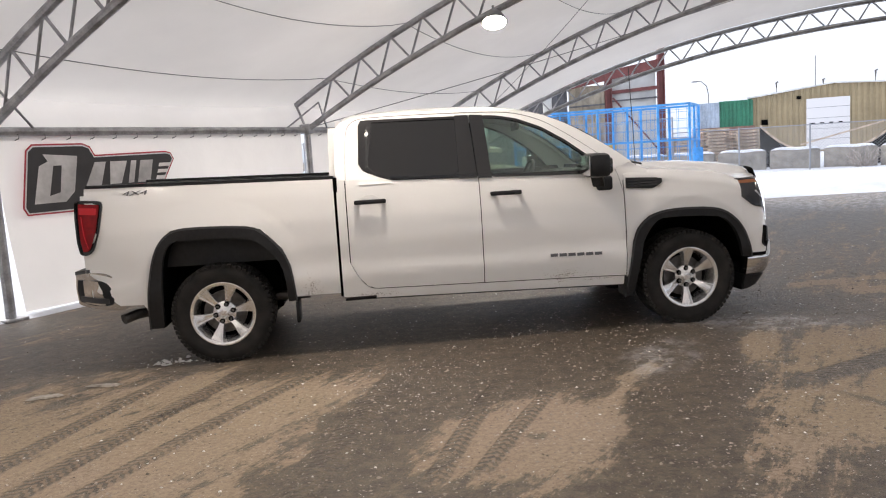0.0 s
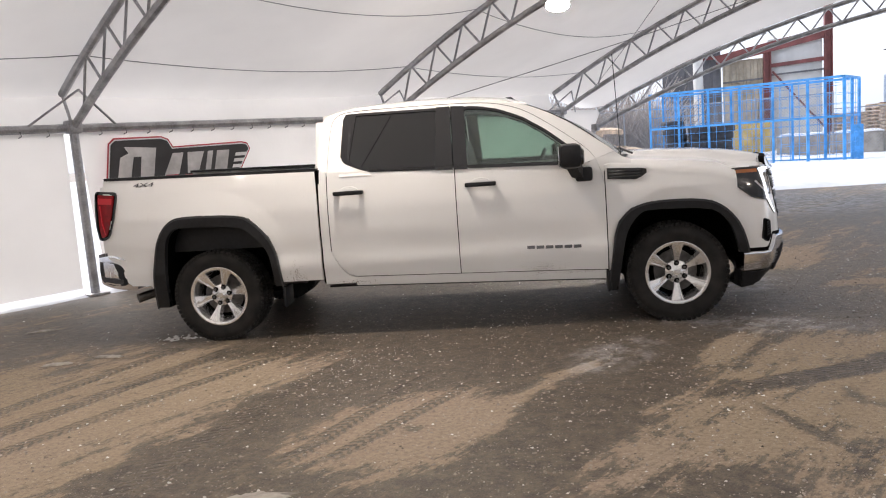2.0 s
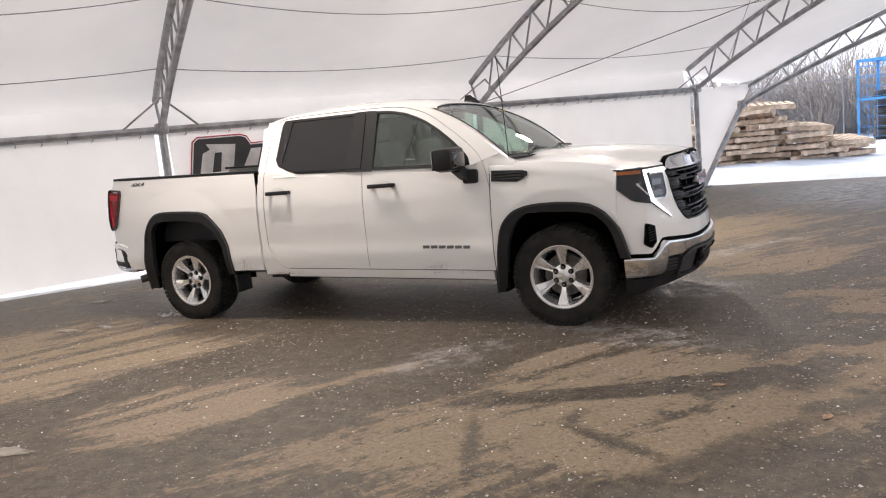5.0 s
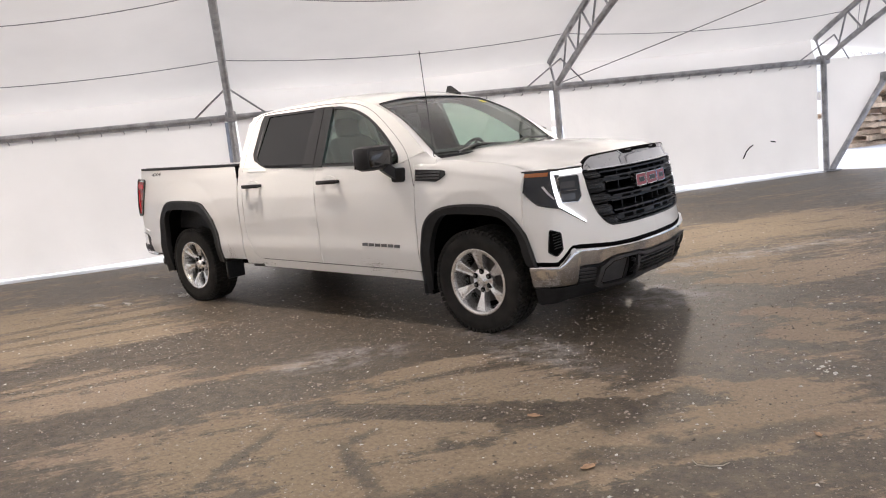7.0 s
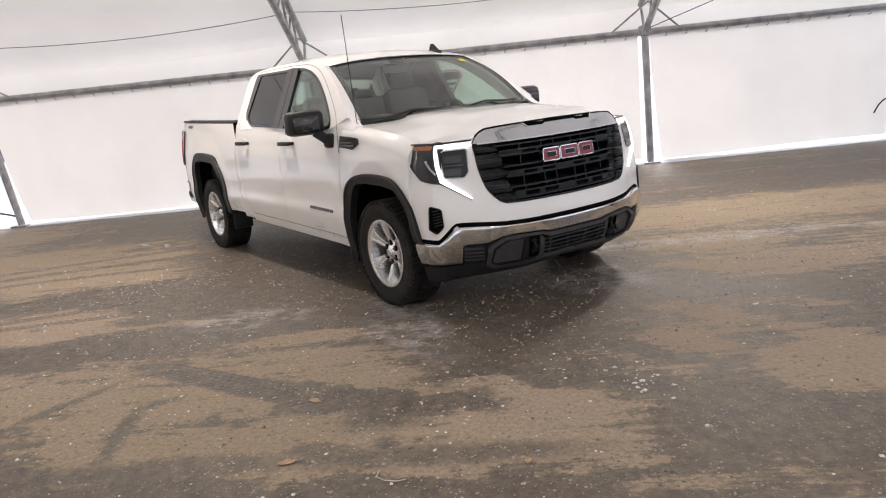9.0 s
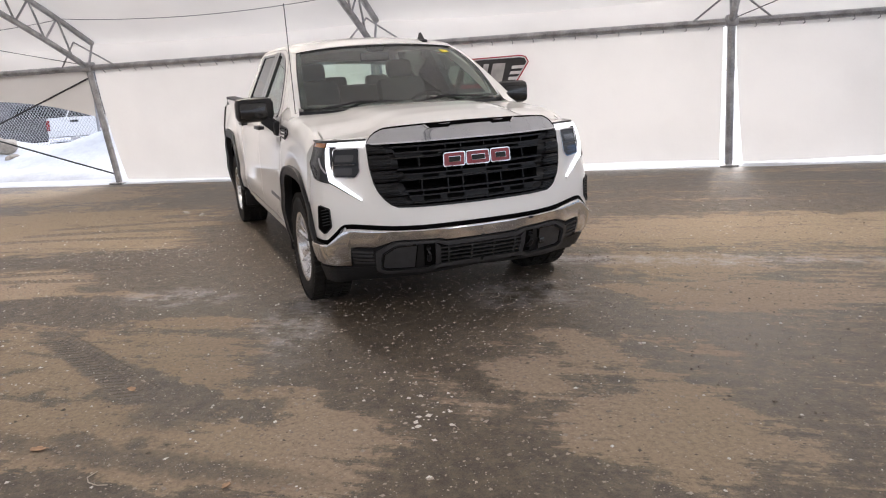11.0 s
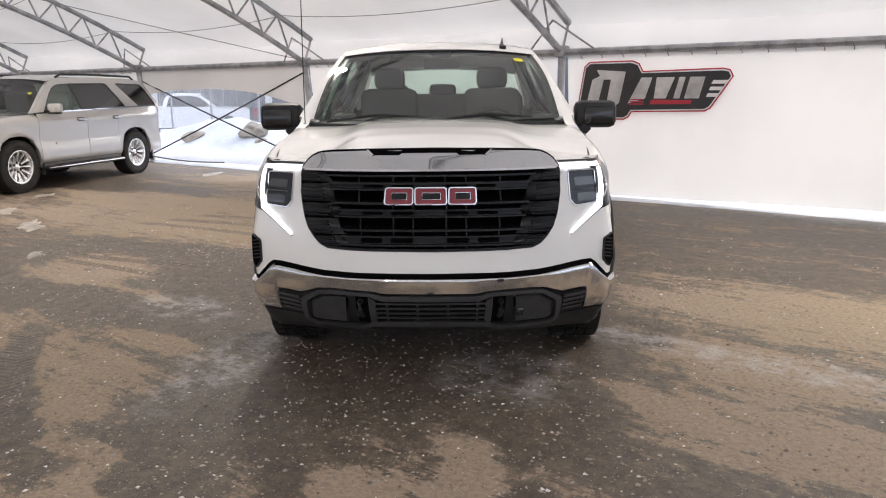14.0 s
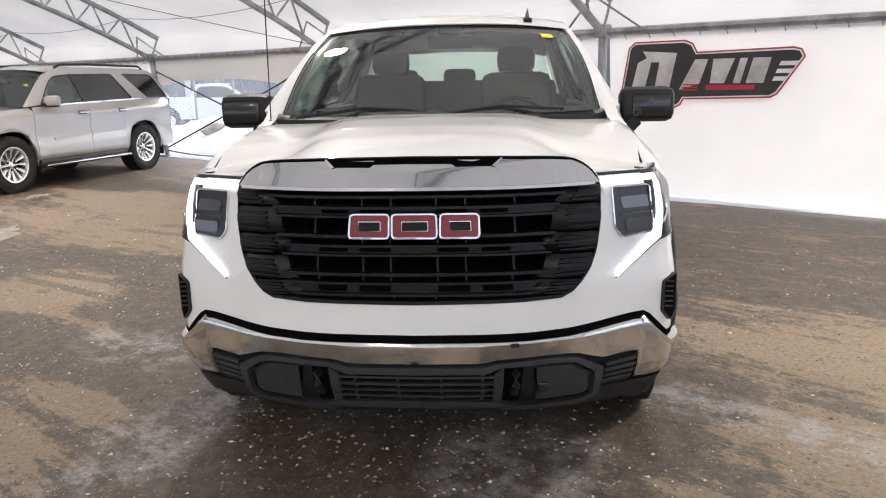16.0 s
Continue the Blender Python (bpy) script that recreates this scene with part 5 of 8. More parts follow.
for z0, z1 in ((1.026, 1.054), (0.890, 0.920), (0.748, 0.787)):
    e = facet((z0 + z1) / 2) + 0.01
    blade = part("grille_blade", panel(columns(-e, e, (), 0.05), z0, z1, 2, nose, -0.10, -0.030), GRILLE, grille)
    # flat near-black plates on the blade, drawn for the shade in its slots
    for y0, y1 in ((0.085, 0.20), (0.245, 0.355)):
        for k in (1, -1):
            q = plate(rounded([(y0, z0 + 0.006), (y1, z0 + 0.006), (y1, z1 - 0.006), (y0, z1 - 0.006)], 0.009), nose, -0.06, -0.027)
            part("slot_shade", q if k > 0 else mirrored(q), DARK, blade)
for z0, z1, ws in ((1.060, 1.09, (0.085, 0.195, 0.385)), (0.96, 1.022, (0.375, 0.195, 0.085)), (0.826, 0.886, (0.085, 0.187, 0.362)), (0.725, 0.744, (0.075, 0.187, 0.35)), (0.926, 0.954, (0.087, 0.19)), (0.793, 0.818, (0.085, 0.187, 0.355))):
    for w in ws:
        for k in (1, -1):
            q = panel([w - 0.004, w + 0.004], z0, z1, 2, nose, -0.11, -0.030)
            part("grille_upright", q if k > 0 else mirrored(q), GRILLE, grille)
for z0, z1 in ((1.058, 1.122), (0.960, 1.050), (0.884, 0.952), (0.795, 0.876), (0.738, 0.788)):
    for k in (1, -1):
        q = panel(np.linspace(0, 1, 7), 0.0, 1.0, 5, lambda u, v, d: nose(facet(z0 + (z1 - z0) * v) * (1 - u) + (g_edge(z0 + (z1 - z0) * v) - 0.002) * u, z0 + (z1 - z0) * v, d + 0.012 * math.sin(math.pi * v) - 0.035 * (1 - u) ** 3), -0.10, -0.004)
        sp = part("grille_side_panel", q if k > 0 else mirrored(q), GRILLE, grille)
        for j in range(4):
            v = z0 + (z1 - z0) * (0.18 + 0.21 * j)
            r = panel(np.linspace(facet(v) + 0.045, g_edge(v) - 0.012, 4), v - 0.0025, v + 0.0025, 1, nose, -0.01, 0.0105)
            part("rib", r if k > 0 else mirrored(r), GRILLE, sp)

# front badge as three plain red blocks with bright edges
for n, (u0, u1) in enumerate(((-0.226, -0.084), (-0.070, 0.086), (0.100, 0.238))):
    out = [(u0, 0.957), (u0 + 0.004, 1.036), (u1, 1.036), (u1 - 0.002, 0.957)] if n != 1 else [(u0, 0.957), (u0, 1.036), (u1, 1.036), (u1, 0.957)]
    b = part("front_badge", join(ring(rounded(out, 0.012, 3), 0.005, nose, -0.02, 0.024), plate(rounded(out, 0.012, 3), nose, -0.02, 0.020)), CHROME, truck, "red block badge with chrome edge")
    part("badge_face", plate(rounded(widened(out, -0.002), 0.011, 3), nose, 0.018, 0.0225), REDBADGE, b)
    inl = [(u0 + 0.036, 0.982), (u1 - 0.030, 0.982), (u1 - 0.030, 1.012), (u0 + 0.036, 1.012)]
    part("badge_inlay", join(plate(inl, nose, 0.020, 0.0245)), GRILLE, b)
    part("inlay_edge", ring(inl, 0.003, nose, 0.018, 0.026), CHROME, b)

# headlamps
LH = [(across(0.889, 0.905), 0.905), (at_x(2.440), 0.935), (at_x(2.385), 0.978), (at_x(2.325), 1.028), (at_x(2.303), 1.048)]
for k in (1, -1):
    pick = (lambda p: p) if k > 0 else mirrored
    VB, VC = across(0.889, 0.905), across(0.887, 1.12)
    lamp = part("headlamp", pick(panel(columns(VB - 0.01, at_x(2.303), [p[0] for p in LH], 0.02), LH, 1.150, 6, nose, -0.02, 0.006)), LENS, truck, "headlamp with lit white daytime strip")
    BOX = [(across(0.852, 1.1), 1.098), (across(0.712, 1.1), 1.098), (across(0.718, 0.96), 0.958), (across(0.745, 0.92), 0.924), (across(0.86, 0.93), 0.934)]
    part("lamp_box", pick(plate(rounded(BOX, 0.012, 3), nose, -0.02, 0.004)), LENS, lamp)
    part("box_rim", pick(ring(rounded(BOX, 0.012, 3), 0.006, nose, -0.02, 0.008)), SATIN, lamp)
    for zz in (0.965, 1.045):
        part("reflector", pick(plate(rounded([(BOX[0][0] - 0.022, zz - 0.022), (BOX[1][0] + 0.022, zz - 0.024), (BOX[1][0] + 0.022, zz + 0.018), (BOX[0][0] - 0.022, zz + 0.020)], 0.01, 2), nose, 0.0, 0.0055)), LAMPDARK, lamp)
    part("box_divider", pick(plate([(BOX[0][0] - 0.008, 1.008), (BOX[1][0] + 0.008, 1.004), (BOX[1][0] + 0.008, 1.000), (BOX[0][0] - 0.008, 1.004)], nose, 0.004, 0.008)), STEELDARK, lamp)
    part("lamp_bezel", pick(panel(columns(GU + 0.004, at_x(2.303), (), 0.03), 1.143, 1.153, 1, nose, -0.02, 0.010)), GLOSSBLACK, lamp)
    part("daytime_strip", pick(panel(columns(across(0.678, 1.11), VC, (), 0.02), lambda u: 1.117 + 0.004 * (u - VC), lambda u: 1.138 + 0.004 * (u - VC), 2, nose, 0.0, 0.014)), DRL, lamp)
    part("daytime_strip", pick(panel([0, 0.25, 0.5, 0.75, 1], 0, 1, 8, lambda u, v, d: nose((VB - 0.026 * (1 - u)) * (1 - v) + (VC - 0.024 * (1 - u)) * v, (0.906 + 0.016 * (1 - u)) * (1 - v) + 1.112 * v, d), 0.0, 0.014)), DRL, lamp)
    TE = across(0.716, 0.786)
    part("daytime_strip", pick(panel([0, 0.5, 1], 0, 1, 10, lambda u, v, d: nose(VB + (TE - VB) * v - 0.026 * u * (1 - v), (0.906 + 0.016 * u) * (1 - v) + (0.780 + 0.010 * u) * v, d), 0.0, 0.012)), DRL, lamp)
    part("strip_shade", pick(strip([(VB, 0.906), (TE, 0.780)], [(VB, 0.897), (TE - 0.004, 0.774)], nose, -0.01, 0.008, 12, 1)), GLOSSBLACK, lamp)
    part("amber_marker", pick(panel(columns(VC + 0.02, at_x(2.325), (), 0.03), 1.112, 1.137, 1, nose, 0.0, 0.010)), AMBER, lamp)
    part("lamp_vane", pick(strip([(VB + 0.02, 0.96), (VB + 0.10, 1.05)], [(VB + 0.03, 0.955), (VB + 0.115, 1.045)], nose, 0.004, 0.009, 6, 1)), SATIN, lamp)
    part("lamp_edge", pick(strip([(a, b) for a, b in LH], [(a, b - 0.010) for a, b in LH], nose, -0.02, 0.009, 16, 1)), GLOSSBLACK, lamp)
    # dark air duct beside the bumper
    DUCT = [(across(0.944, 0.70), 0.758), (across(0.902, 0.70), 0.735), (across(0.900, 0.66), 0.625), (across(0.925, 0.6), 0.585), (across(0.948, 0.65), 0.615)]
    duct = part("air_duct", pick(plate(rounded(DUCT, 0.008, 2), nose, -0.01, 0.009)), DARK, truck, "black side air duct")
    part("duct_rim", pick(ring(rounded(DUCT, 0.008, 2), 0.006, nose, -0.01, 0.012)), PLASTIC, duct)
    for j in range(6):
        part("duct_fin", pick(plate([(DUCT[0][0] - 0.012, 0.630 + 0.019 * j), (DUCT[1][0] + 0.004, 0.640 + 0.019 * j), (DUCT[1][0] + 0.004, 0.646 + 0.019 * j), (DUCT[0][0] - 0.012, 0.636 + 0.019 * j)], nose, 0.009, 0.0125)), PLASTIC, duct)

# bumper: chrome band that faces a little down, black gap line, dark lower part
CE = at_x(2.362)
top_c = [(a, b - 0.015) for a, b in spread([(0.0, 0.602), (0.40, 0.604), (0.535, 0.609), (0.64, 0.620), (0.78, 0.634), (0.825, 0.634), (0.850, 0.618), (0.918, 0.537)])] + [(at_x(2.44), 0.525), (CE, 0.522)]
low_c = spread([(0.0, 0.497), (0.235, 0.497), (0.285, 0.511), (0.50, 0.519), (0.565, 0.514), (0.655, 0.478), (0.765, 0.486), (0.795, 0.480), (0.800, 0.362), (0.93, 0.362)]) + [(CE, 0.358)]


def chrome_at(u, v, d):
    a, b = line_at(low_c)(abs(u)), line_at(top_c)(abs(u))
    k = (v - a) / (b - a)
    return nose(u, v, d + (float(np.interp(k, [0.0, 0.08, 0.5, 0.86, 0.94, 1.0], [-0.014, 0.0, 0.006, 0.010, 0.004, -0.018])) if d > 0 else 0.0))


bumper = part("front_bumper", join(*both(columns(0.0, CE, [p[0] for p in low_c + top_c], 0.025), low_c, top_c, 12, -0.08, 0.022, chrome_at)), BUMPERCHROME, truck, "chrome front bumper with road grime")
part("bumper_gap", join(*both(columns(0.0, CE, [p[0] for p in top_c], 0.03), lambda u: line_at(top_c)(u) - 0.003, lambda u: line_at(top_c)(u) + 0.018, 1, -0.06, 0.004)), DARK, bumper)
part("lower_valance", join(*both(columns(0.0, CE + 0.01, [p[0] for p in low_c], 0.03), spread([(0.0, 0.315), (0.28, 0.310), (0.345, 0.288), (0.58, 0.280), (0.80, 0.268)]) + [(CE, 0.238)], lambda u: line_at(low_c)(u) + 0.004, 4, -0.16, -0.002)), PLASTIC, bumper)
# insert frame: a long black bar with a flared cell at each end
FO = spread([(0.0, 0.492), (0.24, 0.492), (0.292, 0.507), (0.50, 0.514), (0.562, 0.509), (0.650, 0.458), (0.662, 0.330), (0.62, 0.300), (0.345, 0.296), (0.285, 0.318), (0.0, 0.322)])
FI = spread([(0.0, 0.466), (0.245, 0.466), (0.300, 0.490), (0.50, 0.496), (0.552, 0.490), (0.622, 0.444), (0.636, 0.340), (0.60, 0.322), (0.350, 0.318), (0.290, 0.345), (0.0, 0.352)])
for pc in (strip(FO, FI, nose, -0.05, 0.034, 90, 2), ):
    part("valance_frame", join(pc, mirrored(pc)), TRIM, bumper, "black plastic bumper insert")
part("air_opening", join(*both(columns(0.0, 0.39, (), 0.05), 0.335, lambda u: 0.470 if u < 0.26 else 0.488, 2, -0.03, 0.002)), DARK, bumper)
for k in (1, -1):
    pick = (lambda p: p) if k > 0 else mirrored
    FOG = spread([(0.415, 0.486), (0.540, 0.484), (0.612, 0.437), (0.628, 0.345), (0.598, 0.330), (0.432, 0.330)])
    part("fog_cover", pick(plate(rounded(FOG, 0.006, 2), nose, -0.02, 0.016)), TRIM, bumper)
    part("fog_rim", pick(ring(rounded(widened(FOG, -0.007), 0.006, 2), 0.005, nose, 0.0, 0.020)), GLOSSBLACK, bumper)
    part("hook_cheek", pick(panel([0.285, 0.30, 0.318], [(0.285, 0.345), (0.318, 0.330)], [(0.285, 0.462), (0.318, 0.486)], 2, nose, -0.03, 0.022)), TRIM, bumper)
    part("tow_hook", pick(tube([nose(0.362, 0.375, 0.0), nose(0.362, 0.385, 0.026), nose(0.362, 0.42, 0.034), nose(0.362, 0.455, 0.022), nose(0.362, 0.458, 0.0)], 0.015, 8)), PLASTIC, bumper)
    part("corner_vent", pick(panel(columns(across(0.665, 0.4), across(0.790, 0.4), (), 0.03), 0.300, [(across(0.665, 0.4), 0.462), (across(0.79, 0.4), 0.476)], 3, nose, -0.02, 0.006)), PLASTIC, bumper)
    for j in range(4):
        part("corner_louvre", pick(panel(columns(across(0.668, 0.4), across(0.787, 0.4), (), 0.03), lambda u: 0.372 + 0.025 * j + 0.06 * (u - across(0.668, 0.4)), lambda u: 0.386 + 0.025 * j + 0.06 * (u - across(0.668, 0.4)), 1, nose, 0.0, 0.020)), TRIM, bumper)
    part("corner_skirt", pick(panel(columns(across(0.665, 0.33), CE, (), 0.03), [(across(0.665, 0.33), 0.300), (across(0.80, 0.3), 0.275), (CE, 0.240)], [(across(0.665, 0.33), 0.352), (CE, 0.354)], 2, nose, -0.10, 0.014)), PLASTIC, bumper)
for j in range(4):
    part("mesh_bar", panel(columns(-0.285, 0.285, (), 0.06), 0.364 + 0.027 * j, 0.373 + 0.027 * j, 1, nose, -0.02, 0.022), TRIM, bumper)
for y in (-0.228, -0.068, 0.092, 0.245):
    part("mesh_upright", panel([y - 0.005, y + 0.005], 0.347, 0.468, 1, nose, -0.02, 0.018), TRIM, bumper)
part("fog_switch", join(box(nose(0.470, 0.392, 0.018), (0.012, 0.034, 0.040), 0.004)), GLOSSBLACK, bumper)
part("skid_lip", join(*both(columns(0.0, CE, (), 0.06), spread([(0.0, 0.292), (0.345, 0.268), (0.80, 0.245)]) + [(CE, 0.225)], spread([(0.0, 0.318), (0.345, 0.290), (0.80, 0.270)]) + [(CE, 0.245)], 1, -0.25, -0.006)), PLASTIC, bumper)
part("sensor", plate(rounded([(0.335, 0.566), (0.365, 0.566), (0.365, 0.580), (0.335, 0.580)], 0.005), nose, 0.025, 0.036), PLASTIC, bumper)

# roof fin, whip aerial, stickers, lettering
part("roof_fin", join(moved(box((0, 0, 0), (0.17, 0.05, 0.03), 0.01), pose(0.65, 0.475, 1.818, 0, 6, 0)), ([(0.575, 0.455, 1.815), (0.575, 0.495, 1.815), (0.74, 0.475, 1.815), (0.59, 0.475, 1.890), (0.64, 0.475, 1.890)], [(0, 1, 3), (1, 2, 4, 3), (2, 0, 3, 4), (0, 2, 1)])), PLASTIC, truck, "black shark fin aerial")
part("whip_aerial", tube([(1.495, -0.86, 1.285), (1.48, -0.86, 1.65), (1.458, -0.86, 2.08)], 0.0032, 6), PLASTIC, truck, "thin black whip aerial")
part("aerial_base", moved(lathe([(0.0, 0.03), (0.012, 0.03), (0.02, 0.0)], 12), pose(1.495, -0.86, 1.272, 90, 0, 0)), PLASTIC, truck)
part("sticker", [[tuple(screen_at(u, v, 0.004)) for u, v in ((0.885, 0.80), (0.93, 0.80), (0.93, 0.87), (0.885, 0.87))], [(0, 1, 2, 3)]], YELLOW, truck, "yellow windscreen sticker")
for s in (-1, 1):
    fc = bpy.data.curves.new("drive_badge", "FONT")
    fc.body, fc.size, fc.extrude, fc.shear, fc.align_x = "4X4", 0.085, 0.002, 0.2, "CENTER"
    tmp = bpy.data.objects.new("tmp", fc)
    dm = bpy.data.meshes.new_from_object(tmp)
    bpy.data.objects.remove(tmp)
    dm.materials.append(BADGE)
    b = new("drive_badge", dm)
    b.parent = truck
    b.matrix_basis = pose(-2.41, s * (half(-2.41, 1.33) + 0.003), 1.325, 84, 0, 0 if s < 0 else 180) @ Matrix.Diagonal((1.25, 0.55, 1, 1))
    tagged(b, "grey four by four badge")

# cabin: dash, wheel, seats
part("dashboard", join(box((1.28, 0, 1.17), (0.42, 1.62, 0.22), 0.06), box((1.12, 0.40, 1.22), (0.16, 0.42, 0.12), 0.04), box((1.08, 0.0, 1.12), (0.12, 0.34, 0.30), 0.04)), PLASTIC, truck)
part("steering_wheel", moved(join(tube([(0.19 * math.cos(a), 0.19 * math.sin(a), 0) for a in np.linspace(0, 2 * math.pi, 28)[:-1]], 0.016, 8, True), box((0, 0, -0.01), (0.15, 0.12, 0.05), 0.03), box((0, 0, -0.01), (0.34, 0.035, 0.02), 0.008), box((0, -0.09, -0.01), (0.035, 0.18, 0.02), 0.008)), pose(0.86, 0.40, 1.20, 0, -68, 0) @ pose(0, 0, 0, 0, 0, 90)), PLASTIC, truck)
part("cabin_floor", box((0.2, 0, 0.75), (2.1, 1.75, 0.06), 0.02), SEAT, truck)
part("cabin_trim", join(*[box((0.25, s * 0.86, 1.05), (2.1, 0.06, 0.52), 0.02) for s in (-1, 1)], box((-0.86, 0, 1.1), (0.04, 1.7, 0.5), 0.01)), SEAT, truck)
part("mirror_inside", join(box((0.70, 0.02, 1.70), (0.03, 0.26, 0.075), 0.02), box((0.72, 0.02, 1.775), (0.09, 0.16, 0.07), 0.03)), PLASTIC, truck)
for x, y, w in ((0.36, 0.42, 0.47), (0.36, -0.42, 0.47)):
    st = part("seat", join(box((x + 0.16, y, 0.98), (0.55, w, 0.18), 0.07), moved(box((0, 0, 0), (0.16, w, 0.66), 0.07), pose(x - 0.15, y, 1.20, 0, -14, 0))), SEAT, truck)
    part("headrest", moved(box((0, 0, 0), (0.11, 0.25, 0.17), 0.05), pose(x - 0.245, y, 1.60, 0, -8, 0)), SEAT, st)
rs = part("rear_seat", join(box((-0.42, 0, 0.98), (0.5, 1.5, 0.16), 0.06), moved(box((0, 0, 0), (0.14, 1.5, 0.55), 0.06), pose(-0.68, 0, 1.20, 0, -10, 0))), SEAT, truck)
for y in (-0.45, 0.0, 0.45):
    part("headrest", box((-0.74, y, 1.50), (0.09, 0.25, 0.12), 0.04), SEAT, rs)

# wheels
def tyre_piece(R, w, rim):
    prof = [(rim, w * 0.42), (rim + 0.02, w * 0.49), (rim + 0.07, w * 0.52), (R - 0.035, w * 0.49), (R - 0.012, w * 0.42), (R - 0.010, 0), (R - 0.012, -w * 0.42), (R - 0.035, -w * 0.49), (rim + 0.07, -w * 0.52), (rim, -w * 0.42)]
    pcs = [lathe(prof, 64)]
    n = 60
    for i in range(n):
        a = 360 * i / n
        for y, l, sk in ((-w * 0.36, w * 0.24, 14), (-w * 0.12, w * 0.18, -18), (w * 0.12, w * 0.18, 18), (w * 0.36, w * 0.24, -14)):
            pcs.append(moved(box((0, 0, R - 0.006), (2 * math.pi * R / n * 0.72, l, 0.014)), pose(0, 0, 0, 0, a + (3 if y > 0 else 0), 0) @ pose(0, y, 0, 0, 0, sk)))
        for y in (-w * 0.485, w * 0.485):
            pcs.append(moved(box((0, y, R - 0.020), (2 * math.pi * R / n * 0.6, 0.010, 0.016)), pose(0, 0, 0, 0, a, 0)))
    return join(*pcs)


def spoke_piece(a, n, rim, wide):
    """A spoke that widens to the rim, dished; outer face towards -y."""
    rr = [0.05, 0.085, 0.12, 0.16, 0.20, rim - 0.012]
    wd = [0.034, 0.023, 0.028, 0.039, 0.051, 0.061]
    dp = [-0.058, -0.066, -0.078, -0.091, -0.101, -0.106]
    outer, inner = [], []
    for r, w, d in zip(rr, wd, dp):
        r, w = r * rim / 0.235, w * wide
        outer.append([(r, d + 0.034, -w), (r, d + 0.002, -w * 0.92), (r, d - 0.001, -w * 0.80), (r, d + 0.005, w * 0.35), (r, d - 0.008, w * 0.52), (r, d - 0.008, w * 0.66), (r, d + 0.034, w)])
        inner.append([(r, d + 0.05, k * w) for k in (-0.9, -0.7, -0.5, 0.2, 0.4, 0.6, 0.9)])
    return moved(thick(outer, inner), pose(0, 0, 0, 0, a, 0))


def wheel(parent, m, R=TYRE_R, w=0.265, rim=0.235, spokes=6, wide=1.0, turn=90):
    """A tyre on an alloy wheel; its outer face looks to -y."""
    tyre = part("wheel", tyre_piece(R, w, rim), RUBBER, parent, "black tyre on a silver alloy wheel", m)
    part("rim", lathe([(rim + 0.004, -w * 0.44), (rim + 0.012, -w * 0.47), (rim + 0.004, -w * 0.475), (rim - 0.012, -w * 0.45), (rim - 0.018, -w * 0.38), (rim - 0.03, -w * 0.1), (rim - 0.03, w * 0.4), (rim + 0.004, w * 0.44)], 56), ALLOY, tyre)
    for i in range(spokes):
        part("spoke", spoke_piece(turn + 360 * i / spokes, spokes, rim, wide), ALLOY, tyre)
    part("hub", lathe([(0.0, -0.085), (0.032, -0.084), (0.040, -0.078), (0.060, -0.066), (0.088, -0.058), (0.092, -0.03), (0.05, -0.02)], 36), ALLOY, tyre)
    part("hub_cap", lathe([(0.0, -0.094), (0.026, -0.092), (0.034, -0.085), (0.034, -0.08)], 28), ALLOY, tyre)
    for i in range(6):
        a = math.radians(30 + 60 * i)
        at = pose(0.068 * math.cos(a), 0, 0.068 * math.sin(a))
        part("lug_pocket", moved(lathe([(0.0, -0.073), (0.017, -0.073), (0.0195, -0.071), (0.0195, -0.05)], 16), at), DARK, tyre)
        part("lug_nut", moved(lathe([(0.0, -0.088), (0.007, -0.087), (0.0105, -0.080), (0.0105, -0.05)], 6), at), STEELDARK, tyre)
    part("brake_disc", lathe([(0.06, -0.005), (0.165, -0.005), (0.165, 0.02), (0.06, 0.02)], 36), STEELDARK, tyre)
    # near-black disc added behind the spokes, for the shade in their gaps
    part("spoke_gap_backing", lathe([(0.0, 0.03), (rim - 0.035, 0.03), (rim - 0.035, 0.05), (0.0, 0.05)], 36), DARK, tyre)
    return tyre


W0 = wheel(truck, pose(AXLE, -0.845, HUB))
for x, y, m in ((-AXLE, -0.845, pose(-1.838, -0.845, HUB, 0, 17, 0)), (AXLE, 0.845, pose(AXLE, 0.845, HUB, 0, 0, 180)), (-AXLE, 0.845, pose(-1.838, 0.845, HUB, 0, 0, 180))):
    copy_thing(W0, m)

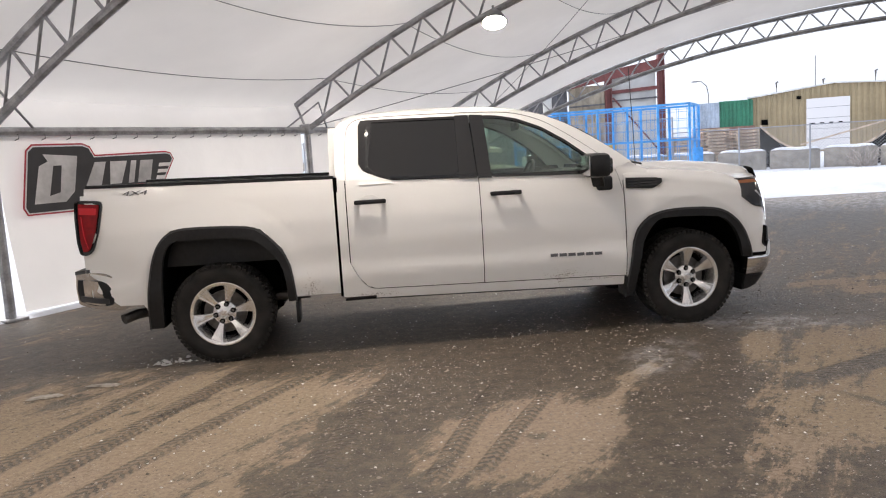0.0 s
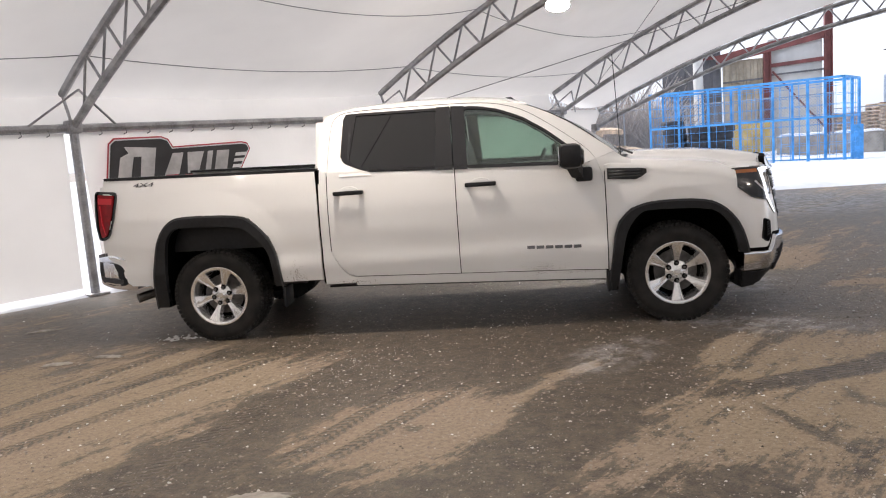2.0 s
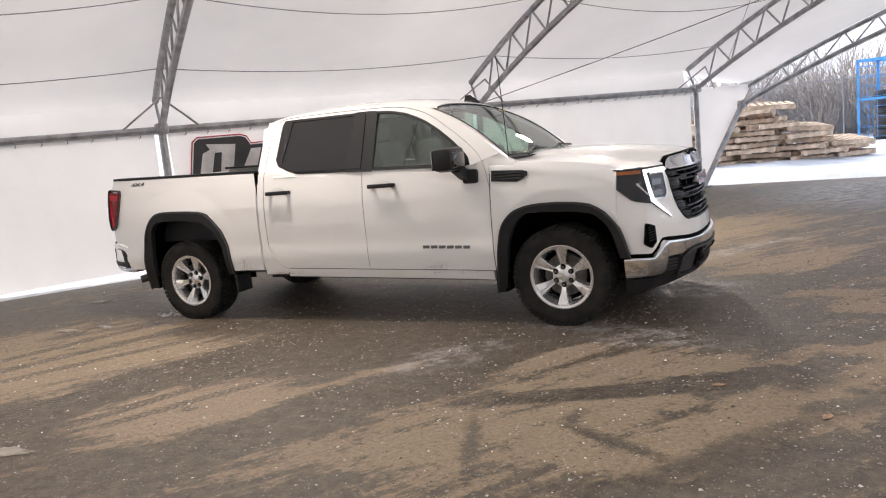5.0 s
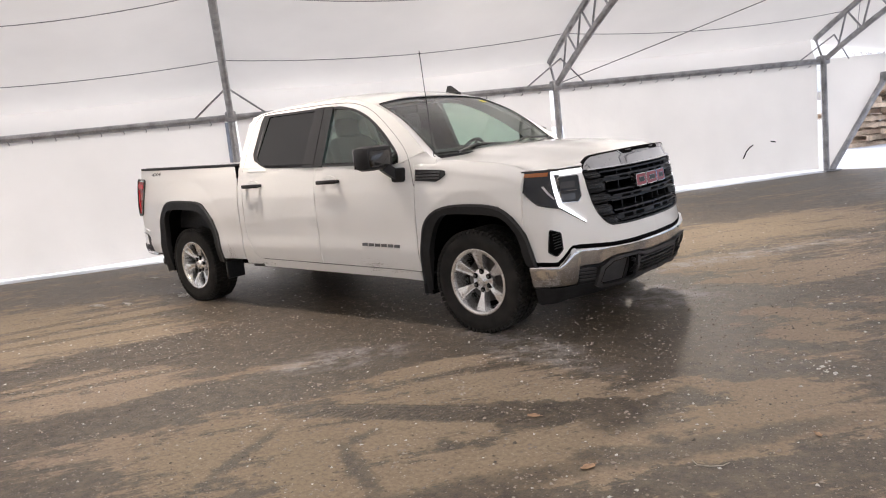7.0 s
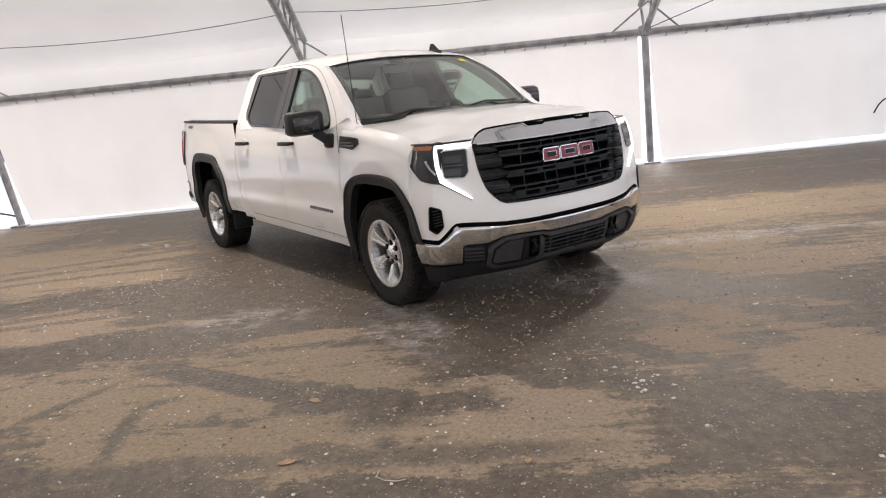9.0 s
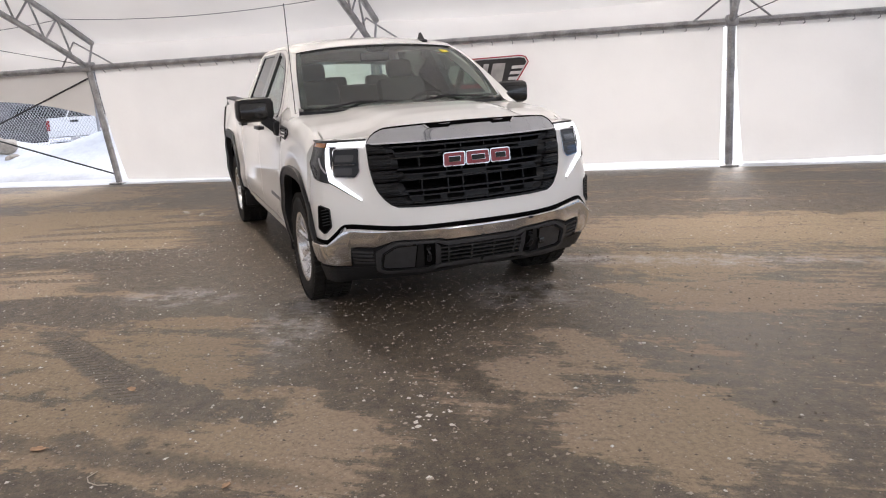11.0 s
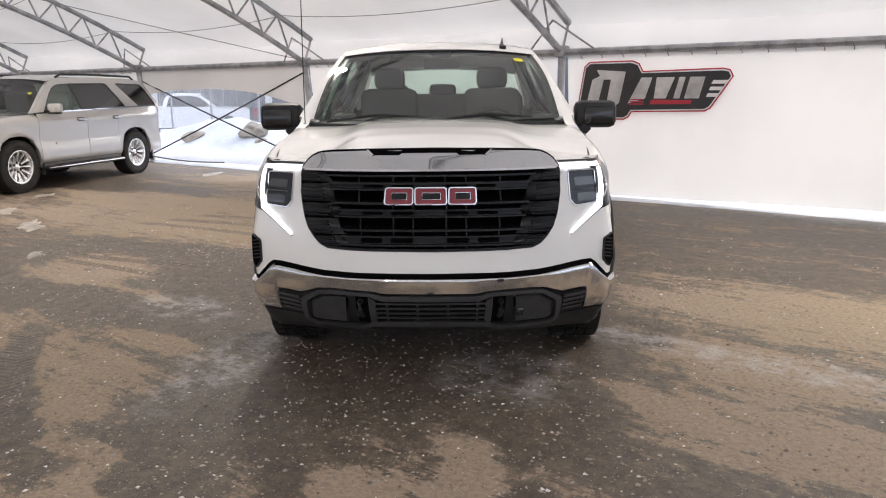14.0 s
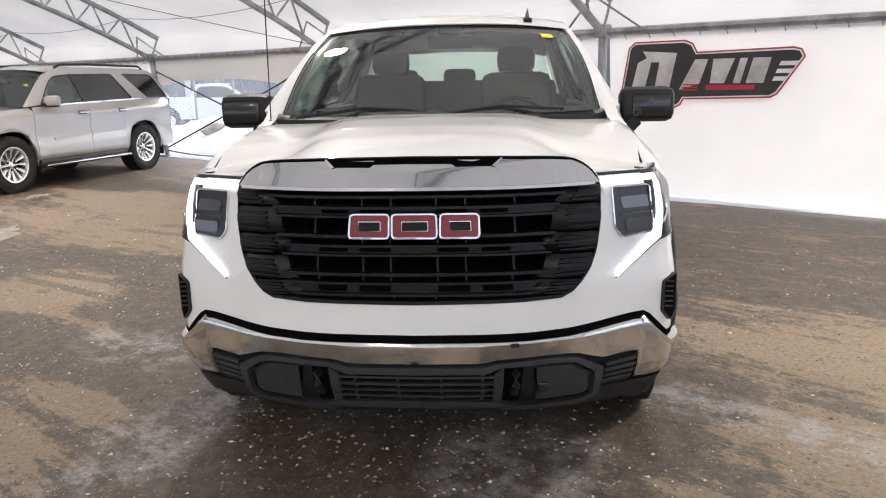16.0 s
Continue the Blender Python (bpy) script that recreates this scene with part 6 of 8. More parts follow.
# ---- the silver SUV parked by the open bay, and its neighbour ----
def parked_suv(m):
    t = thing("parked_suv", "silver full-size SUV with dark rear windows parked by the tent wall", "car", m)
    AXF, AXR, HB, R = 1.415, -1.505, 0.40, 0.405
    prof = [(0.30, 0.90), (0.40, 0.950), (0.46, 0.982), (0.58, 0.985), (0.68, 0.972), (0.715, 0.966), (0.735, 0.960), (0.90, 0.972), (1.04, 0.985), (1.10, 0.980), (1.16, 0.958), (1.22, 0.938), (1.26, 0.925)]
    fplan = smoothed([(2.47, 0.0), (2.465, 0.40), (2.41, 0.68), (2.29, 0.86), (2.08, 0.955), (1.80, 0.985), (1.40, 0.985)], 3)
    NY = lambda y: float(np.interp(abs(y), [p[1] for p in fplan], [p[0] for p in fplan]))

    def hw(x, z):
        y = float(np.interp(z, [p[0] for p in prof], [p[1] for p in prof]))
        if x > 1.4:
            y *= float(np.interp(-x, [-p[0] for p in fplan], [p[1] for p in fplan])) / 0.985
        if x < -1.95:
            y *= 1 - 0.10 * ((-1.95 - x) / 0.5) ** 2.2
        for ax in (AXF, AXR):
            r = math.hypot(x - ax, z - 0.40)
            y += 0.014 * max(0.0, 1 - abs(r - 0.52) / 0.10)
        return y
    arch = [(-0.475, 0.30), (-0.47, 0.42), (-0.43, 0.62), (-0.33, 0.80), (-0.18, 0.875), (0.0, 0.890), (0.18, 0.875), (0.33, 0.80), (0.43, 0.62), (0.47, 0.42), (0.475, 0.30)]
    rlo, rx = arched(arch, AXR, 0.40)
    flo, fx = arched(arch, AXF, 0.36)
    belt = lambda x: 1.205 - 0.018 * x
    ftop = lambda x: float(np.interp(x, [0.98, 1.4, 1.9, 2.2, 2.4], [1.185, 1.165, 1.120, 1.075, 1.03]))
    for s in (-1, 1):
        F = lambda x, z, d: (x, s * (hw(x, z) + d), z)
        H = lambda x, z, d: (x, s * (0.925 + d - 0.36 * (z - 1.24) - (0.05 * max(0.0, -1.9 - x))), z)
        part("quarter_panel", panel(columns(-2.42, -1.035, rx), rlo, belt, 18, F, -0.03, 0), SILVER, t)
        rd = part("rear_door", panel(columns(-1.03, -0.205, rx), lambda x: max(0.42, rlo(x)) if x < -0.95 else 0.42, belt, 18, F, -0.03, 0), SILVER, t)
        fd = part("front_door", panel(columns(-0.197, 0.945), 0.42, belt, 18, F, -0.03, 0), SILVER, t)
        part("fender", panel(columns(0.953, 2.09, fx), flo, ftop, 18, lambda x, z, d: (x, s * (hw(x, z) + d - 0.05 * max(0.0, 1 - (ftop(x) - z) / 0.07) ** 2), z), -0.03, 0), SILVER, t)
        part("rocker", panel(columns(-1.0, 0.98), 0.34, 0.413, 2, F, -0.05, -0.01), SILVER, t)
        for z, own, a, b in ((0.715, fd, 0.60, -0.19), (0.712, rd, -0.215, -0.90)):
            part("door_moulding", panel(np.linspace(b, a, 6), z - 0.022, z + 0.016, 2, F, -0.01, 0.014), SILVER, own)
        # near-black strips give the door gaps their shade
        for x in (-1.0325, -0.201, 0.949):
            part("door_gap_shade", panel([x - 0.006, x + 0.006], 0.43, belt(x), 10, F, -0.045, -0.006), DARK, t)
        part("running_board", box((-0.03, s * 0.985, 0.335), (1.93, 0.17, 0.06), 0.02), PLASTIC, t, "black running board")
        part("board_strip", box((-0.03, s * 1.074, 0.338), (1.90, 0.012, 0.022), 0.004), CHROME, t)
        for ax in (AXR, AXF):
            out = [(ax + a, b) for a, b in arch]
            inn = [(ax + a * 0.95, 0.30 + (b - 0.30) * 0.965) for a, b in arch]
            part("arch_lip", strip(out, inn, F, -0.06, 0.003, 40, 1), SILVER, t)
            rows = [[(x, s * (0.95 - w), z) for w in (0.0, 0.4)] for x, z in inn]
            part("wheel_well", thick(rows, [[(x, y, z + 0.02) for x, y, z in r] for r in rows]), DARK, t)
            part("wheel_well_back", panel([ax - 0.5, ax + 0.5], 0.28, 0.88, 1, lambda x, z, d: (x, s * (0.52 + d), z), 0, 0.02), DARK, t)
            part("mud_flap", box((ax - 0.50, s * 0.87, 0.33), (0.03, 0.2, 0.20), 0.01), PLASTIC, t)
        for poly, own, mat in (([(-0.155, 1.245), (0.735, 1.222), (0.70, 1.262), (0.47, 1.50), (0.33, 1.605), (0.20, 1.635), (-0.065, 1.648)], fd, CLEAR),
                               ([(-1.325, 1.262), (-0.215, 1.247), (-0.115, 1.649), (-0.97, 1.655), (-1.03, 1.640)], rd, PRIVACY),
                               ([(-2.32, 1.268), (-1.705, 1.266), (-1.32, 1.645), (-1.36, 1.656), (-2.02, 1.640), (-2.10, 1.60)], t, PRIVACY)):
            poly = rounded(poly, 0.03)
            p = part("window_pane", plate(poly, H, -0.004, -0.002), mat, own)
            p.visible_shadow = False
            part("window_frame", ring(poly, 0.020, H, -0.03, 0.004), GLOSSBLACK, own)
        out = smoothed([(-2.42, 1.23), (-2.36, 1.40), (-2.22, 1.62), (-2.08, 1.715), (-1.85, 1.745), (-0.8, 1.768), (-0.1, 1.768), (0.30, 1.742), (0.55, 1.60), (0.80, 1.40), (1.05, 1.20)], 2)
        inn = smoothed([(-2.34, 1.23), (-2.34, 1.27), (-2.12, 1.61), (-2.02, 1.665), (-1.85, 1.672), (-0.8, 1.675), (-0.1, 1.668), (0.22, 1.655), (0.36, 1.61), (0.50, 1.50), (0.76, 1.22)], 2)
        part("side_frame", strip(out, inn, H, -0.05, 0.006, 70, 3), SILVER, t)
        part("rear_pillar", plate([(-1.73, 1.225), (-1.31, 1.225), (-1.345, 1.265), (-1.02, 1.69), (-1.33, 1.69), (-1.30, 1.655), (-1.725, 1.27)], H, -0.05, 0.006), SILVER, t)
        part("door_pillar", plate([(-0.22, 1.235), (-0.150, 1.235), (-0.055, 1.68), (-0.120, 1.68)], H, -0.03, 0.006), GLOSSBLACK, t)
        part("belt_trim", panel(columns(-2.34, 0.76), lambda x: belt(x) + 0.002, lambda x: belt(x) + 0.026, 1, lambda x, z, d: (x, s * (0.938 + d - (0.12 * max(0.0, -1.9 - x))), z), -0.04, 0.0), SATIN, t)
        for x0, own in ((-0.06, fd), (-1.0, rd)):
            yb = hw(x0, 1.075)
            part("door_handle", join(box((x0 + 0.03, s * (yb + 0.038), 1.075), (0.21, 0.024, 0.032), 0.01), box((x0 + 0.10, s * (yb + 0.015), 1.075), (0.03, 0.05, 0.026), 0.008), box((x0 - 0.05, s * (yb + 0.015), 1.075), (0.03, 0.05, 0.026), 0.008)), SATIN, own, "bright door handle")
            part("handle_cup", plate(rounded([(x0 - 0.06, 1.045), (x0 + 0.12, 1.045), (x0 + 0.12, 1.105), (x0 - 0.06, 1.105)], 0.025), F, -0.004, 0.002), STEELDARK, own)
        mi = part("side_mirror", join(moved(box((0, 0, 0), (0.12, 0.23, 0.155), 0.045), pose(0.66, s * 1.075, 1.275, 0, 0, s * 8))), SILVER, t, "silver side mirror")
        part("mirror_arm", join(box((0.68, s * 0.955, 1.225), (0.10, 0.13, 0.05), 0.02), box((0.66, s * 1.06, 1.196), (0.10, 0.20, 0.03), 0.01)), PLASTIC, mi)
        part("roof_rail", tube([(-1.95, s * 0.70, 1.74), (-1.86, s * 0.70, 1.800), (-0.6, s * 0.70, 1.822), (0.02, s * 0.70, 1.812), (0.14, s * 0.70, 1.770)], 0.019, 8), PLASTIC, t, "black roof rail")
        part("tail_lamp", panel(np.linspace(-2.46, -2.36, 3), 0.85, 1.36, 3, lambda x, z, d: (x, s * (0.86 + d - 0.25 * max(0, z - 1.2)), z), -0.04, 0.004), RED, t)
        # headlamp with a bright bezel running back along the fender
        N = lambda u, v, d: (NY(u) + d * 0.8 - 0.03 * max(0.0, (v - 0.9) / 0.2) ** 2, s * (abs(u) + d * 0.5), v)
        hl = part("headlamp", panel(np.linspace(0.60, 0.935, 8), [(0.60, 0.815), (0.90, 0.800), (0.935, 0.83)], [(0.60, 1.015), (0.935, 1.05)], 4, N, -0.03, 0.012), LAMPGREY, t, "clear headlamp in a bright bezel")
        part("lamp_bezel", join(panel(np.linspace(0.585, 0.95, 8), [(0.585, 1.012), (0.95, 1.048)], [(0.585, 1.030), (0.95, 1.066)], 1, N, -0.03, 0.018), panel(np.linspace(0.585, 0.93, 8), [(0.585, 0.792), (0.93, 0.785)], [(0.585, 0.814), (0.93, 0.802)], 1, N, -0.03, 0.018), panel([0.925, 0.94, 0.955], [(0.925, 0.79), (0.955, 0.82)], [(0.925, 1.055), (0.955, 1.062)], 3, N, -0.03, 0.018)), STEELDARK, hl)
        part("lamp_wing", panel(np.linspace(1.83, 2.14, 6), [(1.83, 1.095), (2.14, 1.040)], [(1.83, 1.105), (2.14, 1.066)], 1, F, -0.02, 0.010), SATIN, hl, "bright trim running back from the lamp")
        for u0 in (0.68, 0.80):
            for z0 in (0.86, 0.955):
                part("reflector", panel(np.linspace(u0 - 0.045, u0 + 0.045, 4), z0 - 0.036, z0 + 0.036, 2, N, 0.010, 0.020), SATIN, hl)
        part("side_marker", panel([0.915, 0.922, 0.928], 0.85, 1.03, 2, N, 0.008, 0.016), REDBADGE, hl)
        part("front_corner", panel(np.linspace(0.52, 0.962, 12), [(0.52, 0.36), (0.962, 0.345)], [(0.52, 1.075), (0.962, 1.075)], 14, N, -0.04, 0.0), SILVER, t)
        fg = part("fog_lamp", panel(np.linspace(0.60, 0.90, 6), 0.445, 0.535, 2, N, -0.02, 0.006), DARK, t, "fog lamp in a chrome frame")
        part("fog_frame", join(*[panel(np.linspace(0.585, 0.915, 6), z, z + 0.018, 1, N, -0.02, 0.016) for z in (0.43, 0.532)], *[panel([u, u + 0.018], 0.43, 0.55, 1, N, -0.02, 0.016) for u in (0.585, 0.90)]), CHROME, fg)
        part("fog_bulb", panel(np.linspace(0.70, 0.86, 4), 0.462, 0.520, 2, N, 0.0, 0.016), SATIN, fg)
        part("lower_lip", panel(np.linspace(0.0, 0.96, 12), 0.23, 0.345, 2, N, -0.06, -0.004), PLASTIC, t, "black lower bumper lip")
    part("roof", grid(lambda u, v: (-2.20 + 2.62 * u, (2 * v - 1) * 0.735, float(np.interp(-2.20 + 2.62 * u, [-2.2, -2.05, -1.85, -0.8, 0, 0.42], [1.64, 1.725, 1.75, 1.77, 1.768, 1.70])) + 0.045 * (1 - abs(2 * v - 1) ** 2.6)), 18, 14), SILVER, t)
    part("windscreen", grid(lambda u, v: (1.13 - 0.16 * (2 * u - 1) ** 2 + (-0.70 + 0.08 * (2 * u - 1) ** 2) * v, (2 * u - 1) * (0.85 - 0.13 * v), 1.195 + 0.54 * v + 0.03 * math.sin(math.pi * v) - 0.03 * abs(2 * u - 1) ** 2 * v), 12, 8), CLEAR, t).visible_shadow = False
    part("cowl", panel(np.linspace(-0.86, 0.86, 13), 0.0, 0.09, 2, lambda y, v, d: (1.10 - 0.16 * (y / 0.86) ** 2 + v, y, 1.190 + d), -0.03, 0.0), PLASTIC, t)
    part("hood", grid(lambda u, v: ((1.17 - 0.14 * (2 * v - 1) ** 2) * (1 - u) + (NY((2 * v - 1) * 0.86) - 0.03) * u, (2 * v - 1) * (0.905 - 0.05 * u), float(np.interp(u, [0, 0.3, 0.7, 0.93, 1.0], [1.205, 1.20, 1.155, 1.10, 1.062])) - 0.030 * (2 * v - 1) ** 2 + 0.015 / (1 + math.exp((abs(2 * v - 1) - 0.6) * 25))), 16, 24), SILVER, t)
    part("front_end", panel(np.linspace(-0.54, 0.54, 15), 0.36, 1.06, 8, lambda y, z, d: (NY(y) - 0.03 * max(0.0, (z - 0.9) / 0.2) ** 2 + d, y, z), -0.05, 0), SILVER, t)
    gr = part("grille", panel(np.linspace(-0.50, 0.50, 11), 0.66, 1.03, 4, lambda y, z, d: (NY(y) + d, y, z), -0.02, 0.012), GLOSSBLACK, t, "black grille with chrome bars")
    for z in (0.68, 0.77, 0.86, 0.95, 1.02):
        part("grille_bar", panel(np.linspace(-0.51, 0.51, 11), z - 0.014, z + 0.014, 1, lambda y, z, d: (NY(y) + d, y, z), 0.0, 0.03), CHROME, gr)
    part("tailgate", panel(np.linspace(-0.82, 0.82, 9), 0.45, 1.23, 6, lambda y, z, d: (-2.46 - d + 0.07 * y * y, y, z), -0.05, 0), SILVER, t)
    part("rear_glass", grid(lambda u, v: (-2.42 + 0.24 * v, (2 * u - 1) * (0.80 - 0.10 * v), 1.23 + 0.43 * v), 6, 4), PRIVACY, t)
    part("rear_bumper", panel(np.linspace(-2.52, -1.97, 8), 0.38, 0.66, 4, lambda x, z, d: (x, 0.96 * (1 - 0.10 * max(0, (-1.95 - x) / 0.5) ** 2.2) + d, z), -1.9, 0.0), SILVER, t)
    part("underbody", box((0, 0, 0.45), (4.2, 1.5, 0.25), 0.04), DARK, t)
    part("cabin", join(box((-0.6, 0, 0.98), (3.2, 1.7, 0.42), 0.05), *[box((x, y, 1.34), (0.14, 0.48, 0.40), 0.06) for x in (-0.25, -1.15) for y in (-0.42, 0.42)], box((0.82, 0, 1.11), (0.4, 1.6, 0.16), 0.05)), SEAT, t)
    part("inner_mirror", box((0.48, 0, 1.58), (0.03, 0.24, 0.07), 0.02), PLASTIC, t)
    part("sticker", [[(0.93 - 0.52 * v, 0.80 * (0.87 - 0.10 * v), 1.235 + 0.51 * v) for v in (0.50, 0.56)] + [(0.945 - 0.52 * v, 0.73 * (0.87 - 0.10 * v), 1.240 + 0.515 * v) for v in (0.56, 0.50)], [(0, 1, 2, 3)]], YELLOW, t, "yellow windscreen sticker")
    w0 = wheel(t, pose(AXF, 0.845, HB, 0, 0, 180), R, 0.275, 0.245, 6, 0.62)
    for i in range(6):
        part("spoke", spoke_piece(120 + 60 * i, 6, 0.245, 0.45), ALLOY, w0)
    for x, y, r in ((AXR, 0.845, 180), (AXF, -0.845, 0), (AXR, -0.845, 0)):
        copy_thing(w0, pose(x, y, HB, 0, 23 * x, r))
    return t


SUV = parked_suv(pose(-5.88, -0.93, 0, 0, 0, -6.4))
copy_thing(SUV, pose(-5.88, -0.93, 0, 0, 0, -6.4) @ pose(-0.9, -2.8, 0))

# ---- outside: snow, fences, yard, buildings ----
def snow_height(x, y):
    a, b = tent_xy(x, y)
    n = noise.noise((x * 0.35, y * 0.35, 3.0)) + 0.5 * noise.noise((x * 1.1, y * 1.1, 9.0)) + 0.25 * noise.noise((x * 2.9, y * 2.9, 1.0))
    h = -0.30
    if b > 0.0:
        h = max(h, min(0.16, (b - 0.10) * 0.35 - 0.02) + 0.05 * n)
        if a < 0:
            h = max(h, 1.05 * math.exp(-((b - 3.6) / 1.7) ** 2) * (0.80 + 0.45 * n) * max(0, min(1, (a + 16) / 3)) - 0.10, min(0.10, (b - 0.3) * 0.2) + 0.05 * n)
            h += hollow(x, y)
    edge = 10.7 + 0.63 * max(-b, -0.2) + 0.5 * n
    if a > edge - 1 and b < 12:
        h = max(h, min(0.09, (a - edge) * 0.10 - 0.01) + 0.06 * n + 0.20 * math.exp(-((a - 19.5 - 0.2 * b) / 1.6) ** 2) * (0.7 + 0.6 * n))
    if -21.5 < a < edge - 1 and b < 0.0:
        h = -0.30 if b > -20.4 else min(0.10, (-b - 20.4) * 0.2) + 0.05 * n
    return h


SXS = sorted(set([-70, -55, -45] + [x * 0.5 for x in range(-76, 60)] + [32, 36, 44, 60, 90]))
SYS = sorted(set([-60, -45, -34] + [y * 0.5 for y in range(-56, 84)] + [45, 50, 60, 80, 110]))
snow = structure("snow_field", grid(lambda u, v: (SXS[round(u * (len(SXS) - 1))], SYS[round(v * (len(SYS) - 1))], snow_height(SXS[round(u * (len(SXS) - 1))], SYS[round(v * (len(SYS) - 1))])), len(SXS) - 1, len(SYS) - 1), SNOW, None,
                 "lumpy white snow lying over the yard outside the tent", "snow", fix=False)

# low ridge of snow blown in under the wall cloth
def drift(u, v):
    x = -20.6 + 31 * u
    w = (0.10 + 0.10 * max(0, noise.noise((x * 0.6, 0, 0))) + 0.05 * noise.noise((x * 2.3, 5, 0)))
    return x, 0.25 - (0.25 + w) * v, 0.05 * (1 - v) ** 0.8 - 0.004 * v + 0.006


structure("snow_drift", grid(drift, 220, 5), SNOW, TENT, "thin line of snow along the foot of the tent wall", "snow")
for x, y, a, b in ((-4.05, 0.42, 0.22, 0.09), (-2.63, 0.86, 0.30, 0.11), (-1.6, 1.9, 0.42, 0.13), (-7.1, 1.74, 0.38, 0.12), (-0.08, 2.99, 0.16, 0.06), (-2.78, 5.10, 0.10, 0.035), (-2.45, 5.30, 0.10, 0.03), (-3.85, 6.21, 0.12, 0.03)):
    pts = [(a * math.cos(w) * (1 + 0.9 * noise.noise((math.cos(w) * 2.3 + x, math.sin(w) * 2.3, y))), b * math.sin(w) * (1 + 1.1 * noise.noise((math.cos(w) * 3.1, math.sin(w) * 2.1 + x, y)))) for w in np.linspace(0, 2 * math.pi, 29)[:-1]]
    V = [(px, py, 0.004) for px, py in pts] + [(px * 0.75, py * 0.75, 0.016) for px, py in pts] + [(0, 0, 0.018)]
    n = len(pts)
    F = [(i, (i + 1) % n, n + (i + 1) % n, n + i) for i in range(n)] + [(n + i, n + (i + 1) % n, 2 * n) for i in range(n)]
    structure("snow_patch", (V, F), DIRTYICE, pose(x, y, 0, 0, 0, 20 + 40 * noise.noise((x, y, 0))), "thin trodden patch of dirty snow on the dirt", "snow")


def chain_fence(points, h, z0, label, pitch=0.11, post_every=2.9):
    t = thing("chain_link_fence", label, "fence")
    for (x0, y0), (x1, y1) in zip(points, points[1:]):
        L = math.hypot(x1 - x0, y1 - y0)
        at = lambda s, z: (x0 + (x1 - x0) * s / L, y0 + (y1 - y0) * s / L, z0 + z)
        n = max(1, round(L / post_every))
        for i in range(n):
            part("post", tube([at(L * i / n, -0.3), at(L * i / n, h + 0.05)], 0.032, 8), WIRE, t)
        part("top_rail", tube([at(0, h), at(L, h)], 0.022, 6), WIRE, t)
        V, F = [], []
        k = int((L + h) / pitch)
        for s0 in range(k):
            for d in (1, -1):
                s = s0 * pitch - h if d > 0 else s0 * pitch
                a0, a1 = max(0, s) if d > 0 else min(L, s), min(L, s + h) if d > 0 else max(0, s - h)
                za, zb = (a0 - s) * d, (a1 - s) * d
                if zb - za < 0.05:
                    continue
                pc = tube([at(a0, za), at(a1, zb)], 0.0045, 3)
                o = len(V)
                V += pc[0]
                F += [tuple(i + o for i in f) for f in pc[1]]
        tagged(part("wire_mesh", (V, F), WIRE, t, "", None, False, False), kind="stuff")
    return t


chain_fence([(22.0, 24.2), (13.6, 28.1), (9.2, 30.1)], 1.72, 0.0, "galvanised chain-link fence standing in snow before the yard")
chain_fence([(9.2, 30.1), (2.0, 33.2), (-9.0, 37.5)], 2.25, 0.05, "taller chain-link fence behind the blue cage")
chain_fence([(-9.2, 5.6), (-13.47, 0.37), (-17.0, -3.8), (-20.5, -8.0)], 1.85, 0.0, "chain-link fence behind the snow bank", 0.10, 3.4)

# blue steel cage
cage = thing("steel_cage", "bright blue painted steel mesh cage standing on snow", "cage")
CA, CB = Vector((2.80, 27.6, 0.06)), Vector((8.2, 25.0, 0.06))
CL = (CB - CA).length
CU = (CB - CA).normalized()
CD = Vector((-CU.y, CU.x, 0)) * 2.3
CH = 2.55
for base, along_, ln in ((CA, CU, CL), (CA + CD, CU, CL), (CB, CD.normalized(), 2.3), (CA, CD.normalized(), 2.3)):
    n = max(2, round(ln / 1.05))
    for i in range(n + 1) if ln > 3 else range(1, n):
        p = base + along_ * (ln * i / n)
        part("cage_post", bar(p, p + Vector((0, 0, CH)), 0.07, 0.06), BLUE, cage)
    for z in (0.03, CH * 0.55, CH):
        part("cage_rail", bar(base + Vector((0, 0, z)), base + along_ * ln + Vector((0, 0, z)), 0.06, 0.07), BLUE, cage)
    for i in range(1, round(ln / 0.28)):
        p = base + along_ * (0.28 * i)
        part("cage_rod", bar(p, p + Vector((0, 0, CH)), 0.011, 0.011), BLUE, cage)
    for z in np.arange(0.28, CH - 0.1, 0.30):
        part("cage_rod", bar(base + Vector((0, 0, z)), base + along_ * ln + Vector((0, 0, z)), 0.011, 0.011), BLUE, cage)
part("gate_leg", join(bar(CB + CD * 0.85, CB + CD * 0.85 + Vector((0, 0, 1.1)), 0.35, 0.06)), BLUE, cage)

# worn tyres stacked in the cage
TYREMESH = mesh_of("stacked_tyre", moved(lathe([(0.20, -0.10), (0.26, -0.125), (0.36, -0.115), (0.385, -0.06), (0.385, 0.06), (0.36, 0.115), (0.26, 0.125), (0.20, 0.10)], 28), pose(0, 0, 0, 90, 0, 0)), OLDRUBBER)
for k, (s, d) in enumerate(((0.62, 0.55), (1.45, 0.60), (2.15, 0.75))):
    for i in range(6 if k else 7):
        p = CA + CU * s + CD.normalized() * d
        o = new("stacked_tyre", TYREMESH)
        o.matrix_basis = pose(p.x + 0.05 * math.sin(5 * i + k), p.y + 0.05 * math.cos(3 * i), 0.16 + 0.235 * i, 0, 0, 40 * i)
        tagged(o, "worn black car tyre lying in a stack", "tyre", "stacked tyres")


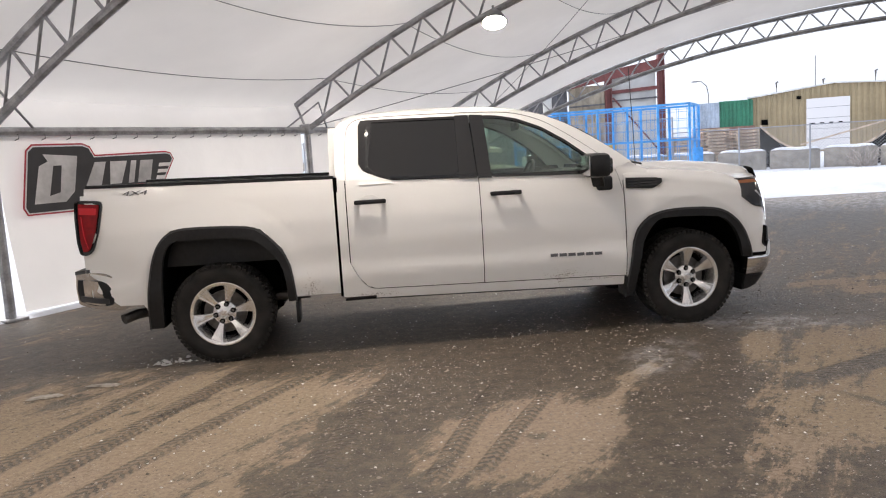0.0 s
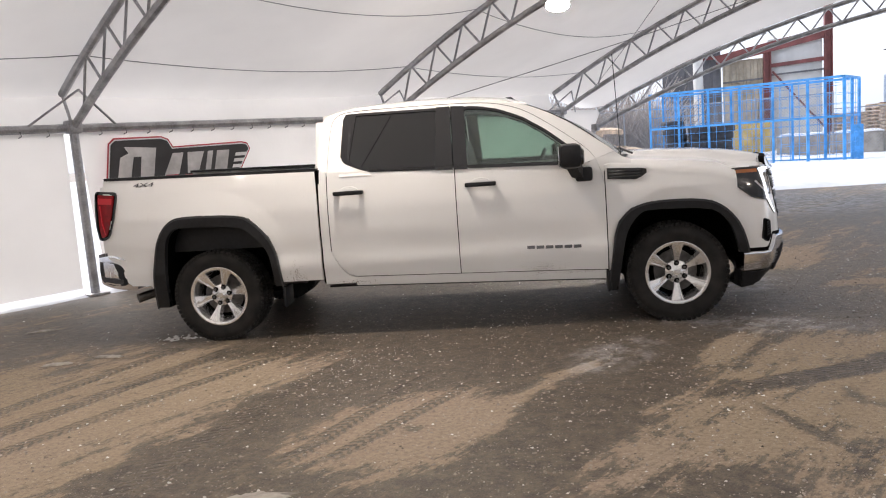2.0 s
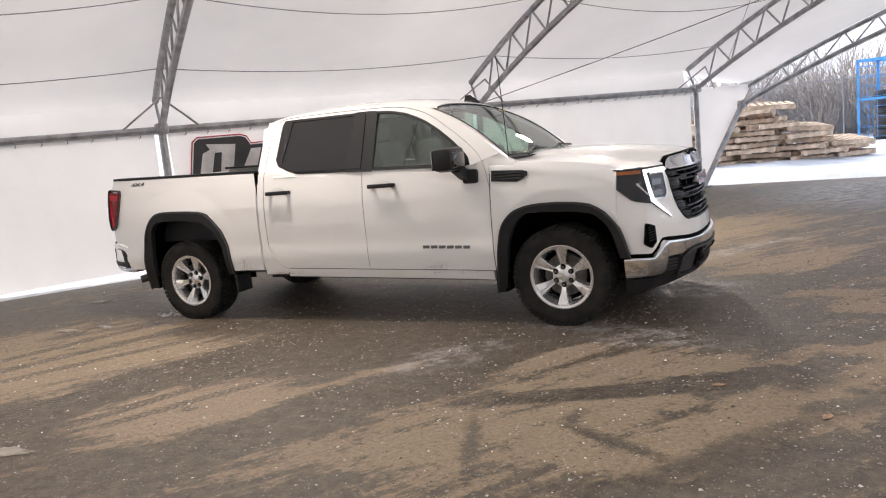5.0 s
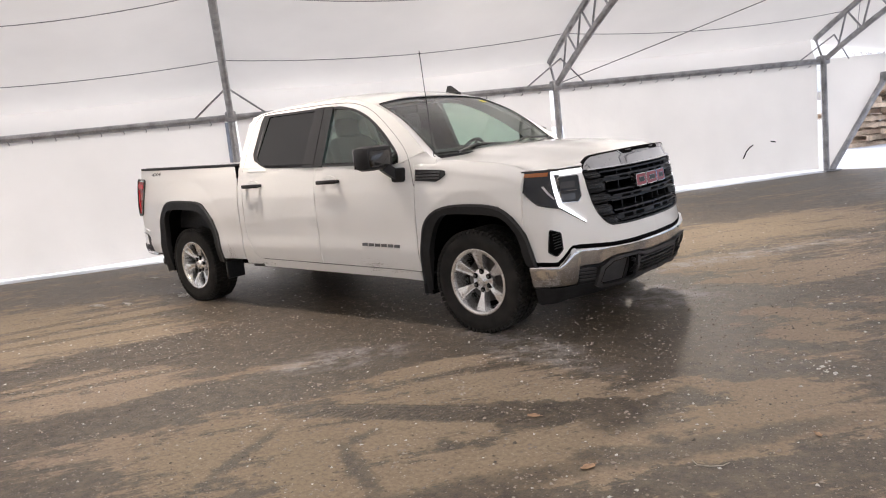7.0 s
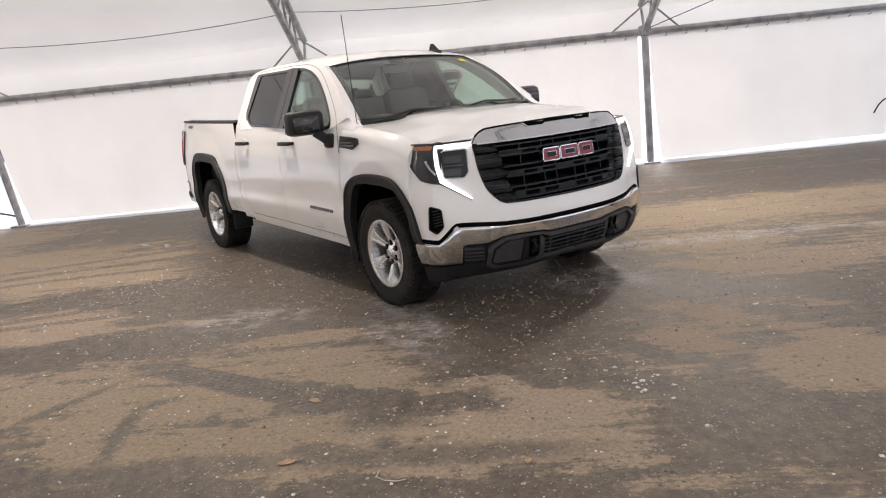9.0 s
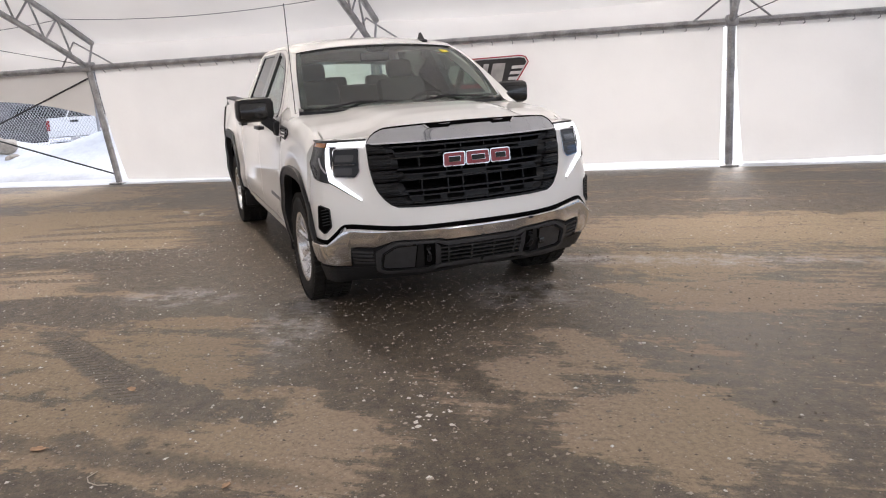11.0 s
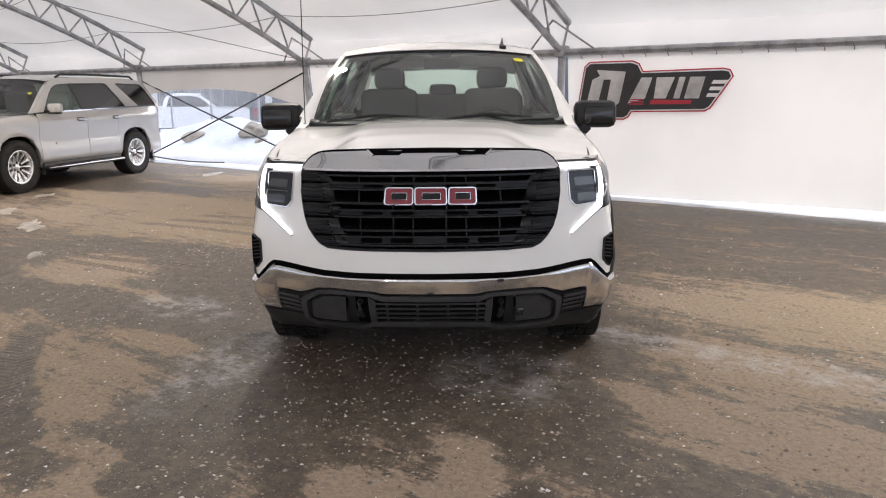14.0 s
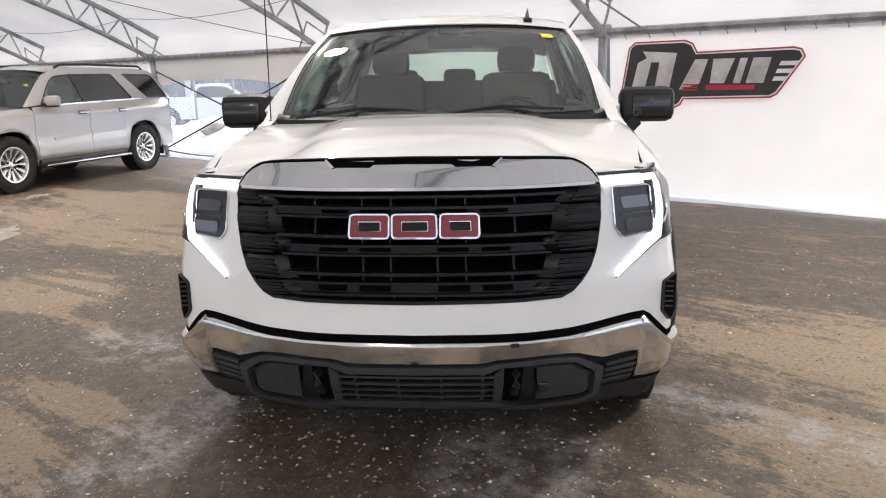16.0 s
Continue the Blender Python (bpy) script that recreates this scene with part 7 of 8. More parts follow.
def pallet(m, label="weathered wooden pallet in an untidy pile"):
    t = thing("pallet", label, "pallet", m, "wooden pallets")
    for i in range(7):
        part("deck_board", PB, WOOD, t, m=pose(-0.51 + 0.17 * i, 0, 0.125))
    for y in (-0.47, 0, 0.47):
        part("stringer", PS, WOOD, t, m=pose(0, y, 0.067))
    for x in (-0.5, 0, 0.5):
        part("base_board", PB, WOOD, t, m=pose(x, 0, 0.011))
    return t


PB = mesh_of("deck_board", box((0, 0, 0), (0.10, 1.0, 0.02)), WOOD)
PS = mesh_of("stringer", box((0, 0, 0), (1.15, 0.045, 0.09)), WOOD)
P0 = pallet(pose(-0.2, 21.3, 0.12, 0, 0, 40))
rng = random.Random(5)
for px, py, n, turn in ((-0.2, 21.3, 9, 38), (0.9, 21.6, 10, 25), (0.6, 22.8, 11, 60), (1.9, 21.9, 6, 20), (2.6, 22.6, 3, 35)):
    for i in range(n):
        if (px, i) == (-0.2, 0):
            continue
        tilt = 0 if i < n - 2 else rng.uniform(-9, 9)
        copy_thing(P0, pose(px + rng.uniform(-0.25, 0.25), py + rng.uniform(-0.2, 0.2), 0.12 + 0.142 * i + (0.06 if i > n - 2 else 0), tilt, rng.uniform(-2, 2) + tilt * 0.6, turn + rng.uniform(-32, 32)))
for px, py, n, turn in ((12.3, 34.6, 13, 15), (13.5, 34.2, 12, 18), (11.2, 35.2, 11, 12)):
    for i in range(n):
        copy_thing(P0, pose(px + rng.uniform(-0.05, 0.05), py, 0.142 * i, 0, 0, turn + rng.uniform(-4, 4)))

# concrete blocks behind the fence, capped with snow
BLK = mesh_of("barrier_block", box((0, 0, 0.40), (1.75, 0.6, 0.80), 0.05), CONCRETE)
BSN = mesh_of("snow_cap", grid(lambda u, v: ((u - 0.5) * 1.7, (v - 0.5) * 0.58, 0.80 + 0.11 * (math.sin(math.pi * u) * math.sin(math.pi * v)) ** 0.4 + 0.02 * math.sin(9 * u)), 12, 6), SNOW)
for i in range(9):
    p = Vector((22.3, 25.6, 0)).lerp(Vector((8.6, 32.0, 0)), i / 8)
    t = thing("barrier_block", "grey concrete barrier block with snow on top", "barrier", pose(p.x, p.y, 0.02, 0, 0, -25), "barrier blocks")
    part("block", BLK, CONCRETE, t)
    part("snow_cap", BSN, SNOW, t)

# curved dark ramps with pale planks
for cx, cy, flip in ((14.6, 32.2, 1), (17.4, 31.0, -1)):
    t = thing("curved_ramp", "dark curved ramp with pale edge boards in the yard", "ramp", pose(cx, cy, 0.75, 0, 0, -25))
    prof = [(flip * (-1.0 + 1.9 * k), 1.05 * (1 - math.sin(math.pi / 2 * k)) ** 1.3) for k in np.linspace(0, 1, 13)]
    part("ramp_skin", thick([[(x, -0.6, z), (x, 0.6, z)] for x, z in prof], [[(x, -0.6, -0.1), (x, 0.6, -0.1)] for x, z in prof]), DARK, t)
    part("edge_board", tube([(x, -0.63, z + 0.03) for x, z in prof], 0.05, 6), WOOD, t)
    part("ramp_stand", box((0, 0, -0.4), (2.0, 1.2, 0.7), 0.02), DARK, t)
tagged(structure("plank", bar((14.9, 31.6, 0.95), (18.4, 29.9, 1.95), 0.25, 0.06), WOOD), "long pale plank leaning over the ramps", "plank")


def siding(a, b, z0, z1, pitch, depth, top=None):
    """Ribbed metal cladding from a to b."""
    a, b = Vector((*a, 0)), Vector((*b, 0))
    L = (b - a).length
    u = (b - a) / L
    n = Vector((u.y, -u.x, 0))
    pts, k = [], 0
    s = 0.0
    while s < L:
        for ds, d in ((0, 0), (0.3, 0), (0.4, depth), (0.9, depth)):
            if s + ds * pitch <= L:
                pts.append((s + ds * pitch, d))
        s += pitch
    rows = [[tuple(a + u * s + n * d + Vector((0, 0, z0))), tuple(a + u * s + n * d + Vector((0, 0, top(s) if top else z1)))] for s, d in pts]
    return thick(rows, [[tuple(Vector(p) - n * 0.15) for p in r] for r in rows])


# red-framed metal building
rb = thing("steel_building", "half-clad metal building with a red steel frame", "building")
part("wall", siding((6.5, 37.6), (8.35, 37.15), 0.0, 4.25, 0.30, 0.04), TANPALE, rb, "weathered tan ribbed cladding")
part("wall", siding((8.35, 37.15), (10.6, 36.6), 0.0, 5.0, 0.9, 0.03), PALEWALL, rb, "pale ribbed cladding")
part("wall", siding((3.9, 38.2), (6.5, 37.6), 0.0, 5.4, 0.35, 0.04), GREYWALL, rb, "dark grey ribbed cladding")
part("girt", bar((8.35, 37.0, 3.85), (10.6, 36.45, 3.95), 0.10, 0.16), REDSTEEL, rb)
part("girt", bar((3.9, 38.0, 4.5), (7.0, 37.35, 4.45), 0.10, 0.14), REDSTEEL, rb)
part("dark_band", bar((6.5, 37.45, 3.3), (8.35, 37.0, 3.35), 0.05, 0.08), GREYWALL, rb)
part("dark_band", bar((8.35, 37.0, 3.45), (10.6, 36.45, 3.5), 0.05, 0.07), GREYWALL, rb)
for x, y, h in ((10.62, 36.35, 6.6), (8.28, 36.95, 4.7)):
    part("column", join(bar((x - 0.13, y, 0), (x - 0.13, y, h), 0.05, 0.25), bar((x + 0.13, y, 0), (x + 0.13, y, h), 0.05, 0.25), bar((x, y, 0), (x, y, h), 0.25, 0.04)), REDSTEEL, rb, "red steel column")
part("rafter", bar((6.2, 37.35, 4.30), (10.7, 36.35, 5.05), 0.15, 0.42), REDSTEEL, rb, "red steel rafter")
part("cross_brace", bar((8.5, 36.95, 3.6), (10.5, 36.4, 1.0), 0.06, 0.08), REDSTEEL, rb)
part("downpipe", tube([(5.4, 37.2, 0), (5.4, 37.2, 5.2)], 0.22, 14), PALEWALL, rb, "thick white pipe")
part("roof", thick([[(3.9, 38.2, 5.4), (6.5, 37.6, 5.4), (8.3, 37.1, 5.4)], [(4.9, 44.6, 6.6), (7.5, 44, 6.6), (9.0, 43.6, 6.6)]], [[(3.9, 38.2, 5.25), (6.5, 37.6, 5.25), (8.3, 37.1, 5.25)], [(4.9, 44.6, 6.45), (7.5, 44, 6.45), (9.0, 43.6, 6.45)]]), GREYWALL, rb)
part("machine", box((7.2, 36.0, 0.8), (2.2, 1.2, 1.4), 0.15), material("yellow_machine", (0.55, 0.38, 0.08), 0.5, var=0.3, scale=2), rb)

# tan warehouse with an overhead door
wh = thing("warehouse", "tan ribbed metal warehouse with a white overhead door", "building")
WA, WB = (21.8, 53.7), (34.8, 47.4)
WL = math.hypot(WB[0] - WA[0], WB[1] - WA[1])
ridge = lambda s: 3.96 + 0.56 * (s / 5.2 if s < 5.2 else 1 - (s - 5.2) / 9.5)
part("wall", siding(WA, WB, 0, 4, 0.34, 0.05, ridge), TAN, wh)
wu = Vector(((WB[0] - WA[0]) / WL, (WB[1] - WA[1]) / WL, 0))
wn_ = Vector((wu.y, -wu.x, 0))
wp = lambda s, z, d=0.0: Vector((*WA, 0)) + wu * s + wn_ * d + Vector((0, 0, z))
part("wall", thick([[wp(0, 0), wp(0, 3.96)], [wp(0, 0, -14), wp(0, 3.96, -14)]], [[wp(0.1, 0), wp(0.1, 3.96)], [wp(0.1, 0, -14), wp(0.1, 3.96, -14)]]), TAN, wh)
part("roof", thick([[wp(-0.15, 3.92, 0.2), wp(-0.15, 3.92, -14)], [wp(5.2, 4.52, 0.2), wp(5.2, 4.52, -14)], [wp(14.5, 3.96, 0.2), wp(14.5, 3.96, -14)]], [[wp(-0.15, 4.02, 0.2), wp(-0.15, 4.02, -14)], [wp(5.2, 4.60, 0.2), wp(5.2, 4.60, -14)], [wp(14.5, 4.04, 0.2), wp(14.5, 4.04, -14)]]), PALEWALL, wh, "snow-pale metal roof edge")
dr = part("overhead_door", thick([[wp(3.55, 0.2, 0.10), wp(3.55, 3.62, 0.10)], [wp(6.15, 0.2, 0.10), wp(6.15, 3.62, 0.10)]], [[wp(3.55, 0.2, 0.02), wp(3.55, 3.62, 0.02)], [wp(6.15, 0.2, 0.02), wp(6.15, 3.62, 0.02)]]), SIGNWHITE, wh, "white overhead door")
for s in (3.95, 4.5, 5.05, 5.6):
    part("door_window", bar(wp(s - 0.12, 1.95, 0.12), wp(s + 0.12, 1.95, 0.12), 0.03, 0.12), DARK, dr)
for z in (0.9, 1.6, 2.3, 3.0):
    part("door_joint", bar(wp(3.55, z, 0.104), wp(6.15, z, 0.104), 0.01, 0.02), GREYWALL, dr)
part("small_window", bar(wp(0.75, 2.25, 0.08), wp(1.15, 2.25, 0.08), 0.06, 0.35), DARK, wh)
part("wall_lamp", box(wp(3.1, 3.75, 0.2), (0.25, 0.25, 0.2), 0.05), DARK, wh)
for s, h in ((1.6, 0.5), (4.6, 0.45), (7.8, 0.75), (10.0, 0.75)):
    part("roof_pipe", tube([wp(s, 4.0, -3), wp(s, 4.55 + h, -3), wp(s + 0.12, 4.6 + h, -3)], 0.07, 8), GREYWALL, wh)
part("roof_mast", tube([wp(4.1, 4.2, -2), wp(4.1, 6.6, -2)], 0.025, 6), GREYWALL, wh)
part("round_tank", moved(tube([(0, 0, 0.2), (0, 0, 2.6)], 0.8, 20), pose(*wp(10.2, 0.9, 3.0))), material("rust_tank", (0.20, 0.11, 0.07), 0.7, var=0.5, scale=2), wh)

# shipping containers
def container(c, size, mat, label, turn):
    t = thing("shipping_container", label, "container", pose(*c, 0, 0, turn), "containers")
    sx, sy, sz = size
    for s in (-1, 1):
        part("side", siding((-sx / 2, s * sy / 2), (sx / 2, s * sy / 2), 0.0, sz, 0.28, 0.04 * (-s)), mat, t)
    part("end", siding((-sx / 2, sy / 2), (-sx / 2, -sy / 2), 0.0, sz, 0.28, -0.03), mat, t)
    part("top", box((0, 0, sz), (sx, sy, 0.06), 0.02), mat, t)
    for x in (-1, 1):
        for y in (-1, 1):
            part("corner_post", bar((x * sx / 2, y * sy / 2, 0), (x * sx / 2, y * sy / 2, sz), 0.12, 0.12), mat, t)


container((21.35, 55.0, 2.1), (2.1, 2.6, 1.75), GREEN, "green corrugated shipping container on top of another", -22)
container((19.65, 55.65, 2.1), (1.4, 2.6, 1.70), GREYBLUE, "grey-blue corrugated shipping container beside a green one", -22)
container((20.6, 55.3, 0.0), (4.0, 2.6, 2.08), material("rust_container_paint", (0.25, 0.14, 0.11), 0.6, var=0.4, scale=1), "rusty red shipping container under two others", -22)

# street lamp far off
sl = thing("street_lamp", "tall grey street lamp with a bent arm far off", "street lamp", pose(24.0, 68.0, 0))
part("pole", tube([(0, 0, 0), (0, 0, 5.2), (-0.15, 0, 5.9), (-0.6, 0, 6.3), (-1.0, 0, 6.35)], 0.035, 8), GREYWALL, sl)
part("lamp_head", box((-1.2, 0, 6.32), (0.5, 0.2, 0.1), 0.04), GREYWALL, sl)


# bare winter bushes
def bush(x, y, z, h, spread, n, seed):
    r = random.Random(seed)
    V, F = [], []
    for i in range(n):
        a, l = r.uniform(0, 6.283), h * r.uniform(0.45, 1.0)
        d = Vector((math.cos(a) * spread * r.uniform(0.1, 0.6), math.sin(a) * spread * r.uniform(0.1, 0.6), 1.0)).normalized()
        p = Vector((math.cos(a) * 0.25 * spread * r.random(), math.sin(a) * 0.25 * spread * r.random(), 0))
        pts = [p.copy()]
        for k in range(4):
            d = (d + Vector((r.uniform(-0.3, 0.3), r.uniform(-0.3, 0.3), r.uniform(-0.12, 0.1)))).normalized()
            p = p + d * l / 4
            pts.append(p.copy())
        for q in range(3):
            o = len(V)
            if q == 0:
                pc = tube(pts, 0.015, 3)
            else:
                b = pts[r.randint(1, 3)]
                e = b + (d + Vector((r.uniform(-1, 1), r.uniform(-1, 1), r.uniform(-0.1, 0.6)))).normalized() * l * 0.35
                pc = tube([b, (b + e) / 2 + Vector((0, 0, 0.03)), e], 0.010, 3)
            V += pc[0]
            F += [tuple(i + o for i in f) for f in pc[1]]
    t = thing("bare_bush", "leafless brown winter bush by the fence", "bush", pose(x, y, z), "bare bushes")
    tagged(part("twig_mass", (V, F), TWIG, t, "", None, False, False), kind="stuff")


for i, (x, y, h, s, n) in enumerate(((-1.2, 36.2, 3.8, 1.9, 220), (0.6, 35.8, 3.6, 1.8, 220), (2.0, 35.6, 4.4, 1.9, 240), (3.2, 35.0, 3.4, 1.5, 180), (-3.2, 37.2, 4.2, 1.9, 220), (1.2, 33.9, 1.8, 1.2, 80), (15.6, 28.2, 0.9, 1.2, 60), (17.2, 27.2, 1.0, 1.4, 70), (19.0, 26.6, 0.9, 1.2, 60))):
    bush(x, y, 0, h, s, n, 11 + i)


# pickups parked behind the fence
def far_pickup(m, mat, label):
    t = thing("parked_pickup", label, "pickup truck", m, "pickups in the yard")
    lo, rx = arched([(-0.46, 0.35), (-0.40, 0.70), (-0.22, 0.90), (0, 0.94), (0.22, 0.90), (0.40, 0.70), (0.46, 0.35)], -1.75, 0.45)
    lo2, fx = arched([(-0.46, 0.35), (-0.40, 0.70), (-0.22, 0.90), (0, 0.94), (0.22, 0.90), (0.40, 0.70), (0.46, 0.35)], 1.75, 0.45)
    for s in (-1, 1):
        F = lambda x, z, d: (x, s * (0.95 + d - 0.04 * abs(z - 0.9)), z)
        part("bed_side", panel(columns(-2.75, -0.85, rx, 0.2), lo, 1.32, 4, F, -0.05, 0), mat, t)
        part("cab_side", panel(columns(-0.83, 1.2, (), 0.3), 0.45, 1.30, 4, F, -0.05, 0), mat, t)
        part("fender", panel(columns(1.2, 2.7, fx, 0.2), lo2, lambda x: 1.25 - 0.04 * (x - 1.2), 4, F, -0.05, 0), mat, t)
        H = lambda x, z, d: (x, s * (0.92 + d - 0.24 * (z - 1.3) / 0.5), z)
        part("cab_frame", strip(smoothed([(-0.85, 1.30), (-0.75, 1.75), (-0.5, 1.84), (0.5, 1.82), (0.85, 1.70), (1.35, 1.30)], 1), smoothed([(-0.68, 1.32), (-0.6, 1.70), (-0.4, 1.76), (0.45, 1.75), (0.70, 1.66), (1.12, 1.32)], 1), H, -0.05, 0.0, 30, 1), mat, t)
        part("side_window", plate([(-0.66, 1.31), (1.1, 1.31), (0.68, 1.67), (0.45, 1.755), (-0.4, 1.765), (-0.58, 1.70)], H, -0.02, -0.01), GLOSSBLACK, t)
        part("tail_lamp", panel([-2.80, -2.66], 0.90, 1.25, 2, F, -0.1, 0.01), RED, t)
        for ax in (-1.75, 1.75):
            w = part("wheel", lathe([(0.24, 0.09), (0.30, 0.13), (0.39, 0.10), (0.39, -0.10), (0.30, -0.13), (0.24, -0.09)], 28), RUBBER, t, "", pose(ax, s * 0.84, 0.39))
            part("rim", lathe([(0.0, -0.06 * 1), (0.10, -0.06), (0.24, -0.09), (0.24, 0.09), (0.0, 0.06)], 20), ALLOY, w)
    part("tailgate", panel(np.linspace(-0.88, 0.88, 5), 0.68, 1.34, 4, lambda y, z, d: (-2.78 - d, y, z), -0.05, 0), mat, t)
    part("tailgate_handle", box((-2.80, 0, 1.20), (0.02, 0.28, 0.08), 0.01), PLASTIC, t)
    part("rear_bumper", box((-2.85, 0, 0.58), (0.16, 1.85, 0.17), 0.03), CHROME, t)
    part("plate_bar", box((-2.94, 0.0, 0.60), (0.01, 0.32, 0.12), 0.003), SIGNPALE, t)
    part("roof", grid(lambda u, v: (-0.74 + 1.4 * u, (2 * v - 1) * 0.69, 1.80 + 0.05 * (1 - (2 * v - 1) ** 2) + 0.03 * math.sin(math.pi * u)), 6, 6), mat, t)
    part("hood", grid(lambda u, v: (1.25 + 1.45 * u, (2 * v - 1) * 0.90, 1.27 - 0.09 * u * u + 0.03 * (1 - (2 * v - 1) ** 2)), 6, 6), mat, t)
    part("windscreen", grid(lambda u, v: (1.35 - 0.65 * v, (2 * u - 1) * (0.86 - 0.18 * v), 1.29 + 0.52 * v), 4, 4), GLOSSBLACK, t)
    part("rear_window", grid(lambda u, v: (-0.83 + 0.09 * v, (2 * u - 1) * (0.86 - 0.18 * v), 1.32 + 0.46 * v), 4, 4), GLOSSBLACK, t)
    part("underbody", join(box((0, 0, 0.55), (5.2, 1.5, 0.3), 0.03), box((2.66, 0, 0.85), (0.1, 1.75, 0.8), 0.04), box((-1.8, 0, 0.9), (1.8, 1.7, 0.06), 0.01)), DARK, t)


WHITE2 = material("white_fleet_paint", (0.74, 0.75, 0.77), 0.35, coat=0.8, bump=0.02, bump_scale=900)
CHARCOAL = material("charcoal_paint", (0.045, 0.047, 0.055), 0.3, metal=0.3, coat=1.0, bump=0.02, bump_scale=900)
far_pickup(pose(-25.2, 1.0, -0.45, 0, 0, 172), WHITE2, "white pickup parked tail on behind the fence")
far_pickup(pose(-25.9, -1.3, -0.45, 0, 0, 98), CHARCOAL, "charcoal pickup parked side on behind the fence")
far_pickup(pose(-25.4, -7.2, -0.42, 0, 0, 105), WHITE2, "white crew cab pickup parked side on behind the fence")
yb = thing("yard_building", "grey metal building far behind the parked pickups", "building")
part("wall", siding((-46, -34), (-30, 22), -0.5, 4.6, 0.5, 0.05), GREYWALL, yb)
for i in range(6):
    part("wall_column", bar((-43.5 + 2.4 * i, -25 + 8.4 * i, -0.5), (-43.5 + 2.4 * i, -25 + 8.4 * i, 4.6), 0.4, 0.4), PALEWALL, yb)

# snow-dusted stones in the bank
for i, (a, b, r) in enumerate(((-9.9, 2.7, 0.30), (-9.3, 2.4, 0.16), (-11.6, 2.2, 0.22))):
    bm = bmesh.new()
    bmesh.ops.create_icosphere(bm, subdivisions=3, radius=r)
    for v in bm.verts:
        v.co *= 1 + 0.9 * noise.noise(v.co * 4.1 + Vector((i, 0, 0)))
        v.co.z *= 0.6
    me = bpy.data.meshes.new("boulder")
    bm.to_mesh(me)
    bm.free()
    me.materials.append(CONCRETE)
    o = new("boulder", me)
    x, y, _ = TENT @ Vector((a, b, 0))
    o.matrix_basis = pose(x, y, snow_height(x, y) + r * 0.12)
    tagged(o, "grey boulder half sunk in the snow bank", "stone", "boulders")

# ---- grit on the dirt: loose stones and crumbs of snow ----
def scatter(name, n, seed, rmin, rmax, area, mat, label, category):
    r = random.Random(seed)
    V, F = [], []
    for i in range(n):
        x, y = area(r)
        a, b = tent_xy(x, y)
        if b > -0.2:
            continue
        s = rmin + (rmax - rmin) * r.random() ** 3
        o = len(V)
        w = r.uniform(0, 6.28)
        c, d = math.cos(w), math.sin(w)
        k = [r.uniform(0.6, 1.3) for _ in range(6)]
        for px, py, pz in ((k[0], 0, 0.1), (0, k[1], 0.1), (-k[2] * 1.4, 0, 0.15), (0, -k[3], 0.1), (0.15, 0.1, 0.75 * k[4]), (-0.5, -0.1, 0.6 * k[5])):
            V.append((x + s * (px * c - py * d), y + s * (px * d + py * c), s * pz))
        F += [tuple(o + j for j in f) for f in ((0, 1, 4), (1, 5, 4), (1, 2, 5), (2, 3, 5), (3, 4, 5), (3, 0, 4))]
    ob = new(name, mesh_of(name, (V, F), mat, False, False))
    return tagged(ob, label, category, kind="stuff")


def near(r):
    return r.gauss(1.8, 3.0), r.gauss(5.8, 3.2)


PEBBLE = material("grey_pebbles", (0.22, 0.19, 0.16), 0.85, var=0.5, scale=3, tint=(0.34, 0.30, 0.26))
ICE = material("crumbs_of_snow", (0.66, 0.65, 0.62), 0.6, var=0.2, scale=5)
scatter("loose_grit", 24000, 3, 0.003, 0.012, near, PEBBLE, "loose grey and brown grit over the dirt", "gravel")
scatter("snow_crumbs", 3000, 4, 0.002, 0.011, near, ICE, "small pale crumbs of snow and salt on the dirt", "snow crumbs")
scatter("snow_crumbs", 26, 8, 0.005, 0.018, lambda r: (r.gauss(4.22, 0.14), r.gauss(6.46, 0.07)), ICE, "cluster of white snow crumbs on the dirt", "snow crumbs")
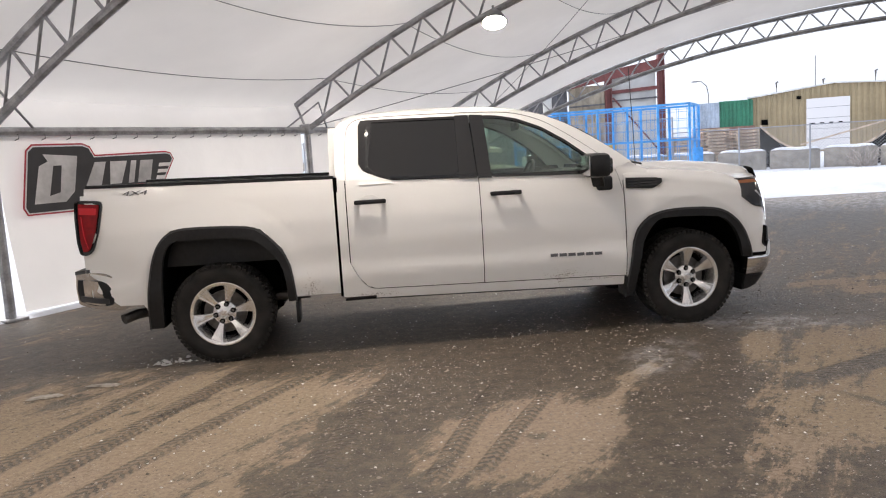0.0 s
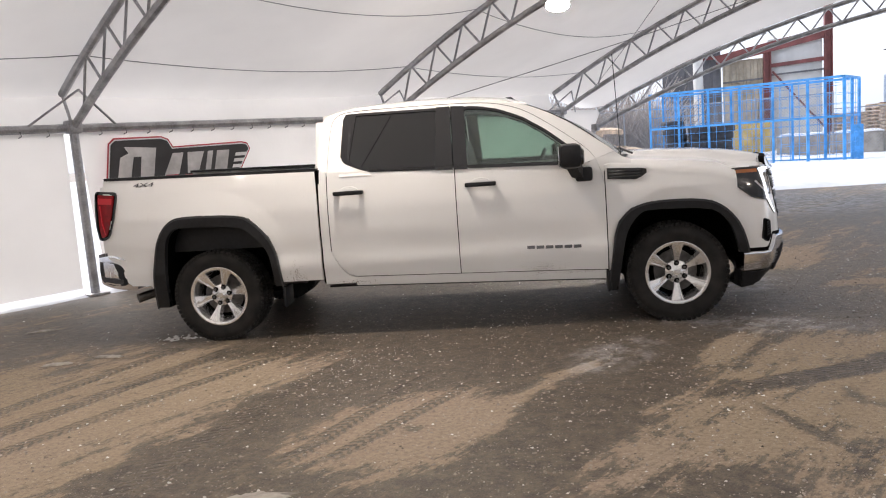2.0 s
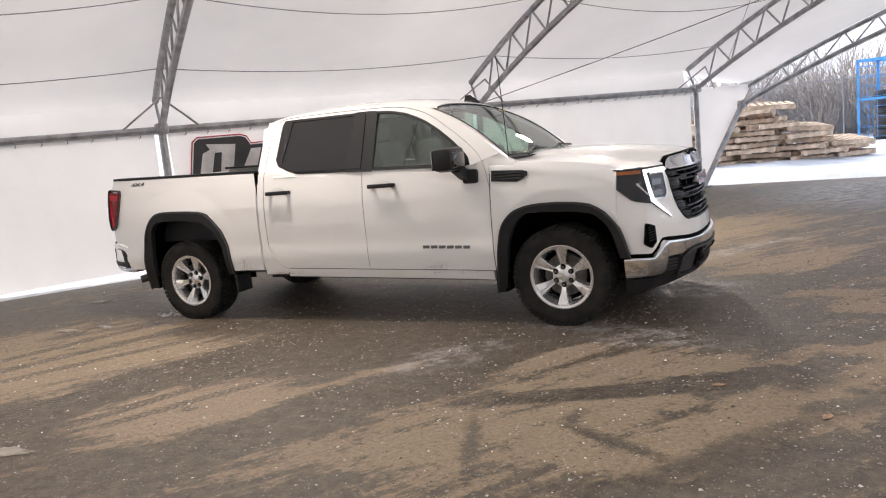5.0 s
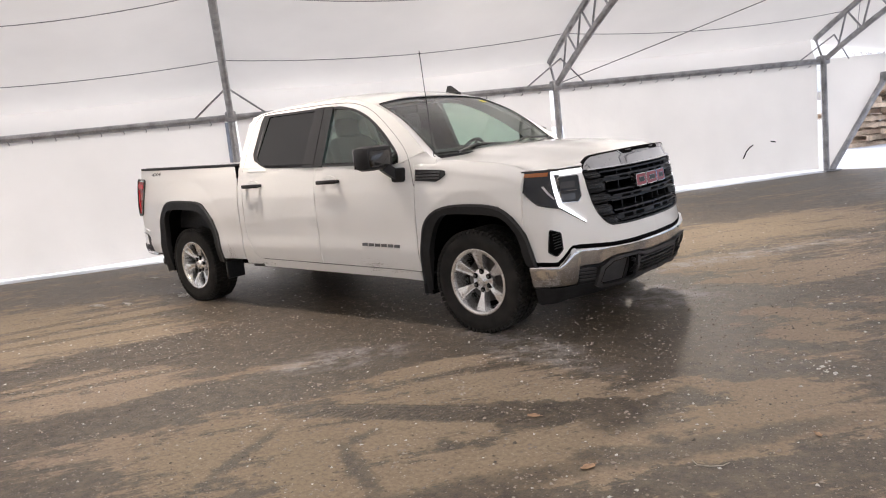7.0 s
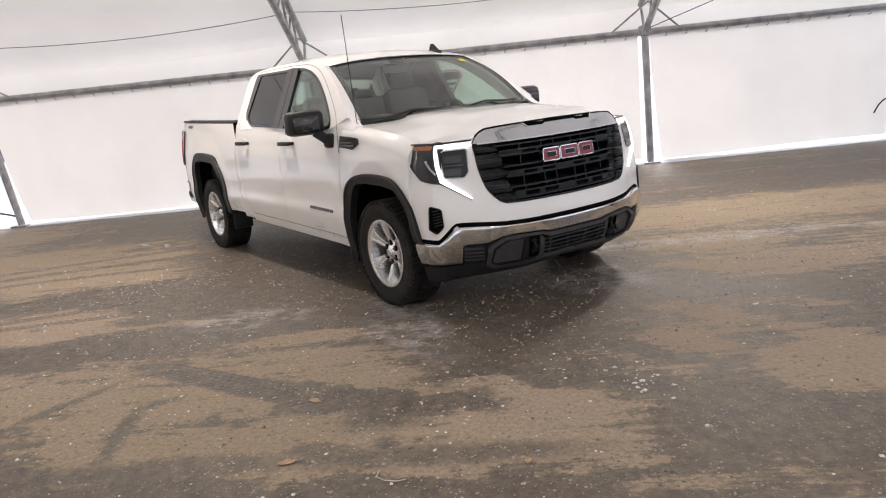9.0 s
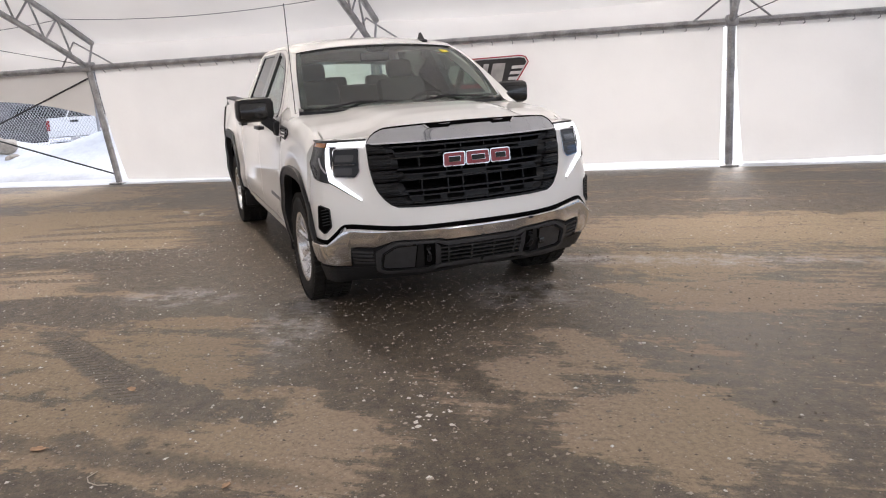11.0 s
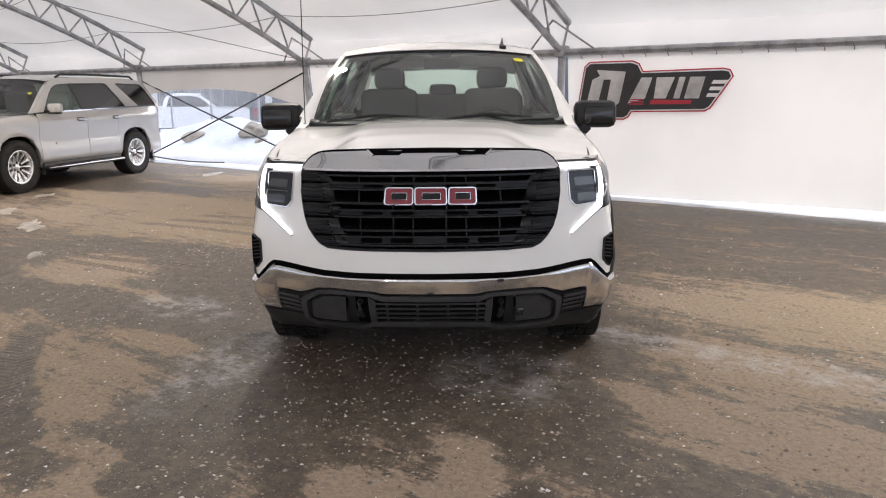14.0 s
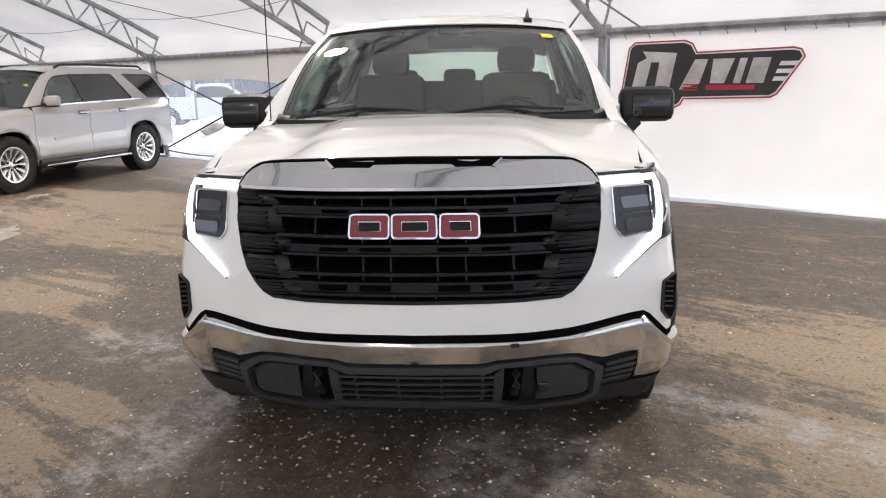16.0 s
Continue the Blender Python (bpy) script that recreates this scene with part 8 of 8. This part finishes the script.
scatter("snow_crumbs", 50, 9, 0.008, 0.03, lambda r: (r.gauss(-2.18, 0.08), r.gauss(5.86, 0.06)), ICE, "crumbled lump of snow by the rear wheel", "snow crumbs")

scatter("snow_crumbs", 260, 14, 0.003, 0.008, lambda r: (r.gauss(-0.3, 0.25), r.gauss(4.85, 0.5)), ICE, "pale frozen grit in a dark wheel track", "snow crumbs")
scatter("snow_crumbs", 450, 15, 0.0025, 0.008, lambda r: (r.gauss(2.9, 0.8), r.gauss(7.1, 1.0)), ICE, "pale frozen grit on dark wet dirt", "snow crumbs")

# dead leaves and a bent straw dropped on the dirt
LEAF = material("dead_leaf", (0.42, 0.27, 0.17), 0.85, var=0.4, scale=30)
STRAW = material("pale_straw", (0.46, 0.42, 0.36), 0.8, var=0.2, scale=40)


def fallen_leaf(x, y, a, s):
    t = thing("fallen_leaf", "curled dry brown leaf lying on the dirt", "leaf", pose(x, y, 0.0, 0, 0, a), "fallen leaves")
    rim = [(math.cos(k), 0.55 * math.sin(k) * (1.0 + 0.25 * math.sin(5 * k))) for k in np.linspace(0, 2 * math.pi, 15)[:-1]]
    top = [(s * px, s * py, 0.004 + 0.010 * abs(py) + s * 0.12 * px * px) for px, py in rim]
    low = [(px, py, pz - 0.002) for px, py, pz in top]
    n = len(top)
    F = [tuple(range(n)), tuple(range(2 * n - 1, n - 1, -1))] + [(i, (i + 1) % n, n + (i + 1) % n, n + i) for i in range(n)]
    part("blade", [top + low, F], LEAF, t)
    part("stalk", tube([(s, 0, 0.012), (s * 1.35, 0.2 * s, 0.006)], 0.0015, 5), LEAF, t)


for lx, ly, la, ls in ((3.33, 5.08, 20, 0.034), (3.90, 4.75, 70, 0.036), (4.55, 5.55, 140, 0.022)):
    fallen_leaf(lx, ly, la, ls)
st_ = thing("straw", "bent pale straw lying on the dirt", "straw", pose(4.30, 5.05, 0.0, 0, 0, 30))
part("stem", tube([(-0.07, 0.03, 0.004), (-0.05, -0.02, 0.006), (0.0, -0.035, 0.008), (0.05, -0.02, 0.006), (0.075, 0.01, 0.004)], 0.0022, 6), STRAW, st_)
